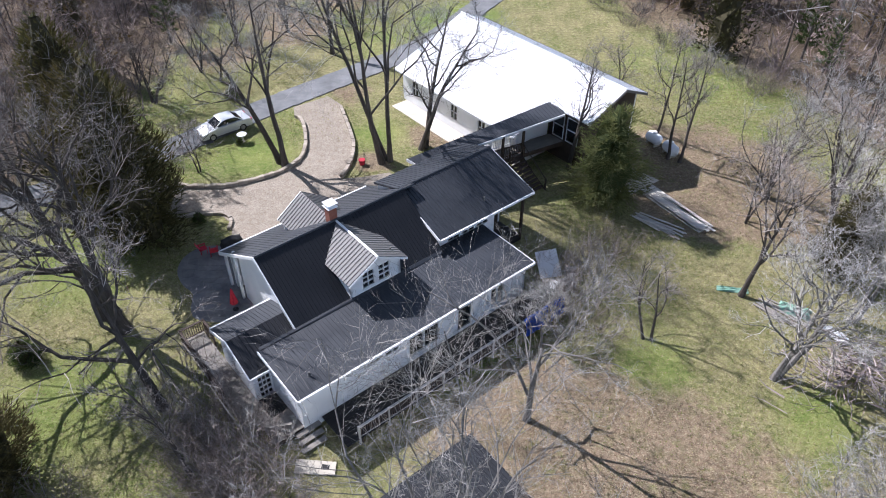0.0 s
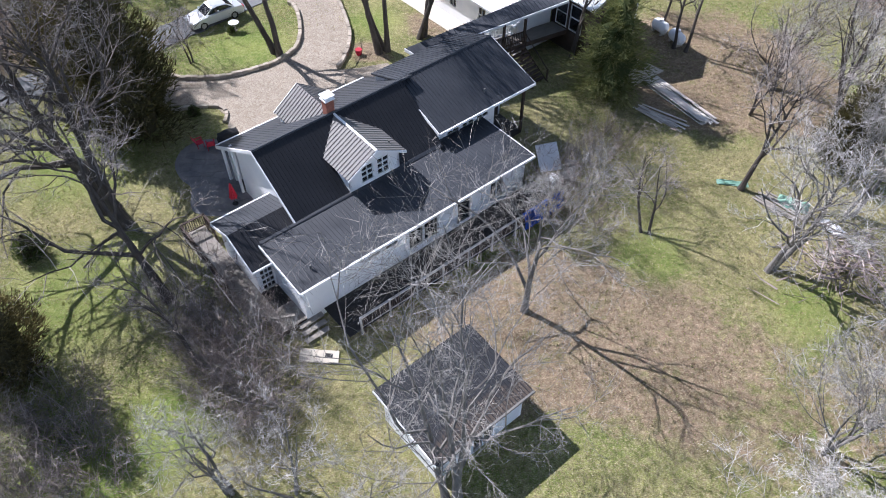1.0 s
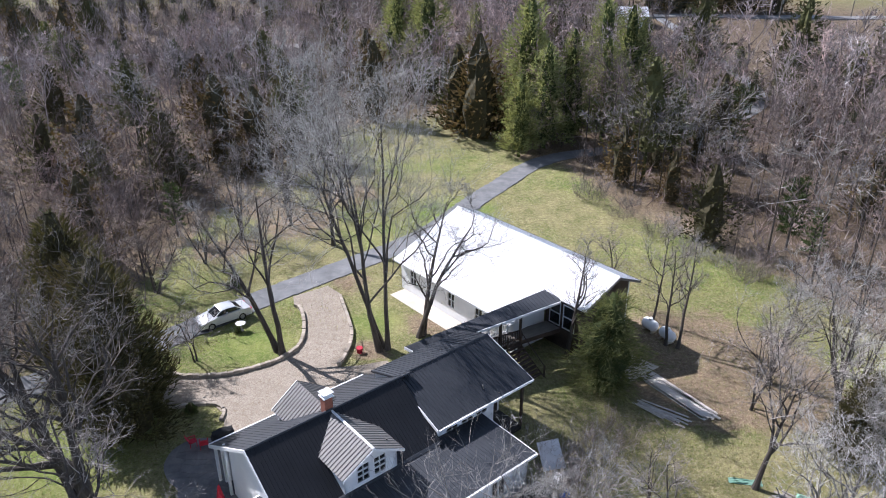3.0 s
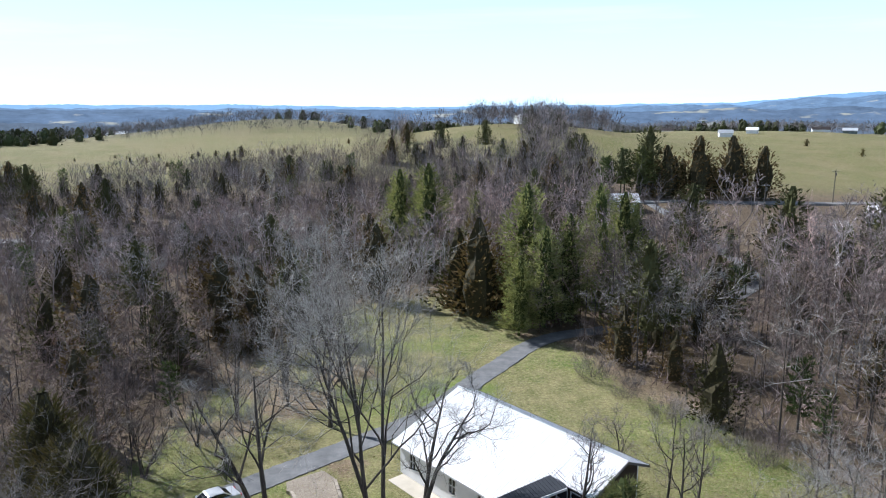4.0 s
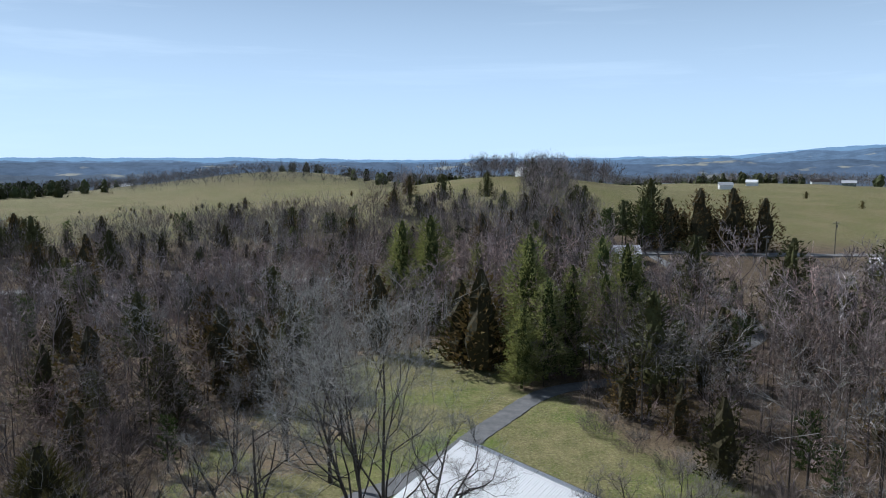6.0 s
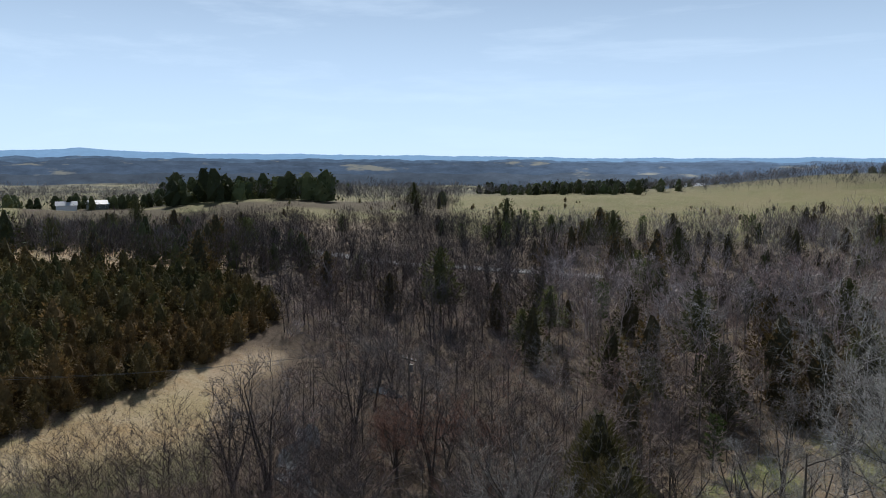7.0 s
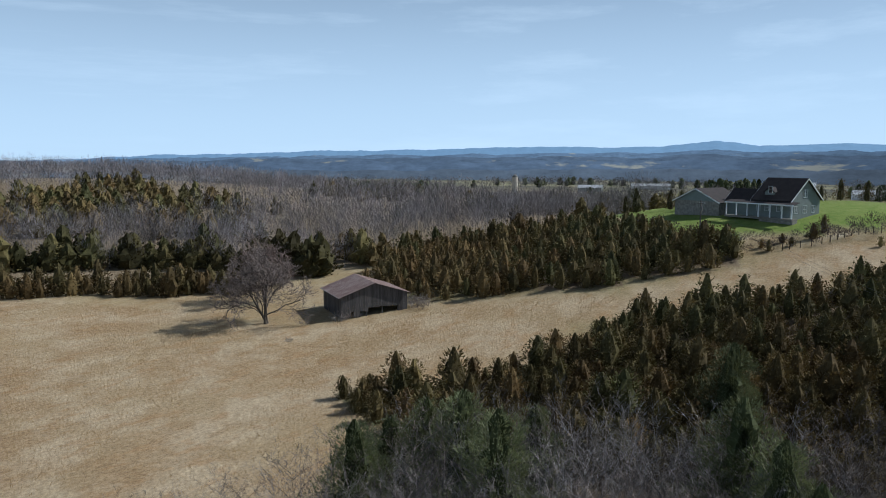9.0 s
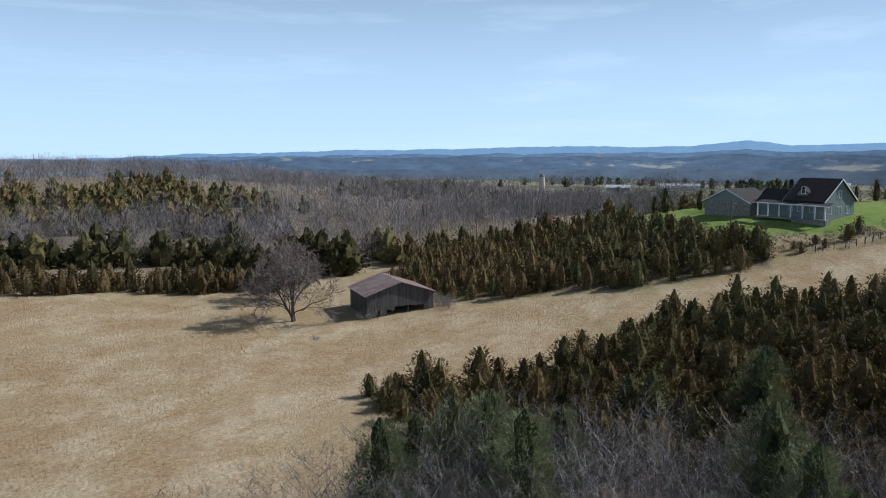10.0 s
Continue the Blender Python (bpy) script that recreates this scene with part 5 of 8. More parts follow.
def plant_yard():
    wide = {10: 1.45, 11: 1.45, 12: 1.3, 13: 1.15, 14: 0.95, 4: 0.8, 5: 0.95, 6: 0.8, 34: 1.4, 35: 1.4, 36: 1.4, 25: 1.3, 37: 1.4, 38: 1.4, 2: 1.25, 3: 1.2, 1: 1.3}
    pale = {10, 11, 12, 34, 35, 36, 25, 37, 38, 24, 39, 40, 41}
    for x, y, h, r, stems, seed, lean in YARD:
        hair = seed in pale
        big = h >= 15
        full = seed in (1, 2, 3, 4, 5, 6, 10, 11, 12, 13)
        orders = (8 + 3 * big, 6, 5, 5, 3) if stems == 1 and full else (8, 5, 5, 5, 2) if stems == 1 else (max(4, (18 if full else 13) // stems), 6 if full else 5, 5, 5, 3 if full else 2)
        if seed == 14:
            orders = (4, 4, 4, 4, 2)
        if seed in (4, 5, 6):
            orders = (6, 7, 6, 6, 3) if seed == 5 else (6, 6, 6, 5, 3)
        if seed in (34, 35, 36, 37, 38, 25):
            orders = (5, 6, 6, 5, 3)
        slim = 15 <= seed <= 20
        made = bare_crown(seed, h, r, stems, 0.2 if seed == 10 else 0.3 if stems == 1 else 0.25, 0.6 if slim else wide.get(seed, 1.0), orders, 0.0095 if seed in (34, 35, 36, 37, 38, 25) else 0.0078 if hair else 0.010 if seed in (4, 5, 6) else 0.009, 0.12 if slim or seed in (4, 5, 6) else 0.06, lean, 0.8 if seed in (4, 5, 6) else 0.62 if seed == 10 else 0.72)
        twig = M_TWIGPALE if hair or x > 22 or seed in (4, 5, 6) else M_TWIG
        t = tree_thing("bare_tree", made, (M_BARKPALE if hair else M_BARK, twig), "tall leafless tree with grey bark and many fine twigs" if h > 9 else "small leafless yard tree with thin twigs", tint=0.15 + 0.25 * (seed % 3), group="yard trees")
        t.matrix_basis = stand(t, x, y)


plant_yard()


# ---------------------------------------------------------------- woods and cedars
def plant_woods():
    g = np.random.default_rng(77)

    def clear(x, y, drive=3.0, road=6.0):
        return (near_line(x, y, DRIVE) > drive) & (near_line(x, y, ROAD) > road)

    def height(x, y):
        az, d = bearing(x, y)
        return float(np.interp(az, [-8, 2, 14, 34, 70], [1.15, 1.05, 0.95, 0.85, 0.78]))

    def front(x, y):
        az, d = bearing(x, y)
        j = 26 * fbm(x, y, 24, 19)
        az2, d2 = az + 0.12 * j, d + j
        ok = (d > np.interp(az, *WOOD_EDGE)) & (az < 75) & (az > -42) & clear(x, y, 1.75)
        ok &= (d2 < np.interp(az, [-42, -24, -20, -14, -9], [150, 150, 160, 190, 430])) & ~inside(x, y, CEDARS) & (near_line(x, y, CEDAR_EDGE) > 9) & ~((az > 56) & (d < 155))
        ok &= ~((az2 > 4) & (az2 < 44) & (d2 > np.interp(az, [4, 10, 46], [350, 322, 300])))
        ok &= ~((az > 44) & (d2 > np.interp(az, [44, 56, 66, 70, 75], [430, 470, 440, 300, 210]))) & (d2 < 470)
        ok &= ~((az > -6.5) & (az < 2.5) & (d2 > 335))
        ok &= ~((az > 42) & (d > 260) & (fbm(x, y, 40, 23) > 0.25))
        return ok

    spots = scatter(1, 34000, (-300, 130), (20, 430), 2.8, front)
    az, d = bearing(spots[:, 0], spots[:, 1])
    spots = spots[g.uniform(0, 1, len(spots)) < np.where(d < 175, np.where(az > 34, 1.1, 0.9), 0.75)]
    az, d = bearing(spots[:, 0], spots[:, 1])
    kind = g.uniform(0, 1, len(spots))
    ever = kind < np.where(az > 36, 0.09, np.where(d > 100, 0.3, 0.2)) * (1 + 0.7 * fbm(spots[:, 0], spots[:, 1], 28, 73)) * ((az < 36) | (d > 115))
    kits = []
    for k in range(12):
        stem = Wood()
        stem.tube(np.array([[0, 0, -0.2], [0.05 * (k % 5 - 2), 0.1, 4.0], [0.12 * (k % 5 - 2), 0.1, 8.0], [0.1 * (k % 5 - 2), 0.0, 10.5]]), [0.095, 0.068, 0.042, 0.012], 5)
        kits.append(Kit(tree_thing("woodland_tree", (stem.arrays(), bare_crown(200 + k, 13, 0.1, 1, 0.25, 1.0, (8, 5, 4, 5), 0.017, 0.09, (0, 0), 0.78, False)[1]), (M_BARK, (M_TWIGMID, M_SAPLING, M_TWIGMID, M_TWIGMID, M_TWIGMID, M_SAPLING, M_TWIGMID, M_TWIG, M_SAPLING, M_TWIGDARK, M_TWIGDARK, M_TWIGRED)[k]), "leafless woodland tree with a grey-brown crown", tint=[0.1, 0.9, 0.4, 0.6, 0.2, 0.8, 1.0, 0.0, 0.5, 0.1, 0.6, 0.4][k], group="woodland trees")))
    close = (d < 118) & ~ever
    near = spots[close][np.argsort(d[close])][:300]
    for i, (x, y) in enumerate(near):
        # Trees towards the sun pick kits with twigs darkened for backlight.
        pick = (i * 7 + int(x)) % 9 if x > -0.7 * y else 9 + (i % 5) // 2
        kits[pick].put(x, y, g.uniform(0.5, 1.2) * height(x, y), g.uniform(0, 6.28))
    far_off = ~close
    far_off[np.where(close)[0][np.argsort(d[close])][300:]] = True
    rest, rest_ever = spots[far_off], ever[far_off]
    mid = [joined(*bare_crown(300 + k, 13.5, 0.12, 1, 0.25, 0.95, (7, 4, 4, 3), 0.03, 0.09, (0, 0), 0.8, False)) for k in range(6)]
    bare = rest[~rest_ever]
    baz, dist = bearing(bare[:, 0], bare[:, 1])
    farb = [puff_tree(500 + k, 13.0, 140, 0.05, 0.33) for k in range(6)]
    # Beyond bearing 35 the darker twigs paint in the backlit side.
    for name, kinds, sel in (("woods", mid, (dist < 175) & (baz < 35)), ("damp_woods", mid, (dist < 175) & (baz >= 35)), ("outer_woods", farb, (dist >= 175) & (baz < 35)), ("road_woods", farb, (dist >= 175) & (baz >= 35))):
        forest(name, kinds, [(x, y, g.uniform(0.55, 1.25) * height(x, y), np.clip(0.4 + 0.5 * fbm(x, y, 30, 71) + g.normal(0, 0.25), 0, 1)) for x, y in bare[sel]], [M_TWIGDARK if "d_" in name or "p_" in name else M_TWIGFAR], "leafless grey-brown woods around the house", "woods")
    low = scatter(8, 14000, (-150, 110), (20, 190), 2.7, lambda x, y: front(x, y) & (np.hypot(x, y) < 190))
    shrub = []
    for k in range(4):
        w = Wood()
        q = np.random.default_rng(610 + k)
        a = q.uniform(0, 6.28, 44)
        p = np.stack([np.cos(a), np.sin(a), np.zeros(44)], -1) * q.uniform(0, 1.1, (44, 1))
        p[:, 2] = q.uniform(0, 0.9, 44)
        w.slips(p, unit(np.stack([np.cos(a) * 0.5, np.sin(a) * 0.5, np.full(44, 0.9)], -1) + q.normal(0, 0.5, (44, 3))) * q.uniform(0.6, 2.0, (44, 1)), q.uniform(0.02, 0.04, 44), 611 + k)
        shrub.append(w.arrays())
    forest("undergrowth", shrub, [(x, y, g.uniform(0.7, 1.6), g.uniform(0.2, 1)) for x, y in low], [M_TWIGFAR], "tangled leafless undergrowth in the woods", "undergrowth")
    ev = rest[rest_ever]
    cds = [cedar(400 + k, 8.6, 3.2, 800, 0.5, 0.11, 0.5, 0.04, 0.46, 7, 8, 0.3, 0.42) for k in range(3)]
    pns = [pine(420 + k, 13, 3.3, 40, 28, 0.75, 0.125, 0.2) for k in range(3)]
    half = g.uniform(0, 1, len(ev)) < 0.7
    # The stem part also holds the inner shell, darkened as crown shade.
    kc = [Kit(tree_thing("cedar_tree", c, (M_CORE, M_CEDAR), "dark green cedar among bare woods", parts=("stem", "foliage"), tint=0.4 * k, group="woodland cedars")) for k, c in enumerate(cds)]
    pns = [pns[0]] + [cedar(430 + k, 13, 3.5, 1150, 0.65, 0.13, 0.8, 0.28, 0.45, 8, 8, 0.2, 0.38) for k in range(3)]
    kp = [Kit(tree_thing("pine_tree", p, (M_BARK if not k else M_PINEDARK, (M_PINE, M_PINEDARK, M_PINE, M_PINEDARK)[k]), "tall green pine among bare woods", tint=0.3 * k, group="woodland pines")) for k, p in enumerate(pns)]
    for i, (x, y) in enumerate(ev[half][:220]):
        kc[i % 3].put(x, y, g.uniform(0.55, 1.3), g.uniform(0, 6.28))
    for i, (x, y) in enumerate(ev[~half][:150]):
        kp[i % 4].put(x, y, g.uniform(0.5, 1.15), g.uniform(0, 6.28))
    kw = kp
    # pines by the drive, with the tall cedar beside them
    fine = [cedar(435 + k, 14, 3.0, 6000, 0.5, 0.075, 0.8, 0.1, 0.5, 9, 9, 0.1, 0.4) for k in range(3)]
    kp = [kp[0]] + [Kit(tree_thing("pine_tree", p, (M_PINE, M_PINEPALE), "tall feathery green pine beside the drive", tint=0.25 * k, group="drive pines")) for k, p in enumerate(fine)]
    for x, y, s in ((11.4, 98.2, 0.85), (15.5, 102, 1.1), (19.5, 105, 1.2), (13.5, 109, 1.25), (25, 107, 0.9), (31, 118, 1.1), (-2, 138, 1.3), (-8, 146, 1.2), (8, 150, 1.3), (30, 132, 1.2)):
        kp[1 + int(x) % 3].put(x, y, s, x)
    for x, y, s in ((6.0, 107, 1.5), (3.0, 111, 1.45), (8.0, 112, 1.4), (-16, 97, 1.2), (-24, 92, 1.1), (-21, 99, 1.3), (-33, 84, 1.1), (-30, 95, 1.2)):
        kc[int(y) % 3].put(x, y, s, x)
    kp = kw
    # tall pines and bare trees where the road leaves the woods
    for k, (x, y, s) in enumerate(((54, 232, 1.5), (60, 236, 1.7), (66, 234, 1.75), (70, 240, 1.6), (63, 243, 1.65), (57, 241, 1.4))):
        kp[k % 4].put(x, y, s, k)
    for k, (b_, r_, z_) in enumerate(((111.2, 205, 0.6), (110.4, 210, 0.7), (112.0, 212, 0.55), (103.0, 205, 0.5), (101.8, 210, 0.6), (100.6, 214, 0.55), (114.5, 214, 0.8), (115.3, 220, 0.8), (99.0, 220, 0.5))):
        kc[k % 3].put(*polar(b_, r_), z_, k)
    # evergreen row by the road
    for k in range(12):
        x, y = 68 + k * 3.6, 240 + 3 * math.sin(k * 2.1)
        kc[k % 3].put(x, y, 1.75 + 0.3 * math.sin(k * 1.7), k)
    for k in range(30):
        x, y = 38 + (k % 15) * 5.2, 150 - (k % 15) * 2.6 + 9 * math.sin(k * 2.3) - 16 * (k // 15)
        kp[1 + k % 3].put(x, y, 1.0 + 0.25 * math.sin(k), k)

    # planted cedars on the rise, those past the tan strip, and the hedge beyond the field
    def planted(x, y):
        return inside(x, y, CEDARS) | inside(x, y, CEDARS_FAR)

    cs = scatter(2, 26000, (-200, -50), (-140, 95), 2.45, planted)
    small = [cedar(440 + k, 4.9, 2.5, 760, 0.36, 0.085, 0.35, 0.01, 0.5, 6, 8, 0.2, 0.5) for k in range(6)]
    plain_c = [cedar(470 + k, 4.9, 2.55, 240, 0.44, 0.15, 0.35, 0.01, 0.5, 5, 7, 0.2, 0.52) for k in range(6)]
    dc = np.hypot(cs[:, 0], cs[:, 1])
    for nm, kinds, sel in (("planted_cedars", small, dc < 118), ("outer_cedars", plain_c, dc >= 118)):
        row = [(x, y, g.uniform(0.55, 1.1) + 0.3 * (g.uniform() > 0.85), np.clip(0.5 + 0.4 * fbm(x, y, 22, 41) + g.normal(0, 0.28), 0, 1)) for x, y in cs[sel]]
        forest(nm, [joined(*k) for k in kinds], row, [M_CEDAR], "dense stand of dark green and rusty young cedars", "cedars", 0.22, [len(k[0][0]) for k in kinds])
    plain_c = [joined(*k) for k in plain_c]

    def hedge(x, y):
        az, d = bearing(x, y)
        d = d + 5 * fbm(x, y, 9, 29)
        return (az > 144) & (az < 176) & (d > np.interp(az, [144, 152, 164, 176], [160, 158, 178, 185])) & (d < np.interp(az, [144, 152, 164, 176], [172, 170, 190, 197]))

    hs = scatter(3, 9000, (-110, 10), (-205, -120), 2.2, hedge)
    forest("cedar_hedge", plain_c, [(x, y, g.uniform(0.5, 1.25), g.uniform(0.3, 1)) for x, y in hs], [M_CEDAR], "rusty green cedar row along the dry field", "cedars", 0.25)

    # woods behind the barn and on the far rises
    def behind(x, y):
        az, d = bearing(x, y)
        return (az > 112) & (az < 186) & (d > np.interp(az, [112, 124, 140, 150, 186], [235, 190, 172, 196, 215])) & (d < 480) & ~inside(x, y, CEDARS_FAR) & ~inside(x, y, LAWN_HILL)

    bs = scatter(4, 16000, (-420, 60), (-480, -60), 4.3, behind)
    az, d = bearing(bs[:, 0], bs[:, 1])
    tall = fbm(bs[:, 0], bs[:, 1], 45, 51) + g.normal(0, 0.25, len(bs))
    isc = np.where(az < 140, tall > 0.3, (d > 232 + 55 * tall) & (d < 325 + 60 * tall) & (az > 146 + 9 * tall))
    for nm, kinds, sel in (("barn_woods", [puff_tree(580 + k, 13.0, 320, 0.036, 0.34) for k in range(5)], d < 262), ("far_woods", [puff_tree(590 + k, 12.0, 95, 0.07, 0.34) for k in range(5)], d >= 262)):
        forest(nm, kinds, [(x, y, g.uniform(0.75, 1.1), g.uniform(0, 0.5)) for x, y in bs[~isc & sel]], [M_TWIGDIST], "grey leafless woods behind the barn field", "woods")
    farc = [joined(*cedar(520 + k, 7.6, 3.6, 170, 0.7, 0.22, 0.6, 0.03, 0.5, 7, 8, 0.4, 0.66)) for k in range(3)]
    forest("far_cedars", farc, [(x, y, g.uniform(0.7, 1.15), g.uniform(0, 0.9)) for x, y in bs[isc]], [M_CEDAR], "dark cedars in the woods behind the field", "cedars", 0.3)

    fr = scatter(15, 5000, (-160, 30), (-235, -130), 3.0, lambda x, y: (lambda az, d: (az > 139) & (az < 186) & (np.abs(d - np.interp(az, [112, 124, 140, 150, 186], [235, 190, 176, 200, 219])) < 5))(*bearing(x, y)))
    forest("wood_edge_pines", farc, [(x, y, g.uniform(0.6, 1.4), g.uniform(0, 0.35)) for x, y in fr], [M_CEDAR], "row of dark rounded evergreens at the wood's edge", "evergreens")
    tr = scatter(16, 900, (-10, 110), (400, 470), 6.0, lambda x, y: (lambda az: (az < -2.5) & (az > -13))(bearing(x, y)[0]))
    forest("ridge_trees", [puff_tree(588 + k, 12.5, 200, 0.06, 0.3) for k in range(3)], [(x, y, g.uniform(0.8, 1.35), g.uniform(0, 0.6)) for x, y in tr[:110]], [M_TWIGFAR], "tall leafless trees along the wooded crest", "trees")
    # bushes below the lawn on the rise
    bl = scatter(14, 3000, (-185, -120), (-80, -5), 2.3, lambda x, y: (near_line(x, y, [(-181, -8), (-168, -24), (-153, -40), (-147, -50), (-154, -62), (-166, -74)]) < 3.6))
    low_b = [puff_tree(596 + k, 3.6, 220, 0.05, 0.6) for k in range(3)]
    forest("lawn_bushes", low_b, [(x, y, g.uniform(0.5, 1.1), g.uniform(0.3, 1)) for x, y in bl], [M_TWIGDARK], "dark brownish leafless bushes along the lawn's edge", "bushes", 0.3)

    forest("bank_cedars", plain_c, [(x, y, g.uniform(0.3, 0.75), g.uniform(0.2, 1)) for x, y in bl if g.uniform() < 0.3], [M_CEDAR], "small dark cedars on the bank below the lawn", "cedars", 0.3)

    def distant(x, y):
        az, d = bearing(x, y)
        f = fbm(x, y, 120, 61)
        ok = (d > 430) & (d < 1150) & (az > -44) & (az < 178) & (f > -0.12 + 0.2 * (d < 700))
        ok |= (d > 600) & (d < 800) & (az > -12) & (az < 40)
        ok |= (d > 455) & (d < 500) & (az > 74) & (az < 84) | (d > 470) & (d < 530) & (az > 53) & (az < 64)
        ok |= (d > 430) & (d < 560) & (az > -14) & (az < 2)
        ok &= ~((az > 100) & (az < 130) & (d > 470) & (fbm(x, y, 75, 65) > -0.05))
        ok &= ~((az > 4) & (az < 42) & (d < 590)) & ~((az < -14) & (d < 690)) & ~((az > 64) & (az < 112) & (d < 520) & (d > 180) & ((d < 455) | (az < 74) | (az > 84)))
        return ok

    ds = scatter(5, 90000, (-1150, 800), (-1150, 1150), 7.0, distant)
    az, d = bearing(ds[:, 0], ds[:, 1])
    ds = ds[np.argsort(d)][:5600]
    az, d = bearing(ds[:, 0], ds[:, 1])
    ever = fbm(ds[:, 0], ds[:, 1], 60, 63) + g.normal(0, 0.2, len(ds)) > 0.42 - 0.6 * ((az > 52) & (az < 86) & (d < 540))
    vfar = [puff_tree(540 + k, 13, 38, 0.19, 0.36) for k in range(5)]
    forest("distant_woods", vfar, [(x, y, g.uniform(0.75, 1.1), g.uniform(0, 0.6)) for x, y in ds[~ever]], [M_TWIGDIST], "distant grey woods on the rolling hills", "woods")
    vfc = [joined(*cedar(560 + k, 9.5, 4.6, 50, 1.1, 0.45, 0.5, 0.03, 0.42, 5, 7, 0.3, 0.75)) for k in range(3)]
    forest("distant_evergreens", vfc, [(x, y, g.uniform(0.8, 1.2) * (1.6 if b_ > 52 and b_ < 65 and r_ < 540 else 1.0), g.uniform(0, 0.5)) for (x, y), b_, r_ in zip(ds[ever], az[ever], d[ever])], [M_PINEDARK], "distant dark evergreen trees", "woods")


plant_woods()


# ---------------------------------------------------------------- drive, walls, patio
def ribbon(name, line, width, lift, thick, material, label, category, rag=0.15):
    """A road or path that follows the ground."""
    bm = bmesh.new()
    rows = []
    for i, p in enumerate(line):
        a, b = line[max(i - 1, 0)], line[min(i + 1, len(line) - 1)]
        d = Vector((b[0] - a[0], b[1] - a[1])).normalized()
        w = width * (1 + rag * noise.noise((i * 0.9, width, 0.3)))
        l, r = (p[0] - d.y * w / 2, p[1] + d.x * w / 2), (p[0] + d.y * w / 2, p[1] - d.x * w / 2)
        z = max(gz(*l), gz(*r), gz(*p)) + lift
        rows.append([bm.verts.new((*q, zz)) for q, zz in ((l, z), (r, z), (r, z - thick), (l, z - thick))])
    for u, w in zip(rows, rows[1:]):
        for k in range(4):
            bm.faces.new((u[k], u[(k + 1) % 4], w[(k + 1) % 4], w[k]))
    bm.faces.new(rows[0])
    bm.faces.new(rows[-1][::-1])
    return tagged(part(name, bm, material), label, category, kind="structure")


ribbon("driveway", [tuple(p) for p in spline(DRIVE[::3], 12)], 3.0, 0.07, 0.4, M_GRAVEL, "grey gravel driveway curving past the house", "driveway", 0.12)
ribbon("road", ROAD, 6.0, 0.25, 0.8, M_ASPHALT, "pale asphalt country road behind the woods", "road")
ISLAND = [(-20.6, 45.7), (-19.6, 45.1), (-16.6, 45.2), (-14.2, 46.2), (-12.6, 47.3), (-11.5, 48.9), (-11.3, 50.8), (-11.7, 53.3), (-12.3, 55.2), (-13.0, 55.9)]
PATHWALL = [(-9.1, 57.5), (-8.4, 55.2), (-7.7, 52.8), (-7.3, 50.9), (-7.3, 48.9), (-7.6, 47.3), (-7.9, 46.3)]
apron = spline(ISLAND, 4) + [(-13.4, 57.6), (-10.5, 59.6), (-9.2, 58.2)] + spline(PATHWALL, 4) + [(-6.3, 46.5), (-4.1, 47.2), (-3.4, 46.2), (-5.0, 44.8), (-9.0, 41.6), (-12.6, 38.6), (-14.6, 38.6),
    (-15.2, 40.7), (-16.4, 41.9), (-18.2, 42.0), (-20.4, 41.6), (-22.6, 42.4), (-23.4, 45.6)]
sheet("apron", apron, 0.045, 0.3, M_PAVER, "sunlit tan paved forecourt and path", "pavement")
sheet("concrete_walk", [tuple((HM @ Vector((a, b, 0)))[:2]) for a, b in ((24.7, 12.4), (26.4, 12.4), (26.4, 25.8), (24.7, 25.8))], 0.05, 0.3, M_CONC, "pale concrete walk along the white outbuilding", "pavement")
sheet("concrete_slab", [(14.7, 48.4), (17.0, 46.2), (14.2, 44.2), (12.4, 45.4)], 0.05, 0.3, M_CONC, "concrete slab at the foot of the stair", "pavement")


def garden_wall(line, label, height=0.32, wide=0.28, step=0.42):
    """A low curved wall of single stones."""
    root = tagged(empty("garden_wall"), label, "garden wall")
    pts = [Vector(p) for p in spline(line, 24)]
    g = random.Random(len(line))
    shapes = []
    for k in range(4):
        bm = bmesh.new()
        box(bm, -step / 2 + 0.004, step / 2 - 0.004, -wide / 2, wide / 2, -0.15, height)
        bmesh.ops.bevel(bm, geom=bm.edges[:], offset=0.02, segments=1, affect="EDGES")
        for v in bm.verts:
            v.co += Vector((g.uniform(-0.006, 0.006), g.uniform(-0.02, 0.02), g.uniform(-0.02, 0.02)))
        me = bpy.data.meshes.new("stone")
        bm.to_mesh(me)
        bm.free()
        me.materials.append(M_STONE)
        shapes.append(me)
    run, prev = 0.0, pts[0]
    for a, b in zip(pts, pts[1:]):
        run += (b - a).length
        if run >= step:
            run -= step
            d = b - prev
            ob = new("stone", shapes[g.randrange(4)])
            ob.parent = root
            mid = (b + prev) / 2
            ob.matrix_basis = pose(mid.x, mid.y, 0, 0, 0, math.degrees(math.atan2(d.y, d.x))) @ Matrix.Diagonal((d.length / step, 1, g.uniform(0.85, 1.1), 1))
            prev = b
    return root


def puddle(x, y, rx, ry, turn, seed):
    g = random.Random(seed)
    c, sn = math.cos(turn), math.sin(turn)
    ring = []
    for k in range(22):
        a = k * math.tau / 22
        r = 1 + 0.28 * math.sin(3 * a + seed) + g.uniform(-0.12, 0.12)
        u, v = math.cos(a) * rx * r, math.sin(a) * ry * r
        ring.append((x + u * c - v * sn, y + u * sn + v * c))
    z = max(gz(*q) for q in ring)
    sheet("water", ring, z + 0.02, 0.3, M_WATER, "shallow standing water among bare saplings", "water")


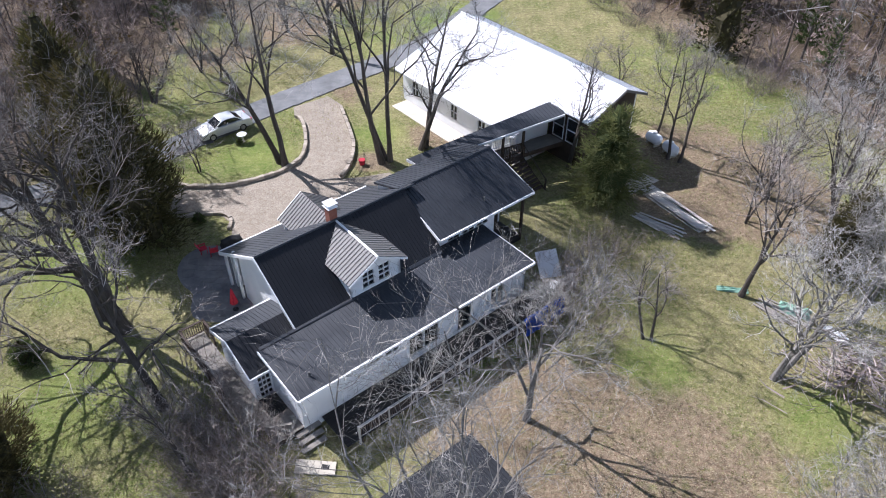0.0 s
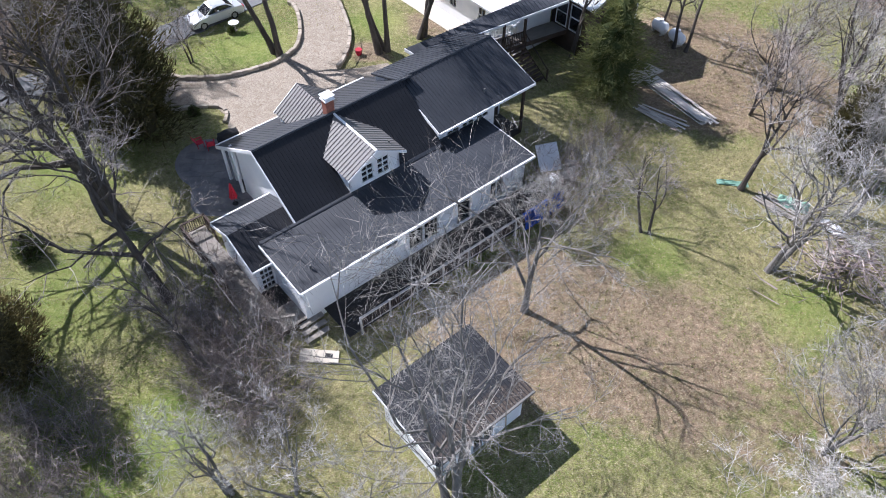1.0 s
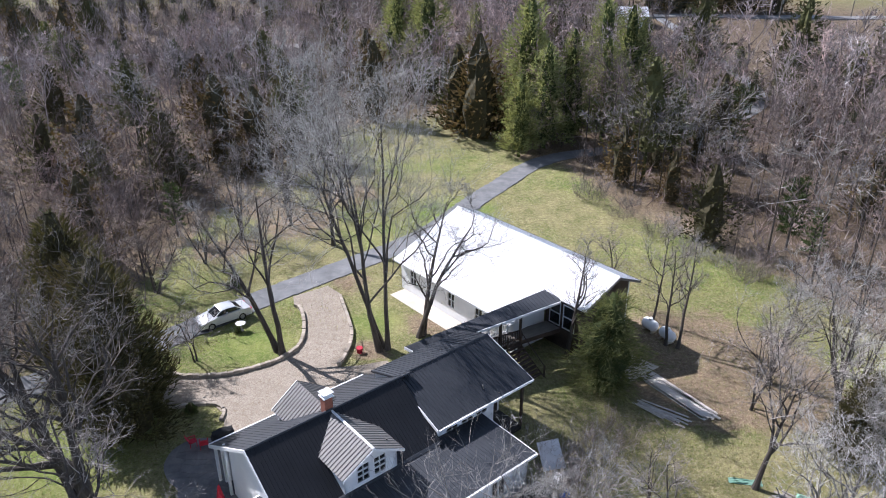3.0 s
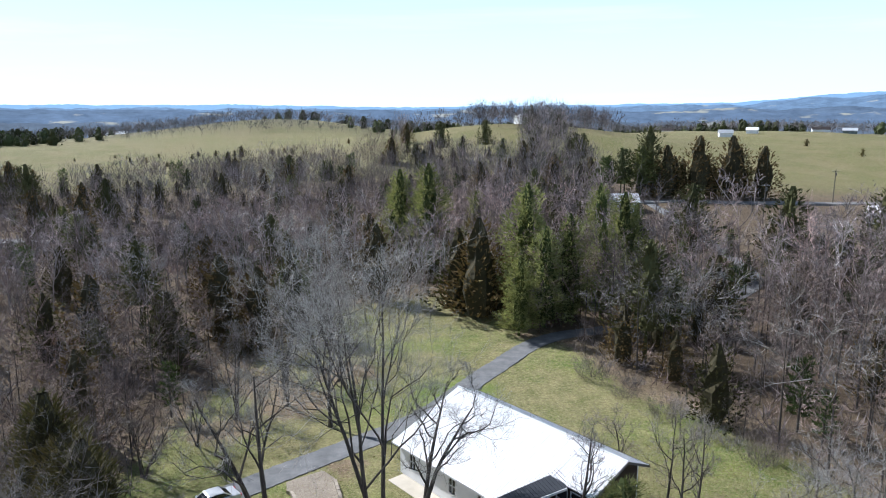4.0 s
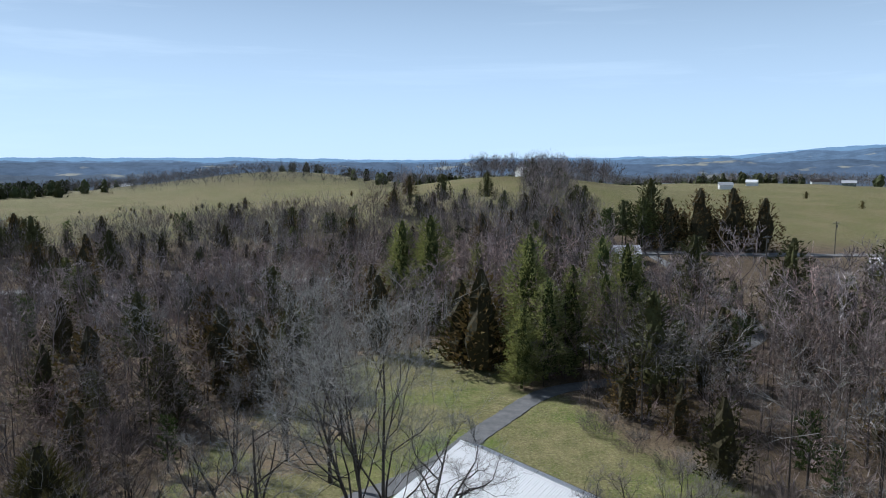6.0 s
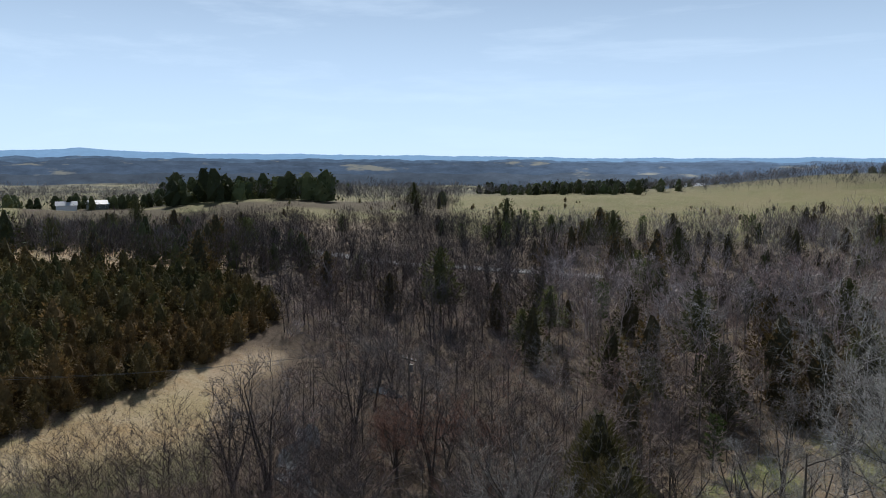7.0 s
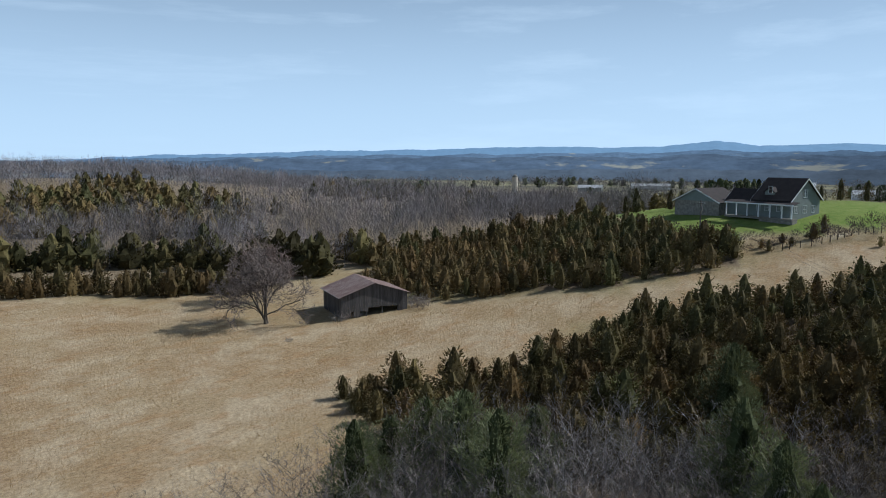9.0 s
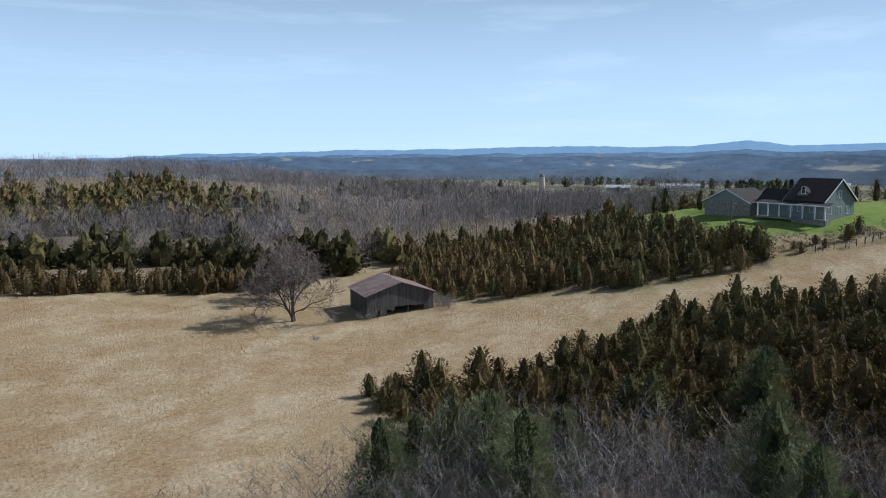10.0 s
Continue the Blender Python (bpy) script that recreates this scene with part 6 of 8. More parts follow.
for k, (x, y, rx, ry) in enumerate(((-63.0, 43.5, 5.5, 1.6), (-66.5, 48.0, 3.5, 1.2), (-57.5, 40.0, 3.2, 1.3), (-71.5, 64.0, 3.0, 1.3))):
    puddle(x, y, rx, ry, 2.4 + 0.3 * k, k + 3)
garden_wall(ISLAND, "low curved pale stone wall round the lawn island")
garden_wall(PATHWALL, "low curved pale stone wall beside the path")
garden_wall([(-21.7, 41.5), (-19.7, 41.1), (-17.9, 41.6), (-16.0, 41.7), (-15.2, 40.9), (-15.2, 39.6)], "dark low edging round a planting bed", 0.22, 0.25)

PATIO = spline([(-15.0, 38.0), (-16.5, 38.0), (-17.5, 37.0), (-17.6, 35.5), (-16.9, 34.2), (-16.0, 33.3), (-15.7, 31.8), (-15.0, 31.0), (-13.0, 30.9), (-11.6, 32.2), (-12.0, 34.6), (-13.2, 36.6)], 4, True)
patio = sheet("patio", PATIO, 0.03, 0.3, M_FLAG, "shaded grey flagstone patio beside the house", "patio")


def flagstones():
    g = random.Random(5)
    jit = {}

    def corner(i, j):
        if (i, j) not in jit:
            jit[i, j] = Vector((-18 + i * 0.72 + (j % 2) * 0.3 + g.uniform(-0.18, 0.18), 30.5 + j * 0.62 + g.uniform(-0.16, 0.16)))
        return jit[i, j]

    for i in range(10):
        for j in range(13):
            q = [corner(i, j), corner(i + 1, j), corner(i + 1, j + 1), corner(i, j + 1)]
            c = sum(q, Vector((0, 0))) / 4
            if inside(np.array([p.x for p in q]), np.array([p.y for p in q]), PATIO).all():
                part("flagstone", solid([(*(c + (p - c) * 0.95), 0.03) for p in q], (0, 0, 0.022)), M_FLAG, patio)


flagstones()


# ---------------------------------------------------------------- decks and rails
def railing(label, pts, z, h, material, gap=0.13, name="railing", infill=None):
    """Posts, rails and balusters along points of the house's plan."""
    r = tagged(empty(name, HM), label, "railing")
    for p, q in zip(pts, pts[1:]):
        p, q = Vector(p), Vector(q)
        d = q - p
        m = pose(p.x, p.y, z, 0, 0, math.degrees(math.atan2(d.y, d.x)))
        for zz, wd in ((h - 0.04, 0.07), (0.1, 0.03)):
            part("top_rail" if wd > 0.05 else "bottom_rail", place(boxes((0.051, d.length - 0.051, -wd, wd, zz, zz + 0.04)), m), material, r)
        n = int(d.length / gap)
        me = None
        for k in range(1, n):
            if me is None:
                ob = part("baluster", boxes((-0.018, 0.018, -0.018, 0.018, 0.14, h - 0.04)), infill or material, r)
                me = ob.data
            else:
                ob = new("baluster", me)
                ob.parent = r
            ob.matrix_basis = m @ pose(k * d.length / n, 0, 0)
        for s in range(int(d.length / 1.8) + 1):
            t = s / max(1, int(d.length / 1.8))
            part("post", place(boxes((-0.05, 0.05, -0.05, 0.05, -z, h + 0.06)), m @ pose(d.length * t, 0, 0) if s or p == Vector(pts[0]) else m @ pose(0, 0, 0)), material, r)
    return r


def board_deck(name, x0, x1, y0, y1, z, label, across=False, width=0.14, material=None):
    """A deck of single boards in the house's plan."""
    d = tagged(empty(name, HM), label, "deck")
    lo, hi = (x0, x1) if across else (y0, y1)
    n = int((hi - lo) / width)
    me = None
    for k in range(n):
        c = lo + (k + 0.5) * (hi - lo) / n
        if me is None:
            ob = part("board", boxes((-width * 0.47, width * 0.47, 0, y1 - y0, -0.03, 0)) if across else boxes((0, x1 - x0, -width * 0.47, width * 0.47, -0.03, 0)), material or M_DECK, d)
            me = ob.data
        else:
            ob = new("board", me)
            ob.parent = d
        ob.matrix_basis = pose(c, y0, z) if across else pose(x0, c, z)
    for s in (0.06, 0.5, 0.94):
        if across:
            y = y0 + (y1 - y0) * s
            part("joist", boxes((x0, x1, y - 0.03, y + 0.03, 0.0, z - 0.031)), M_BROWN, d)
        else:
            x = x0 + (x1 - x0) * s
            part("joist", boxes((x - 0.03, x + 0.03, y0, y1, 0.0, z - 0.031)), M_BROWN, d)
    return d


board_deck("front_deck", 1.3, 17.2, -2.1, 0.39, 0.5, "long board deck along the house front, coloured for the house's shade", material=M_DECKSHADE)
board_deck("side_deck", -2.25, -0.82, 2.0, 10.2, 0.5, "weathered board deck walk beside the annex", True)
board_deck("entry_deck", -0.8, 0.23, 2.0, 3.48, 0.5, "board deck before the paned door, coloured for the corner's shade", True, material=M_DECKSHADE)
board_deck("corner_deck", -1.5, 1.28, 0.42, 1.98, 0.5, "weathered board deck at the house corner", True)
railing("weathered railing along the deck with a pale top rail", [(2.1, -2.05), (17.1, -2.05)], 0.5, 0.95, M_RAIL, infill=M_BROWN)
railing("dark brown railing at the deck end", [(-0.7, 8.95), (-0.7, 10.1), (-2.15, 10.1), (-2.2, 4.6)], 0.5, 0.95, M_BROWN)
railing("weathered railing at the top of the steps", [(-1.45, 0.9), (-0.35, 0.35)], 0.5, 0.9, M_DECK)


def steps():
    s = tagged(empty("steps", HM), "weathered wooden steps down from the deck", "steps")
    for k in range(3):
        z = 0.37 - k * 0.125
        part("tread", boxes((-0.35 - 0.1 * k, 1.1 - 0.1 * k, 0.08 - 0.42 * k, 0.4 - 0.42 * k, z - 0.05, z)), M_DECK, s)
        part("riser", boxes((-0.3 - 0.1 * k, 1.05 - 0.1 * k, 0.34 - 0.42 * k, 0.37 - 0.42 * k, 0.0, z - 0.051)), M_BROWN, s)


steps()
pad = part("landing_pad", solid([tuple((HM @ Vector((a, b, 0.09)))[:]) for a, b in ((-0.98, -0.75), (0.5, -2.2), (0.0, -2.8), (-1.5, -1.35))], (0, 0, -0.25)), M_CONC)
tagged(pad, "small pale concrete pad below the steps", "concrete pad")
mat_ob = part("door_mat", place(boxes((-0.2, 0.2, -0.14, 0.14, 0, 0.02)), HM @ pose(-0.1, -2.1, 0.091, 0, 0, -45)), M_TYRE)
tagged(mat_ob, "small dark mat lying on the concrete pad", "mat")


# ---------------------------------------------------------------- car
def car():
    c = tagged(empty("car"), "silver four-door saloon parked on the gravel drive", "car")
    # side outline, front at +x
    low = [(-2.3, 0.28), (-2.32, 0.72), (-2.2, 0.95), (-1.5, 1.0), (-0.95, 1.02), (0.72, 0.98), (1.35, 0.92), (2.05, 0.78), (2.3, 0.6), (2.32, 0.3)]
    cab = [(-1.62, 0.98), (-0.85, 1.40), (-0.2, 1.46), (0.25, 1.42), (1.05, 0.96)]

    def hull(outline, halves, name, material, label=""):
        bm = bmesh.new()
        rows = []
        for k, (y, grow_) in enumerate(halves):
            cx = sum(p[0] for p in outline) / len(outline)
            rows.append([bm.verts.new((cx + (x - cx) * (1 - grow_), y, z - grow_ * 0.35 * (z > 0.6))) for x, z in outline])
        for u, w in zip(rows, rows[1:]):
            for i in range(len(u)):
                j = (i + 1) % len(u)
                bm.faces.new((u[i], u[j], w[j], w[i]))
        bm.faces.new(rows[0])
        bm.faces.new(rows[-1][::-1])
        bmesh.ops.bevel(bm, geom=bm.edges[:], offset=0.025, segments=1, affect="EDGES")
        return part(name, bm, material, c, label)

    hull(low, [(-0.88, 0.05), (-0.82, 0.0), (0.82, 0.0), (0.88, 0.05)], "body", M_CAR)
    hull(cab, [(-0.72, 0.10), (-0.66, 0.02), (0.66, 0.02), (0.72, 0.10)], "cabin_glass", M_GLASS, "dark tinted windows")
    hull([(-1.0, 1.37), (-0.85, 1.425), (-0.2, 1.485), (0.28, 1.45), (0.42, 1.38), (0.25, 1.36), (-0.85, 1.35)], [(-0.70, 0.1), (-0.6, 0.0), (0.6, 0.0), (0.70, 0.1)], "roof_panel", M_CAR)
    for y in (-0.7, 0.7):
        part("pillar", solid([(-1.62, y, 0.98), (-1.42, y, 0.98), (-0.8, y * 0.9, 1.44), (-0.95, y * 0.9, 1.42)], (0, 0.03, 0)), M_CAR, c)
        part("pillar", solid([(-0.18, y * 1.02, 0.98), (-0.08, y * 1.02, 0.98), (-0.12, y * 0.92, 1.46), (-0.22, y * 0.92, 1.46)], (0, 0.03, 0)), M_CAR, c)
        part("pillar", solid([(0.95, y, 0.97), (1.08, y, 0.95), (0.3, y * 0.9, 1.45), (0.2, y * 0.9, 1.46)], (0, 0.03, 0)), M_CAR, c)
        part("mirror", boxes((0.75, 0.9, y * 1.25 - 0.08, y * 1.25 + 0.08, 0.95, 1.07)), M_CAR, c)
        part("headlight", boxes((2.12, 2.31, y * 0.9 - 0.18, y * 0.9 + 0.18, 0.6, 0.72)), M_STEEL, c, "clear headlight")
        part("tail_light", boxes((-2.335, -2.2, y * 0.95 - 0.16, y * 0.95 + 0.16, 0.68, 0.86)), M_RED, c, "red tail light")
        for x in (-1.38, 1.36):
            tyre = part("tyre", tube_bm([(x, y * 1.12 - 0.1, 0.32), (x, y * 1.12 + 0.1, 0.32)], 0.32, 18), M_TYRE, c)
            part("rim", tube_bm([(x, y * 1.12 - 0.11, 0.32), (x, y * 1.12 + 0.11, 0.32)], 0.2, 10), M_STEEL, tyre)
    c.matrix_basis = pose(-18.6, 53.3, 0.055, 0, 0, 180 + 39)


car()
bath = tagged(empty("bird_bath"), "white stone bird bath on the lawn island", "bird bath")
part("pedestal", tube_bm([(0, 0, 0), (0, 0, 0.08), (0, 0, 0.5), (0, 0, 0.6)], [0.2, 0.1, 0.08, 0.16], 12), M_CONC, bath)
part("basin", tube_bm([(0, 0, 0.6), (0, 0, 0.72), (0, 0, 0.73), (0, 0, 0.66)], [0.2, 0.42, 0.38, 0.1], 18), M_WHITE, bath)
bath.matrix_basis = pose(-16.7, 51.8, 0.0)


# ---------------------------------------------------------------- patio and yard things
def umbrella():
    u = tagged(empty("patio_umbrella"), "closed red patio umbrella on a base", "umbrella")
    part("pole", tube_bm([(0, 0, 0.08), (0, 0, 2.5)], 0.025, 8), M_BROWN, u)
    part("base", tube_bm([(0, 0, 0.0), (0, 0, 0.06), (0, 0, 0.1)], [0.26, 0.25, 0.05], 14), M_TYRE, u)
    bm = bmesh.new()
    rings = []
    for z, r in ((0.75, 0.30), (1.0, 0.27), (1.6, 0.18), (2.2, 0.09), (2.48, 0.02)):
        rings.append([bm.verts.new((math.cos(a) * r * (1.25 if k % 2 else 0.72), math.sin(a) * r * (1.25 if k % 2 else 0.72), z)) for k, a in enumerate([i * math.pi / 8 for i in range(16)])])
    for p, q in zip(rings, rings[1:]):
        for k in range(16):
            bm.faces.new((p[k], p[(k + 1) % 16], q[(k + 1) % 16], q[k]))
    bm.faces.new(rings[0])
    bm.faces.new(rings[-1])
    part("canopy", bm, M_RED, u, "folded red fabric canopy")
    u.matrix_basis = pose(-12.9, 31.9, 0.052) @ Matrix.Scale(0.72, 4)


def lounge_chair(x, y, turn, material, label):
    c = tagged(empty("patio_chair"), label, "chair")
    part("seat", solid([(-0.28, -0.25, 0.42), (0.28, -0.25, 0.42), (0.28, 0.25, 0.36), (-0.28, 0.25, 0.36)], (0, 0, 0.05)), material, c)
    part("backrest", solid([(-0.28, 0.22, 0.38), (0.28, 0.22, 0.38), (0.24, 0.5, 1.0), (-0.24, 0.5, 1.0)], (0, 0.04, 0.015)), material, c)
    for sx in (-0.3, 0.3):
        part("armrest", boxes((sx - 0.05, sx + 0.05, -0.28, 0.32, 0.6, 0.63)), material, c)
        for sy in (-0.24, 0.26):
            part("leg", boxes((sx - 0.025, sx + 0.025, sy - 0.025, sy + 0.025, 0, 0.6)), material, c)
    c.matrix_basis = pose(x, y, 0.052, 0, 0, turn) @ Matrix.Scale(0.85, 4)


def covered_grill():
    bm = boxes((-0.75, 0.75, -0.32, 0.32, 0.0, 1.0))
    bmesh.ops.subdivide_edges(bm, edges=bm.edges[:], cuts=4, use_grid_fill=True)
    g = random.Random(3)
    for v in bm.verts:
        k = 0.9 if v.co.z > 0.8 else 1.0
        v.co = Vector((v.co.x * k + g.uniform(-0.03, 0.03), v.co.y * k + g.uniform(-0.03, 0.03), v.co.z + (0.12 if v.co.z > 0.9 and abs(v.co.x) < 0.4 else 0) * 1.0))
    for f in bm.faces:
        f.smooth = True
    ob = part("grill_cover", bm, M_TYRE)
    ob.matrix_basis = pose(-14.3, 37.6, 0.052, 0, 0, 30)
    tagged(ob, "dark fabric cover over a patio grill", "grill")


def propane_tank(x, y, turn, r, length, label):
    t = tagged(empty("gas_tank"), label, "gas tank")
    n, pts, rad = 12, [], []
    for k in range(n + 1):
        u = k / n
        pts.append((-length / 2 + length * u, 0, r + 0.15))
        e = max(0.0, abs(u - 0.5) * 2 - 0.62) / 0.38
        rad.append(r * math.sqrt(max(0.02, 1 - e * e)))
    body = tube_bm(pts, rad, 16)
    for f in body.faces:
        f.smooth = True
    part("shell", body, M_WHITE, t)
    part("valve_dome", tube_bm([(0, 0, 2 * r + 0.1), (0, 0, 2 * r + 0.28), (0, 0, 2 * r + 0.32)], [0.18, 0.17, 0.08], 12), M_WHITE, t)
    for s in (-0.3, 0.3):
        part("foot", boxes((s * length - 0.06, s * length + 0.06, -r * 0.7, r * 0.7, 0, 0.28)), M_CONC, t)
    t.matrix_basis = pose(x, y, 0, 0, 0, turn)


def plank_pile(name, x0, y0, x1, y1, n, material, label, seed, size=(0.14, 0.05), fan=7):
    p = tagged(empty(name), label, "lumber")
    g = random.Random(seed)
    d = Vector((x1 - x0, y1 - y0))
    base = math.degrees(math.atan2(d.y, d.x))
    for k in range(n):
        length = d.length * g.uniform(0.55 if fan > 3 else 0.88, 1.0)
        layer = k // 6
        m = pose(x0 + d.x * g.uniform(0, 0.2), y0 + d.y * g.uniform(0, 0.2), 0.03 + layer * 0.055, 0, 0, base + g.uniform(-fan, fan)) @ pose(0, (k % 6 - 2.5) * size[0] * (1.5 if fan > 3 else 1.08), 0)
        part("plank", place(boxes((0, length, -size[0] / 2, size[0] / 2, 0, size[1])), m), material, p)


def crumpled(name, x, y, sx, sy, h, turn, material, label, category, seed):
    """A folded sheet or tarp lying in creases."""
    bm = bmesh.new()
    n, g = 9, np.random.default_rng(seed)
    z = g.uniform(0.02, h, (n, n))
    z[0], z[-1], z[:, 0], z[:, -1] = 0.02, 0.02, 0.02, 0.02
    top = [[bm.verts.new(((i / (n - 1) - 0.5) * sx + g.uniform(-.04, .04), (j / (n - 1) - 0.5) * sy + g.uniform(-.04, .04), z[i, j])) for j in range(n)] for i in range(n)]
    for i in range(n - 1):
        for j in range(n - 1):
            bm.faces.new((top[i][j], top[i + 1][j], top[i + 1][j + 1], top[i][j + 1]))
    ret = bmesh.ops.extrude_face_region(bm, geom=bm.faces[:])
    bmesh.ops.translate(bm, vec=(0, 0, -0.02), verts=[v for v in ret["geom"] if isinstance(v, bmesh.types.BMVert)])
    ob = part(name, bm, material)
    ob.matrix_basis = pose(x, y, gz(x, y) + 0.02, 0, 0, turn)
    return tagged(ob, label, category)


umbrella()
lounge_chair(-16.3, 37.4, 120, M_RED, "red slatted chair on the shaded patio")
lounge_chair(-15.5, 37.2, 200, M_RED, "red slatted chair on the shaded patio")
covered_grill()
propane_tank(17.7, 51.6, 120, 0.46, 1.5, "white gas tank standing on bare ground")
propane_tank(18.7, 50.0, 110, 0.46, 1.6, "white gas tank beside slender trees")
plank_pile("lumber_stack", 15.4, 45.4, 18.7, 40.3, 18, M_BOARD, "pale long boards stacked on bare ground", 1, (0.19, 0.05), 2.0)
plank_pile("lumber_stack", 14.0, 42.0, 16.8, 39.4, 14, M_BOARD, "loose weathered boards in a heap", 2, (0.1, 0.05))
plank_pile("lumber_stack", 20.2, 33.0, 22.4, 30.6, 9, M_DECK, "scattered boards beside the junk heap", 4)
crumpled("roofing_sheet", 18.9, 33.8, 2.0, 0.5, 0.14, -10, M_MINT, "pale green roofing sheet lying on the lawn", "sheet metal", 7)
crumpled("roofing_sheet", 22.2, 31.9, 1.9, 1.1, 0.4, -30, M_MINT, "crumpled green sheet in the junk heap", "sheet metal", 8)
crumpled("tarp", 23.9, 29.8, 1.6, 0.7, 0.35, -50, M_WHITE, "crumpled white tarp in the junk heap", "tarp", 9)


def white_panel():
    p = part("white_panel", solid([(-0.75, 0, 0), (0.75, 0, 0), (0.68, 1.5, 1.15), (-0.8, 1.45, 1.1)], (0, 0.03, -0.03)), M_WHITE)
    p.matrix_basis = pose(7.3, 35.0, 0.0, 0, 0, 12)
    tagged(p, "white sheet leaning on a heap beside the house", "panel")


def storage_bin(x, y, turn, w, d, h, material, label):
    b = tagged(empty("storage_bin"), label, "storage bin")
    body = boxes((-w / 2, w / 2, -d / 2, d / 2, 0, h))
    bmesh.ops.bevel(body, geom=body.edges[:], offset=0.04, segments=2, affect="EDGES")
    part("body", body, material, b)
    top = boxes((-w / 2 - 0.03, w / 2 + 0.03, -d / 2 - 0.03, d / 2 + 0.03, h, h + 0.07))
    bmesh.ops.bevel(top, geom=top.edges[:], offset=0.025, segments=1, affect="EDGES")
    part("lid", top, material, b)
    b.matrix_basis = pose(x, y, gz(x, y), 0, 0, turn)


def draped_tarp(a0, a1, b, seed):
    """A tarp hung over the deck railing, wrinkled along its length."""
    g = np.random.default_rng(seed)
    prof = [(-0.34, 0.35), (-0.2, 0.8), (-0.12, 1.3), (-0.07, 1.5), (0.07, 1.5), (0.14, 1.25), (0.3, 0.75)]
    n = 26
    bm = bmesh.new()
    rows = []
    for k in range(n):
        a = a0 + (a1 - a0) * k / (n - 1)
        sag = g.uniform(-0.08, 0.08, len(prof))
        rows.append([bm.verts.new((a + g.uniform(-0.04, 0.04), b + u * (1.0 + 0.5 * sag[i] * 6), z + (sag[i] if i not in (3, 4) else 0.3 * abs(sag[i])))) for i, (u, z) in enumerate(prof)])
    for p, q in zip(rows, rows[1:]):
        for i in range(len(prof) - 1):
            bm.faces.new((p[i], q[i], q[i + 1], p[i + 1]))
    bmesh.ops.solidify(bm, geom=bm.faces[:], thickness=0.012)
    ob = part("tarp", bm, M_BLUE)
    ob.matrix_basis = HM.copy()
    tagged(ob, "long blue tarp draped over the deck railing", "tarp")


white_panel()
storage_bin(8.1, 34.0, 20, 1.0, 0.6, 0.55, M_ROOFL, "grey storage bin among brush beside the house")
storage_bin(7.2, 33.7, 55, 0.8, 0.55, 0.5, M_WHITE, "pale storage bin among brush beside the house")
storage_bin(8.5, 35.1, -10, 0.7, 0.5, 0.6, M_ROOFL, "grey storage bin among brush beside the house")
draped_tarp(13.9, 17.3, -2.05, 12)
planter = part("planter", tube_bm([(-6.4, 48.4, 0.0), (-6.4, 48.4, 0.45)], [0.2, 0.28], 12), M_RED)
tagged(planter, "small red flower pot beside the trees", "flower pot")


def wire_fence(line, label):
    """Weathered posts with three wires between them."""
    f = tagged(empty("fence"), label, "fence")
    tops = []
    for k, (x, y) in enumerate(line):
        z = gz(x, y)
        lean = 0.05 * math.sin(k * 2.7)
        part("post", tube_bm([(x, y, z - 0.3), (x + lean, y, z + 1.35)], [0.09, 0.075], 7), M_BROWN, f)
        tops.append((x + lean * 0.8, y, z))
    for h in (0.45, 0.8, 1.15):
        for p, q in zip(tops, tops[1:]):
            part("wire", tube_bm([(p[0], p[1], p[2] + h), (q[0], q[1], q[2] + h)], 0.008, 4), M_STEEL, f)


wire_fence(spline([(-150.3, -37.7), (-156.3, -32.0), (-163.4, -28.1), (-168.0, -23.6), (-173.5, -17.0), (-177.4, -13.3), (-188.3, -7.2)], 4), "post and wire fence along the lawn's edge")


# ---------------------------------------------------------------- shrubs and brush
def bramble(seed, w, h, n, tr=0.012):
    g = np.random.default_rng(seed)
    wd = Wood()
    a, r = g.uniform(0, 6.28, n), np.sqrt(g.uniform(0, 1, n)) * w
    p = np.stack([np.cos(a) * r, np.sin(a) * r, np.full(n, -0.1)], -1)
    up = unit(np.stack([np.cos(a) * 0.5, np.sin(a) * 0.5, np.full(n, 1.3)], -1) + g.normal(0, 0.35, (n, 3)))
    tall = h * g.uniform(0.5, 1.1, n)[:, None]
    wd.slips(p, up * tall, np.full(n, tr * 1.5), seed + 1, 0.1)
    m = 16
    u = g.uniform(0.25, 0.95, (n, m))
    q = (p[:, None] + (up * tall)[:, None] * u[..., None]).reshape(-1, 3)
    e = unit(np.repeat(up, m, 0) * 0.5 + g.normal(0, 0.65, (n * m, 3)) + [0, 0, 0.1]) * h * 0.3 * g.uniform(0.4, 1.2, (n * m, 1))
    wd.slips(q, e, np.full(n * m, tr), seed + 2)
    return wd.arrays()


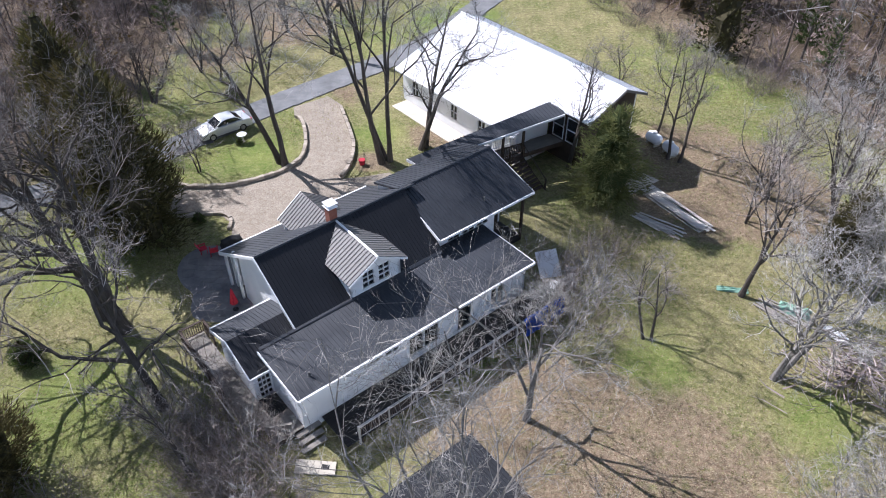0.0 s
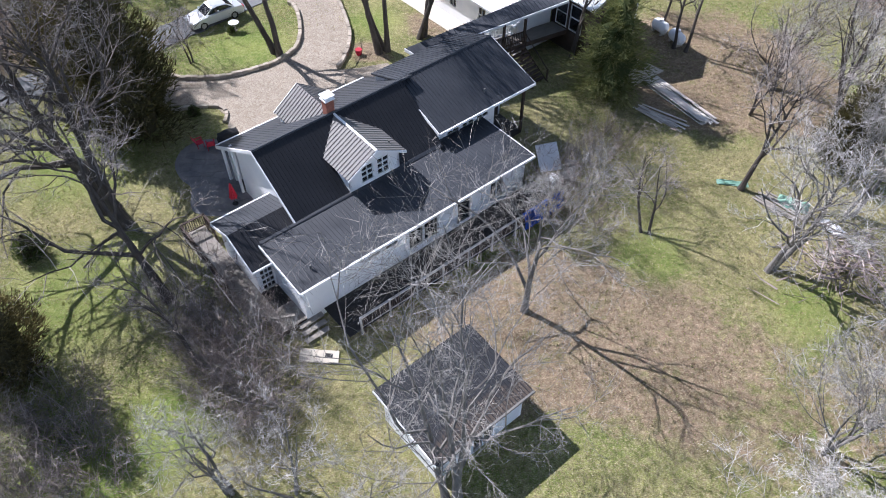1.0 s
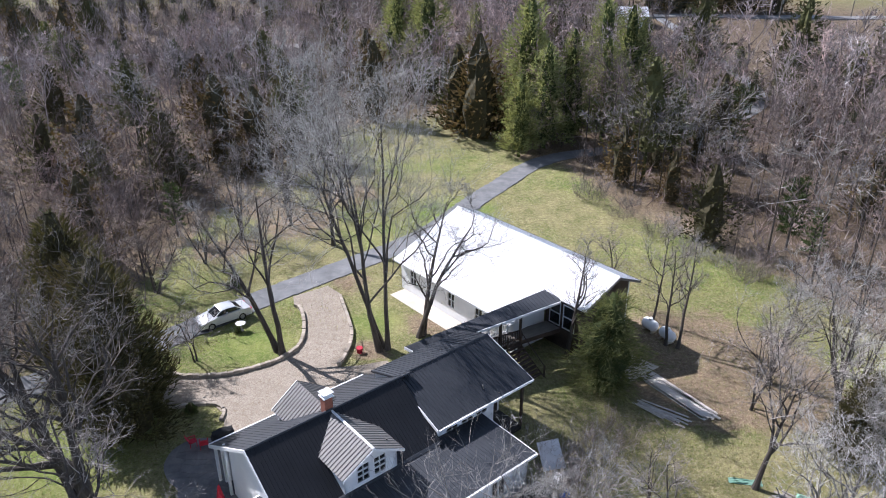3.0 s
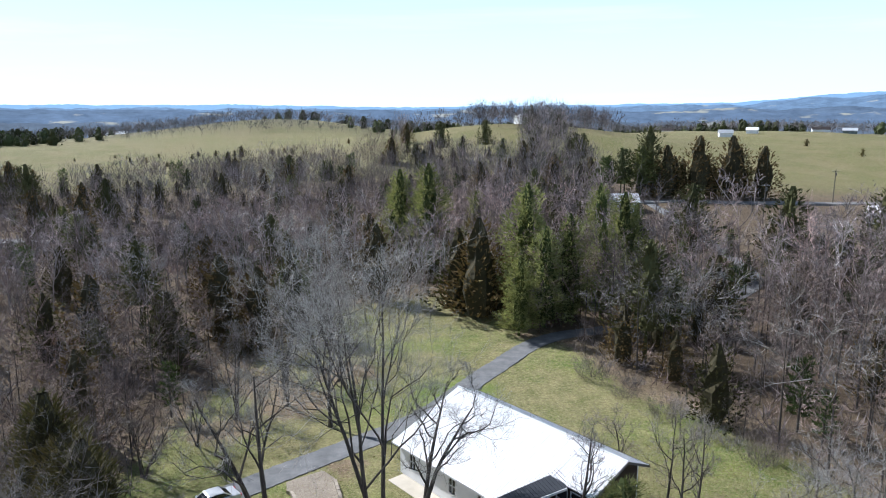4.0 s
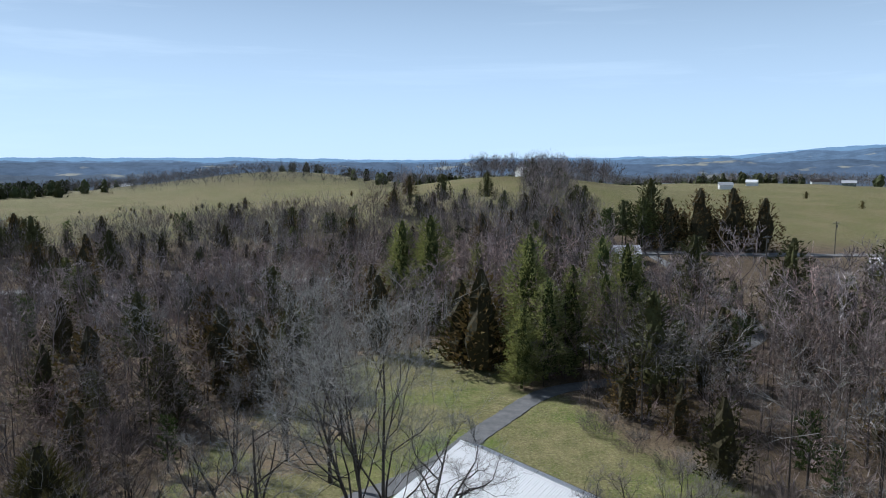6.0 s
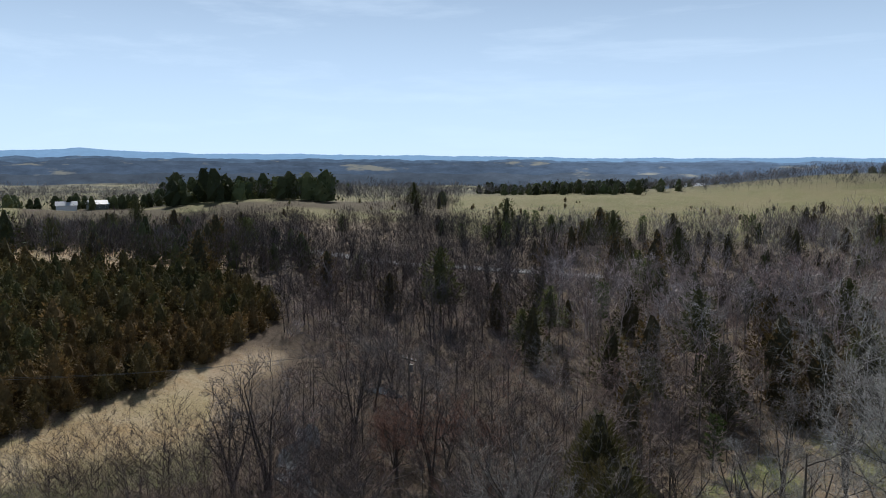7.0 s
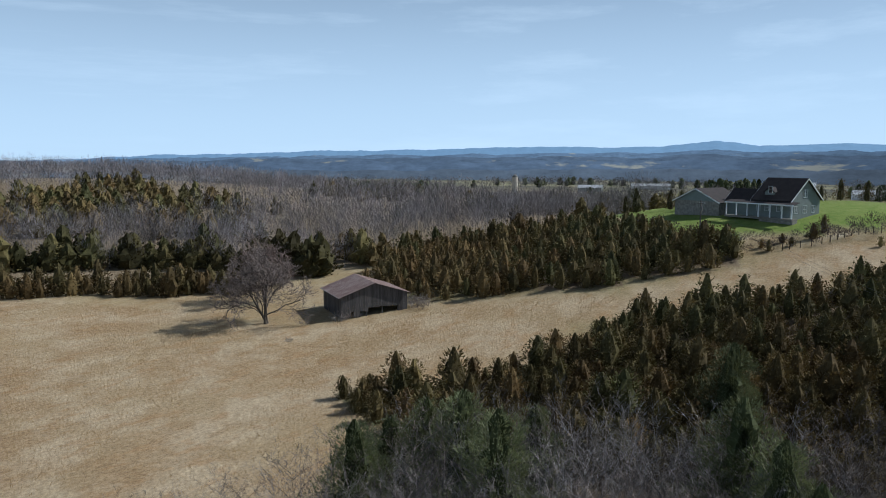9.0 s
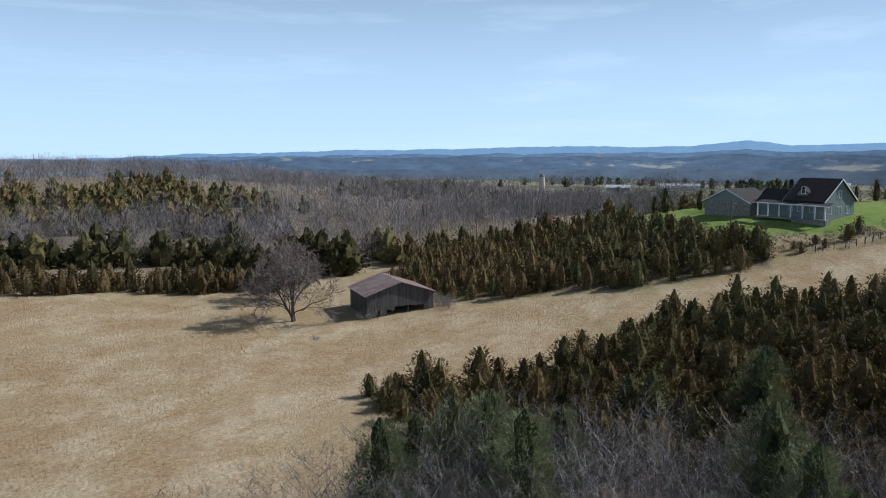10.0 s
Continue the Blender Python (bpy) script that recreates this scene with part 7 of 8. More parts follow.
def plant_brush():
    g = random.Random(9)
    kits = []
    for k in range(4):
        ob = new("brush", tri_mesh("brush", *bramble(700 + k, 1.5, 2.4, 60, 0.010), [M_TWIG], np.full(60 * (5 + 48), [0.1, 0.7, 0.3, 0.9][k])))
        kits.append(Kit(tagged(ob, "tangle of leafless grey brush", "brush", "brush")))
    spots = [(-18.6, 13.6), (-20.4, 14.6), (-22.0, 13.0), (-19.8, 12.2), (-17.0, 12.4), (-21.5, 16.0), (-11.4, 18.8), (-12.6, 20.6), (-11.0, 20.6), (-10.4, 18.2), (-8.2, 15.2), (-18.4, 17.4), (-16.6, 16.6), (-17.4, 15.2), (-19.6, 15.8), (-16.0, 14.2), (-18.0, 13.0),
              (-13.8, 24.4), (-12.6, 23.6), (-11.6, 22.6), (-13.2, 22.4), (-10.6, 21.8), (-12.2, 21.6), (-9.8, 20.4), (-10.0, 19.2), (-8.8, 19.0), (-9.4, 17.6), (-8.0, 17.8), (-8.8, 16.6), (-11.9, 19.6), (-14.6, 23.2), (-10.8, 23.2), (-9.2, 21.4),
              (5.6, 31.6), (7.6, 32.4), (8.6, 31.0), (9.4, 34.0), (7.2, 35.2), (10.0, 36.8), (11.6, 37.6), (13.4, 33.6),
             (29.5, 60.5), (32.5, 57.5), (35.0, 54.0), (26.5, 66.0), (24.0, 71.0), (28.5, 64.0), (31.0, 62.0), (34.5, 58.5), (37.0, 51.0), (38.5, 47.5), (21.0, 76.0), (23.0, 79.5), (19.0, 82.0),
             (27.5, 71.0), (31.0, 67.0), (36.5, 61.0), (40.0, 55.0), (33.0, 48.0), (29.0, 36.0), (31.5, 33.0)]
    for i, (x, y) in enumerate(spots):
        kits[i % 4].put(x + g.uniform(-.4, .4), y + g.uniform(-.4, .4), g.uniform(0.75, 1.25), g.uniform(0, 6.28))
    for k, (x, y, z) in enumerate(((-85.6, -95.8, 0.9), (-87.4, -95.2, 0.7), (-89.6, -94.4, 0.6), (-99.6, -88.0, 1.1), (-100.6, -90.0, 1.2), (-80.6, -99.2, 0.5), (-72.5, -93.0, 0.5))):
        kits[k % 4].put(x, y, z, k)
    pile = Wood()
    q = np.random.default_rng(91)
    m = 420
    o = q.normal(0, 1, (m, 3)) * [1.5, 1.1, 0] + [0, 0, 0.1]
    o[:, 2] += q.uniform(0, 1, m) * np.clip(1.3 - 0.35 * np.hypot(o[:, 0], o[:, 1]), 0.1, 1.3)
    pile.slips(o, unit(q.normal(0, 1, (m, 3)) * [1, 1, 0.25]) * q.uniform(0.6, 2.2, (m, 1)), q.uniform(0.015, 0.045, m), 92, 0.06)
    heap = new("brush_pile", tri_mesh("brush_pile", *pile.arrays(), [M_TWIGFAR], np.full(m * 5, 0.5)))
    heap.matrix_basis = stand(heap, 23.6, 26.6, 1.15)
    tagged(heap, "dark heap of cut branches on the lawn", "brush", kind="stuff")
    # taller thin growth below the cedar rise and along the dry field
    n = np.random.default_rng(31)

    def low(x, y):
        az, d = bearing(x, y)
        wet = np.minimum(near_line(x, y, [(-67, 40), (-59, 47)]), near_line(x, y, [(-59, 37.5), (-55, 42.5)]))
        return (wet > 2.6) & (az > 50) & (az < 172) & (d > 46) & (d < np.interp(az, [52, 70, 84, 96, 112, 125, 140, 160, 172], [74, 76, 74, 72, 69, 67, 62, 60, 60]))

    sp = scatter(6, 18000, (-80, 10), (-75, 55), 1.4, low)
    side = scatter(7, 900, (-44, -20), (40, 62), 2.2, lambda x, y: (bearing(x, y)[0] > 24) & (bearing(x, y)[0] < 42) & (bearing(x, y)[1] > 54) & (near_line(x, y, DRIVE) > 3.2))
    sp = np.concatenate([sp, side])
    thin = [thin_tree(720 + k, 10, 15, 20, 0.95, 0.013, 0.15) for k in range(6)]
    az, d = bearing(sp[:, 0], sp[:, 1])
    # Thickets nearer the sun's bearing get darker twigs as painted backlight.
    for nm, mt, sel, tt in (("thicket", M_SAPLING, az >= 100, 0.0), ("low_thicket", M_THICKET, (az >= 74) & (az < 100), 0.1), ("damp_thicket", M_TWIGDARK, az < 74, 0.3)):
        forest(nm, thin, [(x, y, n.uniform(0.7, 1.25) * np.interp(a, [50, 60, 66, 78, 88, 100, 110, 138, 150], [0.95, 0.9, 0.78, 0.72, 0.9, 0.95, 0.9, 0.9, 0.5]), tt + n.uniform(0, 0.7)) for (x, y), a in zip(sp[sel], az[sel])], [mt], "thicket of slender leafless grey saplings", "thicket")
    # dark belt of trees beyond the planted cedars, bare ones in the backlit twig colour
    q = np.random.default_rng(57)
    belt = scatter(9, 5000, (-300, -140), (30, 190), 4.2, lambda x, y: (bearing(x, y)[0] > 54) & (bearing(x, y)[0] < 75) & (bearing(x, y)[1] > 190) & (bearing(x, y)[1] < 262 + 12 * fbm(x, y, 14, 45)) & (near_line(x, y, ROAD) > 7) & ~inside(x, y, CEDARS))
    green = q.uniform(0, 1, len(belt)) < 0.28
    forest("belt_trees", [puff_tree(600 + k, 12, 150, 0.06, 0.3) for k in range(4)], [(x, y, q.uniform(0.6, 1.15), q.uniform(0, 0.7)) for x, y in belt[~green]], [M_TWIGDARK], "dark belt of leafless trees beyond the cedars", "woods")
    forest("belt_evergreens", [joined(*cedar(830 + k, 8.5, 4.0, 170, 0.8, 0.22, 0.5, 0.05, 0.45, 5, 7, 0.2, 0.5)) for k in range(4)], [(x, y, q.uniform(0.6, 1.25), q.uniform(0, 0.5)) for x, y in belt[green]], [M_PINEDARK], "dark evergreens in the belt beyond the cedars", "woods")
    wet = [Kit(tree_thing("bare_tree", bare_crown(790 + k, 16, 0.17, 3, 0.25, 0.85, (5, 5, 5, 5), 0.014, 0.1), (M_BARK, M_TWIGMID), "slender many-stemmed leafless tree on rough ground", tint=0.2, group="slender trees")) for k in range(2)]
    for k, (x, y, s) in enumerate(((-58.3, 37.0, 1.0), (-60.5, 34.5, 0.85), (-63.5, 52.0, 0.9), (-67.0, 58.5, 0.85), (-57.0, 57.0, 0.8), (-72.0, 66.0, 0.8), (-48.5, 50.0, 0.8), (-16.5, 74.0, 0.7), (-21.5, 70.5, 0.75), (-12.0, 81.0, 0.68), (-18.5, 81.5, 0.8), (-23.5, 64.5, 0.65), (-14.0, 89.0, 0.75))):
        wet[k % 2].put(x, y, s, k * 2.1)
    red = Kit(tree_thing("bare_tree", bare_crown(795, 9, 0.09, 5, 0.15, 1.2, (4, 6, 5, 5), 0.012, 0.1), (M_BARK, M_TWIGRED), "bushy reddish-brown leafless tree on damp ground", tint=0.5, group="reddish trees"))
    for k, (x, y, s) in enumerate(((-51.0, 47.5, 0.9), (-49.0, 52.5, 0.95), (-54.5, 50.5, 0.8), (-45.0, 55.0, 0.8))):
        red.put(x, y, s, k * 1.7)
    # evergreens close to the house
    big = [cedar(740 + k, 11, 3.0, 9000, 0.5, 0.045, 0.45, 0.03, 0.42, 8, 10) for k in range(2)]
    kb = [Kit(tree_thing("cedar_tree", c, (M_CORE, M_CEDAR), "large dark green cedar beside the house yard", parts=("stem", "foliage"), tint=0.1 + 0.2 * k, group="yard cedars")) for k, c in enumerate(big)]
    for i, (x, y, s) in enumerate(((-21.0, 38.9, 1.2), (-23.6, 42.0, 1.1), (-27.0, 46.0, 1.0), (-22.1, 19.8, 0.7), (26.4, 35.6, 0.52), (28.0, 37.2, 0.45))):
        kb[i % 2].put(x, y, s, i * 1.3)
    sh = cedar(760, 2.6, 1.5, 2600, 0.26, 0.05, 0.3, 0.02, 0.35, 7, 9)
    ks = Kit(tree_thing("shrub", sh, (M_CORE, M_PINE), "rounded evergreen shrub on the lawn", "shrub", ("stem", "foliage"), 0.1))
    for x, y, s in ((-24.1, 27.7, 0.62), (-19.3, 59.4, 0.6), (-16.9, 51.4, 0.35), (-17.5, 40.8, 0.5)):
        ks.put(x, y, s, x)
    loose = cedar(765, 7.2, 2.1, 9000, 0.5, 0.028, 0.95, 0.03, 0.5, 8, 10, -0.1)
    kl = Kit(tree_thing("cedar_tree", loose, (M_PINE, M_PINEPALE), "loose mid-green evergreen beside the covered walkway", parts=("stem", "foliage"), tint=0.35))
    for x, y, s in ((12.2, 43.6, 1.12),):
        kl.put(x, y, s, x)
    # pines below, by the dry field
    pn = [cedar(780 + k, 10.0, 3.3, 14000, 0.3, 0.036, 0.8, 0.06, 0.48, 10, 12, 0.4, 0.4) for k in range(3)]
    kp = [Kit(tree_thing("pine_tree", p, (M_PINEDARK, M_PINESOFT), "bushy grey-green pine beside the dry field", tint=0.25, parts=("stem", "foliage"), group="field pines")) for p in pn]
    for i, (az, d, s) in enumerate(((137, 58, 1.05), (128, 62, 1.15), (125, 56, 1.2), (131, 66, 0.9), (106, 60, 1.15), (103, 55, 1.0), (122, 66, 0.85), (107, 86, 0.9), (134, 61, 0.8), (100.5, 52, 1.0))):
        kp[i % 3].put(*polar(az, d), s, i)


plant_brush()


def dry_tufts():
    g = np.random.default_rng(12)
    x, y = g.uniform(-125, 10, 210000), g.uniform(-185, -50, 210000)
    ok = inside(x, y, BARN_FIELD) & (g.uniform(0, 1, len(x)) < smooth(1.5, 9, near_line(x, y, [(-20, -62), (-70, -90), (-84, -98)])) * (0.65 + 0.35 * fbm(x, y, 8, 35)))
    x2, y2 = g.uniform(-200, -60, 26000), g.uniform(-70, 90, 26000)
    ok2 = (near_line(x2, y2, STRIP) < 8) | (near_line(x2, y2, CEDAR_EDGE) < 7)
    x, y = np.concatenate([x[ok], x2[ok2]]), np.concatenate([y[ok], y2[ok2]])
    n = len(x)
    w = Wood()
    p = np.stack([x, y, ground_z(x, y) - 0.05], -1)
    w.slips(p, np.stack([g.normal(0, 0.2, n), g.normal(0, 0.2, n), g.uniform(0.2, 0.42, n)], -1), g.uniform(0.012, 0.03, n), 5)
    tagged(new("dry_grass", tri_mesh("dry_grass", *w.arrays(), [M_STRAW], np.repeat(np.clip(0.5 + 0.6 * fbm(x, y, 11, 37), 0, 1), 3))), "tufts of tall dry tan grass in the field", "grass", kind="stuff")


M_STRAW = leafy("straw", (lin(.32, .205, .1), lin(.46, .32, .18), lin(.38, .28, .16), lin(.56, .44, .28)), 0.9, 0.1, leak=0.4)
dry_tufts()


def yard_litter():
    """Fallen leaves and short tufts over the lawn, each a small blade."""
    g = np.random.default_rng(17)

    def open_ground(x, y):
        h = HM.inverted()
        a = h[0][0] * x + h[0][1] * y + h[0][3]
        b = h[1][0] * x + h[1][1] * y + h[1][3]
        ok = ~((a > -5) & (a < 24) & (b > -5.5) & (b < 17)) & (near_line(x, y, DRIVE) > 2.6) & (np.hypot(x + 12, y - 43) > 9)
        return ok & ~((x > -8) & (x < 17) & (y > 41) & (y < 62))

    def spread(n):
        x, y = g.uniform(-30, 34, n), g.uniform(11, 66, n)
        ok = open_ground(x, y)
        return np.stack([x[ok], y[ok], ground_z(x[ok], y[ok]) + 0.015], -1)

    p = spread(90000)
    w, n = Wood(), len(p)
    a = g.uniform(0, 6.28, n)
    w.slips(p, np.stack([np.cos(a), np.sin(a), g.uniform(0.0, 0.5, n)], -1) * g.uniform(0.05, 0.11, (n, 1)), g.uniform(0.015, 0.035, n), 3)
    tagged(new("fallen_leaves", tri_mesh("fallen_leaves", *w.arrays(), [M_LEAF], np.repeat(g.uniform(0, 1, n), 3))), "dry brown fallen leaves scattered over the lawn", "leaves", kind="stuff")
    p = spread(60000)
    w, n = Wood(), len(p)
    w.slips(p, np.stack([g.normal(0, 0.4, n), g.normal(0, 0.4, n), np.full(n, 0.7)], -1) * g.uniform(0.08, 0.2, (n, 1)), g.uniform(0.015, 0.035, n), 4)
    tagged(new("lawn_tufts", tri_mesh("lawn_tufts", *w.arrays(), [M_BLADE], np.repeat(g.uniform(0, 1, n), 3))), "short uneven tufts of green and straw grass", "grass", kind="stuff")


M_LEAF = leafy("dry_leaf", (lin(.10, .062, .034), lin(.30, .21, .125), lin(.18, .14, .08), lin(.46, .38, .26)), 0.85, 0.15)
M_BLADE = leafy("lawn_blade", (lin(.07, .12, .02), lin(.22, .24, .06), lin(.20, .17, .07), lin(.52, .46, .26)), 0.85, 0.15, leak=0.3)
yard_litter()


# ---------------------------------------------------------------- barn and its tree
def barn():
    w, dp, eave, top = 13.0, 11.0, 4.0, 6.2
    x, y = -92.0, -92.6
    b = tagged(empty("barn"), "weathered grey wooden barn with a rusty tin roof", "barn")
    g = random.Random(21)
    n = 42
    for k in range(n):
        s0, s1 = -w / 2 + w * k / n, -w / 2 + w * (k + 1) / n - 0.02
        mid = (s0 + s1) / 2
        peak = eave + (top - eave) * (1 - abs(mid) / (w / 2)) - 0.12
        low = 0.0 if abs(mid) > w * 0.36 else (1.5 if mid > -w * 0.1 else 0.9) + g.uniform(0, 0.25)
        if -0.30 * w < mid < -0.22 * w:
            low = 0.0
        part("board", solid([(s0, 0, low), (s1, 0, low), (s1, 0, peak), (s0, 0, peak)], (0, 0.035, 0)), M_BARN, b)
    for k in range(26):
        s = 0.04 + (dp - 0.1) * k / 26
        for sx in (-1, 1):
            low = 0.0 if k % 9 else 0.6
            part("board", boxes((sx * w / 2 - 0.02, sx * w / 2 + 0.02, s, s + dp / 26 - 0.03, low, eave - 0.05)), M_BARN, b)
    part("back_wall", solid([(-w / 2, dp, 0), (w / 2, dp, 0), (w / 2, dp, eave), (0, dp, top - 0.1), (-w / 2, dp, eave)], (0, 0.05, 0)), M_BARN, b)
    for sx in (-0.36, -0.12, 0.12, 0.36):
        for yy in (0.3, dp / 2, dp - 0.3):
            part("post", boxes((sx * w - 0.1, sx * w + 0.1, yy - 0.1, yy + 0.1, 0, 3.9)), M_BARN, b)
    part("loft_floor", boxes((-w / 2 + 0.1, w / 2 - 0.1, 0.3, dp - 0.2, 2.4, 2.5)), M_DARK, b)
    e = 0.5
    roof_slope(b, [(-w / 2 - e, dp + e, eave - 0.12), (-w / 2 - e, -e, eave - 0.12), (0, -e, top), (0, dp + e, top)], M_RUST, 0.6, 0.05, (0.03, 0.03), "rusty tin roof slope")
    roof_slope(b, [(w / 2 + e, -e, eave - 0.12), (w / 2 + e, dp + e, eave - 0.12), (0, dp + e, top), (0, -e, top)], M_RUST, 0.6, 0.05, (0.03, 0.03))
    part("eave_flashing", boxes((-w / 2 - e - 0.12, -w / 2 - e + 0.5, -e - 0.02, dp + e, eave - 0.16, eave - 0.1)), M_ROOFL, b)
    b.matrix_basis = pose(x, y, gz(x, y) - 0.15, 0, 0, 155)


barn()
bt = tree_thing("bare_tree", bare_crown(61, 12.5, 0.24, 3, 0.12, 1.35, (8, 6, 6, 5, 3), 0.035, 0.035), (M_BARK, M_SAPLING), "spreading leafless brownish tree beside the old barn", tint=0.6)
bt.matrix_basis = stand(bt, -77.5, -105.5)
bt2 = tree_thing("bare_tree", bare_crown(62, 15.0, 0.24, 3, 0.15, 1.0, (7, 6, 5, 5, 2), 0.04, 0.03), (M_BARK, M_SAPLING), "spreading leafless tree behind the old barn", tint=0.9)
bt2.matrix_basis = stand(bt2, -88, -120)


# ---------------------------------------------------------------- farmhouse on the green rise
def hill_house():
    x, y = polar(105.9, 180)
    h = tagged(empty("house"), "sage-green farmhouse with dark gabled roofs and stone wing", "house")
    face = 78.0
    # tall gabled block, garage block and the link between; x runs along the front
    def block(x0, x1, y0, y1, eave, top, material, along_x, lo=-1.2):
        wall(h, x0, y0, x1, y0, lo, eave, material=material)
        wall(h, x1, y0 + 0.0, x1, y1, lo, eave, material=material, thick=-0.0 + 0.16)
        wall(h, x1 - 0.16, y1, x0, y1, lo, eave, material=material)
        wall(h, x0, y1 - 0.16, x0, y0 + 0.16, lo, eave, material=material)
        e = 0.6
        if along_x:
            m = (y0 + y1) / 2
            roof_slope(h, [(x0 - e, y0 - e, eave - 0.2), (x1 + e, y0 - e, eave - 0.2), (x1 + e, m, top), (x0 - e, m, top)], M_SHINGLE, 99, 0.15)
            roof_slope(h, [(x1 + e, y1 + e, eave - 0.2), (x0 - e, y1 + e, eave - 0.2), (x0 - e, m, top), (x1 + e, m, top)], M_SHINGLE, 99, 0.15)
            for xx in (x0 + 0.02, x1 - 0.17):
                gable(h, [(xx, y0, eave), (xx, y1, eave), (xx, m, top - 0.2)], (0.15, 0, 0), M_SAGE)
            for xx in (x0 - e, x1 + e):
                strip(h, (xx, y0 - e, eave - 0.2), (xx, m, top), 0.1, 0.3, M_WHITE)
                strip(h, (xx, y1 + e, eave - 0.2), (xx, m, top), 0.1, 0.3, M_WHITE)
        else:
            m = (x0 + x1) / 2
            roof_slope(h, [(x0 - e, y1 + e, eave - 0.2), (x0 - e, y0 - e, eave - 0.2), (m, y0 - e, top), (m, y1 + e, top)], M_SHINGLE, 99, 0.15)
            roof_slope(h, [(x1 + e, y0 - e, eave - 0.2), (x1 + e, y1 + e, eave - 0.2), (m, y1 + e, top), (m, y0 - e, top)], M_SHINGLE, 99, 0.15)
            for yy in (y0 + 0.02, y1 - 0.17):
                gable(h, [(x0, yy, eave), (x1, yy, eave), (m, yy, top - 0.2)], (0, 0.15, 0), M_SAGE)
            strip(h, (x0 - e, y0 - e, eave - 0.2), (m, y0 - e, top), 0.1, 0.3, M_WHITE)
            strip(h, (x1 + e, y0 - e, eave - 0.2), (m, y0 - e, top), 0.1, 0.3, M_WHITE)

    block(-1.0, 9.0, 0.0, 11.5, 4.4, 9.6, M_SAGE, True)
    block(-26.5, -11.5, 0.0, 10.0, 3.0, 6.4, M_FIELDSTONE, False)
    block(-11.3, -1.2, 3.0, 9.0, 3.4, 6.6, M_SAGE, True)
    for s, z in ((0.8, 1.6), (3.2, 1.6), (6.4, 1.6), (4.0, 6.0)):
        window(h, -1.0, 0.0, 9.0, 0.0, (s, s + 1.0, z, z + 1.6), 1, 2)
    for o in ((1.6, 2.8, 1.2, 2.9), (4.8, 6.4, 1.2, 2.9), (8.4, 9.6, 1.2, 2.9), (4.9, 6.3, 5.0, 6.8)):
        window(h, 9.05, 0.0, 9.05, 11.5, o, 2, 2)
    # dormer on the tall block and a white porch band round its foot
    roof_slope(h, [(1.0, 4.2, 6.2), (1.0, 0.6, 6.2), (2.6, 0.6, 7.4), (2.6, 4.2, 7.4)], M_SHINGLE, 99, 0.1)
    roof_slope(h, [(4.2, 0.6, 6.2), (4.2, 4.2, 6.2), (2.6, 4.2, 7.4), (2.6, 0.6, 7.4)], M_SHINGLE, 99, 0.1)
    gable(h, [(1.3, 0.9, 4.9), (3.9, 0.9, 4.9), (3.9, 0.9, 6.2), (2.6, 0.9, 7.2), (1.3, 0.9, 6.2)], (0, 2.0, 0), M_SAGE)
    part("porch_roof", solid([(-8.0, -2.2, 3.3), (11.4, -2.2, 3.3), (11.4, 0.0, 3.9), (-8.0, 0.0, 3.9)], (0, 0, 0.14)), M_SHINGLE, h)
    strip(h, (-8.0, -2.22, 3.45), (11.4, -2.22, 3.45), 0.1, 0.3, M_WHITE)
    part("porch_floor", boxes((-8.0, 11.0, -2.2, -0.02, -0.4, 0.1)), M_DECK, h)
    part("porch_foundation", boxes((2.0, 11.0, -1.9, -0.02, -2.4, -0.41)), M_FIELDSTONE, h)
    for xx in (-7.6, -4.6, -1.4, 1.8, 5.0, 8.2, 10.8):
        part("porch_post", boxes((xx - 0.12, xx + 0.12, -2.1, -1.86, 0.1, 3.3)), M_WHITE, h)
    h.matrix_basis = pose(x, y, gz(x, y) + 0.6, 0, 0, 105.4 - 36) @ Matrix.Scale(0.92, 4)


hill_house()


# ---------------------------------------------------------------- poles and wires
def pole(x, y, h, turn, label="grey wooden utility pole with a crossarm"):
    p = tagged(empty("utility_pole"), label, "utility pole", "utility poles")
    part("shaft", tube_bm([(0, 0, -0.3), (0, 0, h)], [0.17, 0.12], 10), M_POLE, p)
    part("crossarm", boxes((-1.2, 1.2, -0.06, 0.06, h - 0.75, h - 0.6)), M_POLE, p)
    for s in (-1.1, -0.4, 0.4, 1.1):
        part("insulator", tube_bm([(s, 0, h - 0.6), (s, 0, h - 0.42)], [0.05, 0.04], 6), M_WHITE, p)
    part("transformer", tube_bm([(0.3, 0.0, h - 2.1), (0.3, 0.0, h - 1.2)], 0.22, 10), M_ROOFL, p)
    p.matrix_basis = pose(x, y, gz(x, y), 0, 0, turn)
    return Vector((x, y, gz(x, y) + h - 0.42))


def wire(a, b, sag, name="cable"):
    pts = []
    for k in range(15):
        t = k / 14
        q = a.lerp(b, t)
        pts.append((q.x, q.y, q.z - sag * 4 * t * (1 - t)))
    tagged(part(name, tube_bm(pts, 0.014, 4), M_ROOFL), "thin sagging overhead cable", "cable")


p1 = pole(-92.4, 6.1, 10.0, 20)
p2 = pole(*polar(109.8, 158), 10.0, 60)
p3 = Vector((*polar(46, 82), 11.0))
pole(p3.x, p3.y, 9.5, 0)
p4 = pole(*polar(-24.6, 210), 11, 10)
p5 = pole(*polar(-13.4, 200), 11, 10)
p6 = pole(*polar(-29.0, 262), 11, 10)
pole(*polar(90.2, 205), 10, 30)
for off in (-1.1, 1.1):
    o = Vector((off * 0.5, off, 0))
    wire(p1 + o, p2 + o, 2.2)
    wire(p1 + o, p3 + o, 1.6)
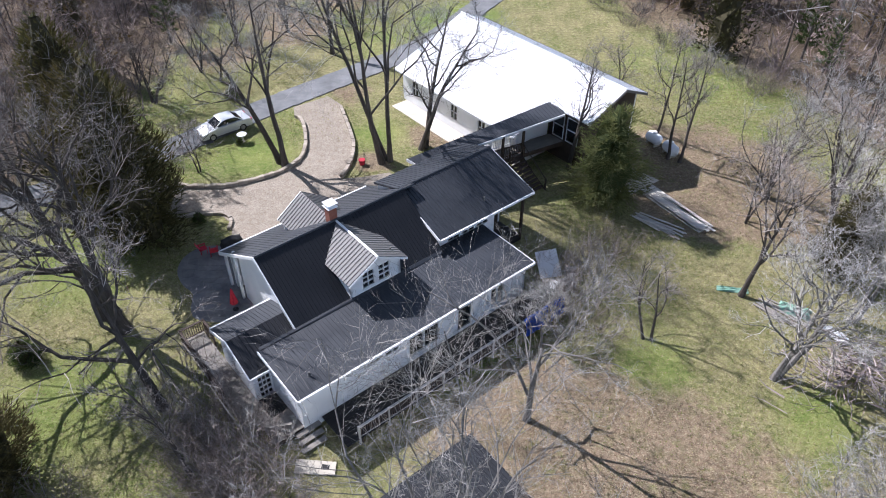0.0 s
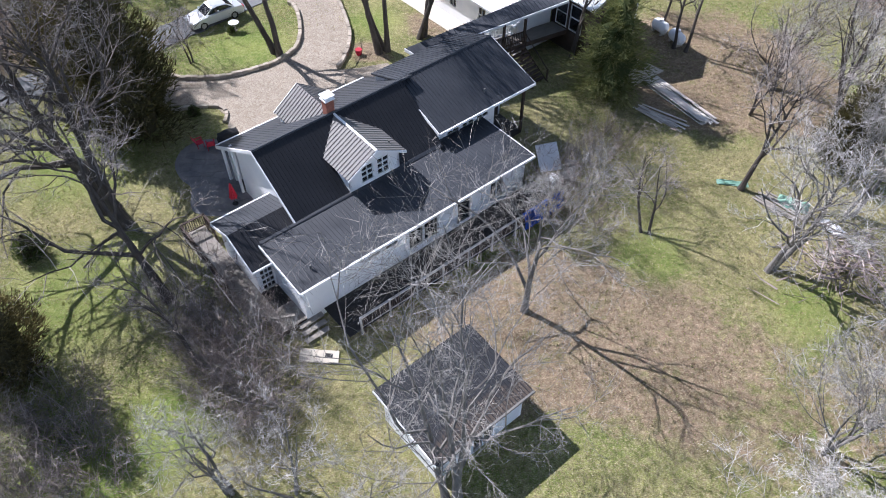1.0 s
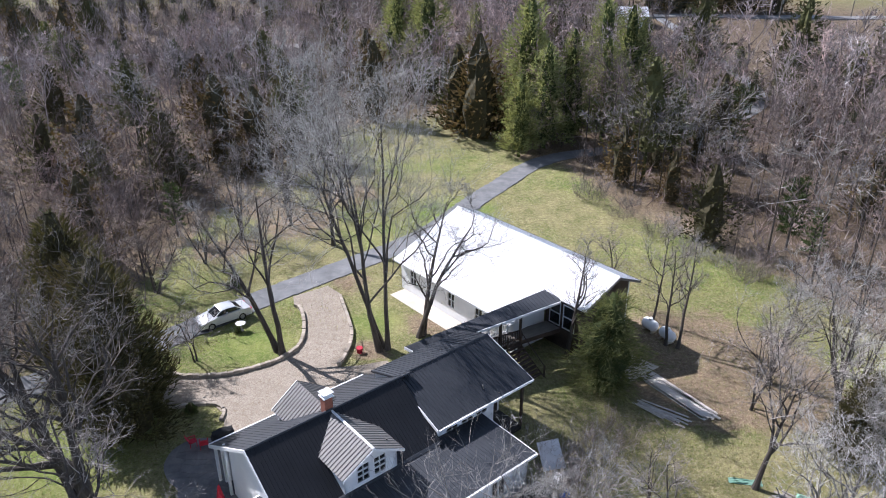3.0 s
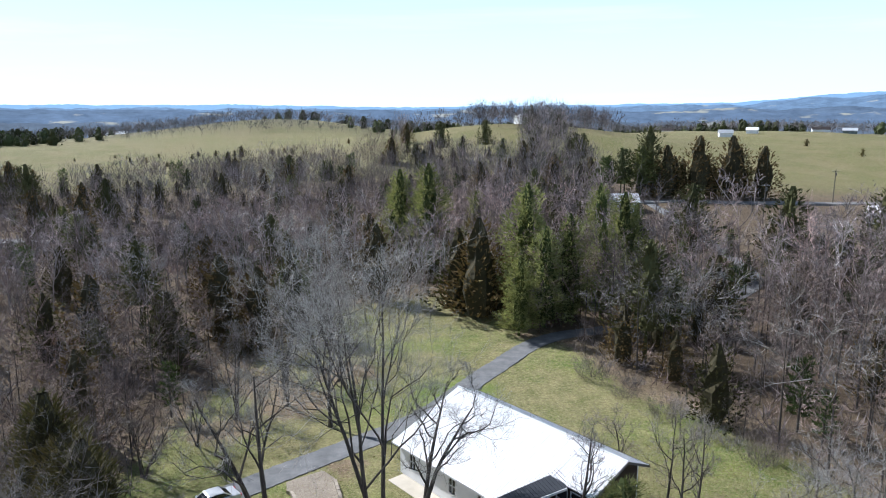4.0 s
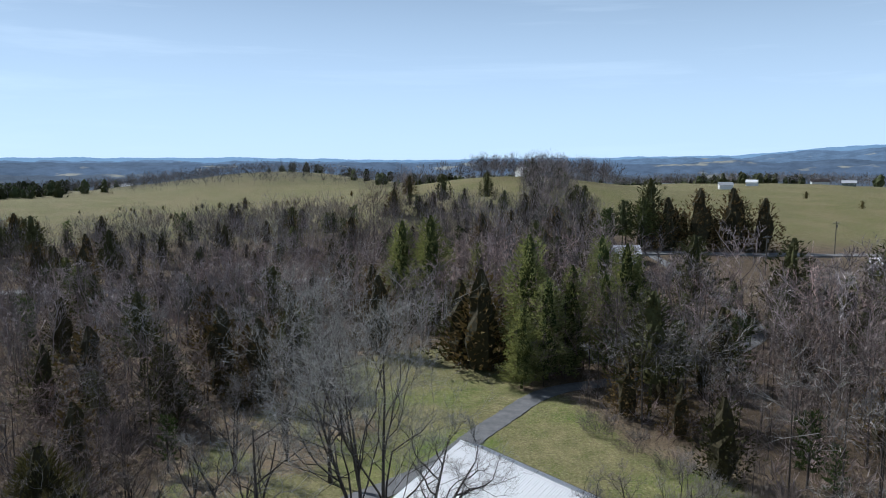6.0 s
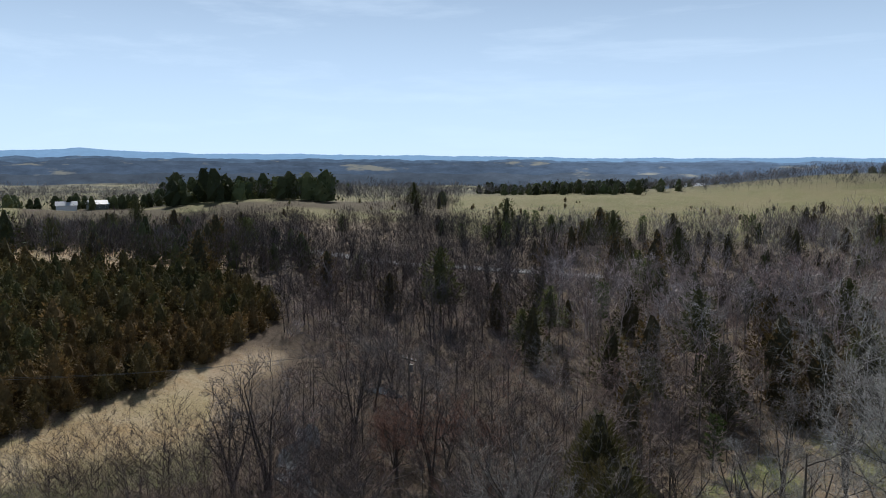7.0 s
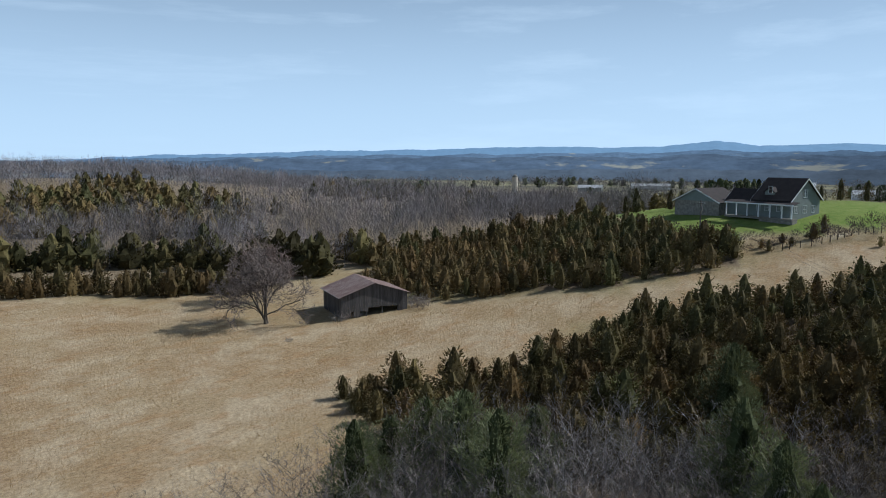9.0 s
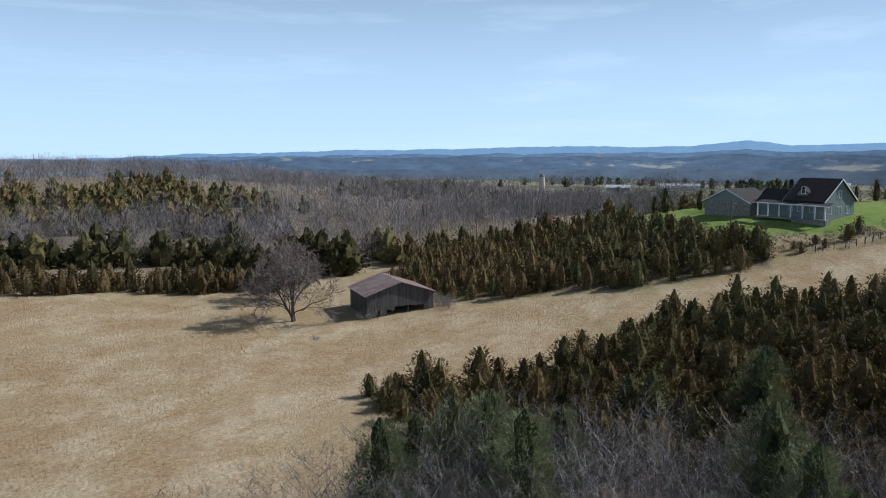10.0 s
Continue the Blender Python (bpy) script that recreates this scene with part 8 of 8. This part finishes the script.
wire(p5, p4, 1.5)
wire(p4, p6, 1.5)


# ---------------------------------------------------------------- far houses and farm buildings
def far_house(az, d, w, dp, eave, top, turn, wall_mat, roof_mat, label, windows=3, name="house"):
    x, y = polar(az, d)
    h = tagged(empty(name), label, "house" if name == "house" else name.replace("_", " "))
    wall(h, -w / 2, -dp / 2, w / 2, -dp / 2, -0.8, eave, material=wall_mat)
    wall(h, w / 2, -dp / 2, w / 2, dp / 2, -0.8, eave, material=wall_mat)
    wall(h, w / 2 - 0.16, dp / 2, -w / 2, dp / 2, -0.8, eave, material=wall_mat)
    wall(h, -w / 2, dp / 2 - 0.16, -w / 2, -dp / 2 + 0.16, -0.8, eave, material=wall_mat)
    e = 0.5
    for s in (-1, 1):
        roof_slope(h, [(-s * (w / 2 + e) * -1, s * (dp / 2 + e), eave - 0.15), (-s * (w / 2 + e), s * (dp / 2 + e), eave - 0.15), (-s * (w / 2 + e), 0, top), (s * (w / 2 + e), 0, top)], roof_mat, 99, 0.12)
        xx = s * (w / 2 - 0.1)
        gable(h, [(xx - 0.08, -dp / 2, eave), (xx - 0.08, dp / 2, eave), (xx - 0.08, 0, top - 0.1)], (0.16, 0, 0), wall_mat)
    for k in range(windows):
        c = -w / 2 + w * (k + 0.5) / windows
        window(h, -w / 2, -dp / 2 - 0.05, w / 2, -dp / 2 - 0.05, (c + w / 2 - 0.5, c + w / 2 + 0.5, 1.0, 2.4), 1, 1)
    h.matrix_basis = pose(x, y, gz(x, y) + 0.3, 0, 0, az + turn)


ROOF_GREY = plain("pale_grey_roof", lin(.40, .42, .44), lin(.55, .57, .6), 0.5, 0.5)
for row in ((86.9, 440, 17, 9, 3.2, 6.2, 10, M_SAGE, ROOF_GREY), (84.6, 455, 14, 9, 3.4, 6.6, -20, M_WHITE, ROOF_GREY), (91.6, 480, 12, 9, 3.2, 6.0, 15, M_SAGE, ROOF_GREY),
            (99.0, 640, 20, 12, 4.0, 7.0, 8, M_WHITE, ROOF_GREY), (103.0, 900, 26, 14, 5.0, 8.0, 0, M_WHITE, ROOF_GREY), (113.5, 800, 40, 12, 4.0, 6.5, 5, M_WHITE, ROOF_GREY),
            (118.0, 700, 22, 10, 3.5, 6.0, -10, M_SAGE, ROOF_GREY), (71.0, 520, 12, 8, 3.6, 6.0, 0, M_WHITE, ROOF_GREY), (69.0, 530, 12, 8, 3.4, 5.8, 20, M_SAGE, ROOF_GREY),
            (82.5, 900, 30, 14, 5.0, 8.0, 0, M_WHITE, ROOF_GREY), (80.2, 980, 24, 12, 4.0, 7.0, 10, M_WHITE, ROOF_GREY), (-13.8, 218, 13, 8, 2.9, 4.9, 8, M_WHITE, ROOF_GREY),
            (-32.3, 226, 8, 6, 2.6, 4.2, -10, M_WHITE, M_WHITEROOF), (-21.6, 560, 15, 9, 4.0, 7.5, 12, M_WHITE, ROOF_GREY), (-23.4, 600, 13, 9, 4.0, 7.0, -8, M_WHITE, M_WHITEROOF),
            (-27.8, 700, 22, 12, 4.0, 7.5, 10, M_WHITE, M_SHINGLE), (-29.6, 660, 16, 11, 4.0, 7.0, 0, M_SAGE, ROOF_GREY), (-17.5, 760, 20, 12, 4.0, 7.0, -5, M_WHITE, M_SHINGLE),
            (-25.5, 900, 24, 12, 4.0, 7.5, 5, M_WHITE, M_SHINGLE), (-6.8, 445, 12, 9, 3.2, 5.8, 25, M_WHITE, M_WHITEROOF), (24, 900, 24, 12, 4, 7, 0, M_WHITE, ROOF_GREY), (19, 960, 20, 12, 4, 7, 0, M_WHITE, ROOF_GREY)):
    if row[0] < -15 and row[1] > 500:
        row = row[:2] + tuple(v * 0.62 for v in row[2:6]) + row[6:]
    far_house(*row, "small pale house or farm building far off among fields")


def silo():
    x, y = polar(123.9, 640)
    s = tagged(empty("silo"), "tall grey farm silo with a pale dome", "silo")
    part("shaft", tube_bm([(0, 0, -1), (0, 0, 15)], 2.6, 18), M_CONC, s)
    part("dome", tube_bm([(0, 0, 15), (0, 0, 16.2), (0, 0, 17.2), (0, 0, 17.6)], [2.65, 2.2, 1.2, 0.2], 18), M_ROOFL, s)
    s.matrix_basis = pose(x, y, gz(x, y))


silo()


def meadow_shrubs():
    g = np.random.default_rng(55)
    pts = []
    for k in range(70):
        az, d = g.uniform(6, 62), g.uniform(300, 440)
        pts.append((*polar(az, d), g.uniform(0.15, 0.5), g.uniform(0, 0.8)))
    for az, d, s in ((15.3, 400, 0.9), (13.0, 410, 0.45), (-30.5, 420, 0.6), (-27, 470, 0.6), (-24, 430, 0.3), (91.0, 178, 0.55), (92.5, 172, 0.25), (95.2, 168, 0.35), (98, 160, 0.3)):
        pts.append((*polar(az, d), s, 0.4))
    forest("meadow_shrubs", [joined(*cedar(800 + k, 7, 3.2, 60, 1.0, 0.35, 0.35, 0.02, 0.45, 5, 7)) for k in range(3)], pts, [M_CEDAR], "scattered dark shrubs on the open meadow", "shrubs")


meadow_shrubs()
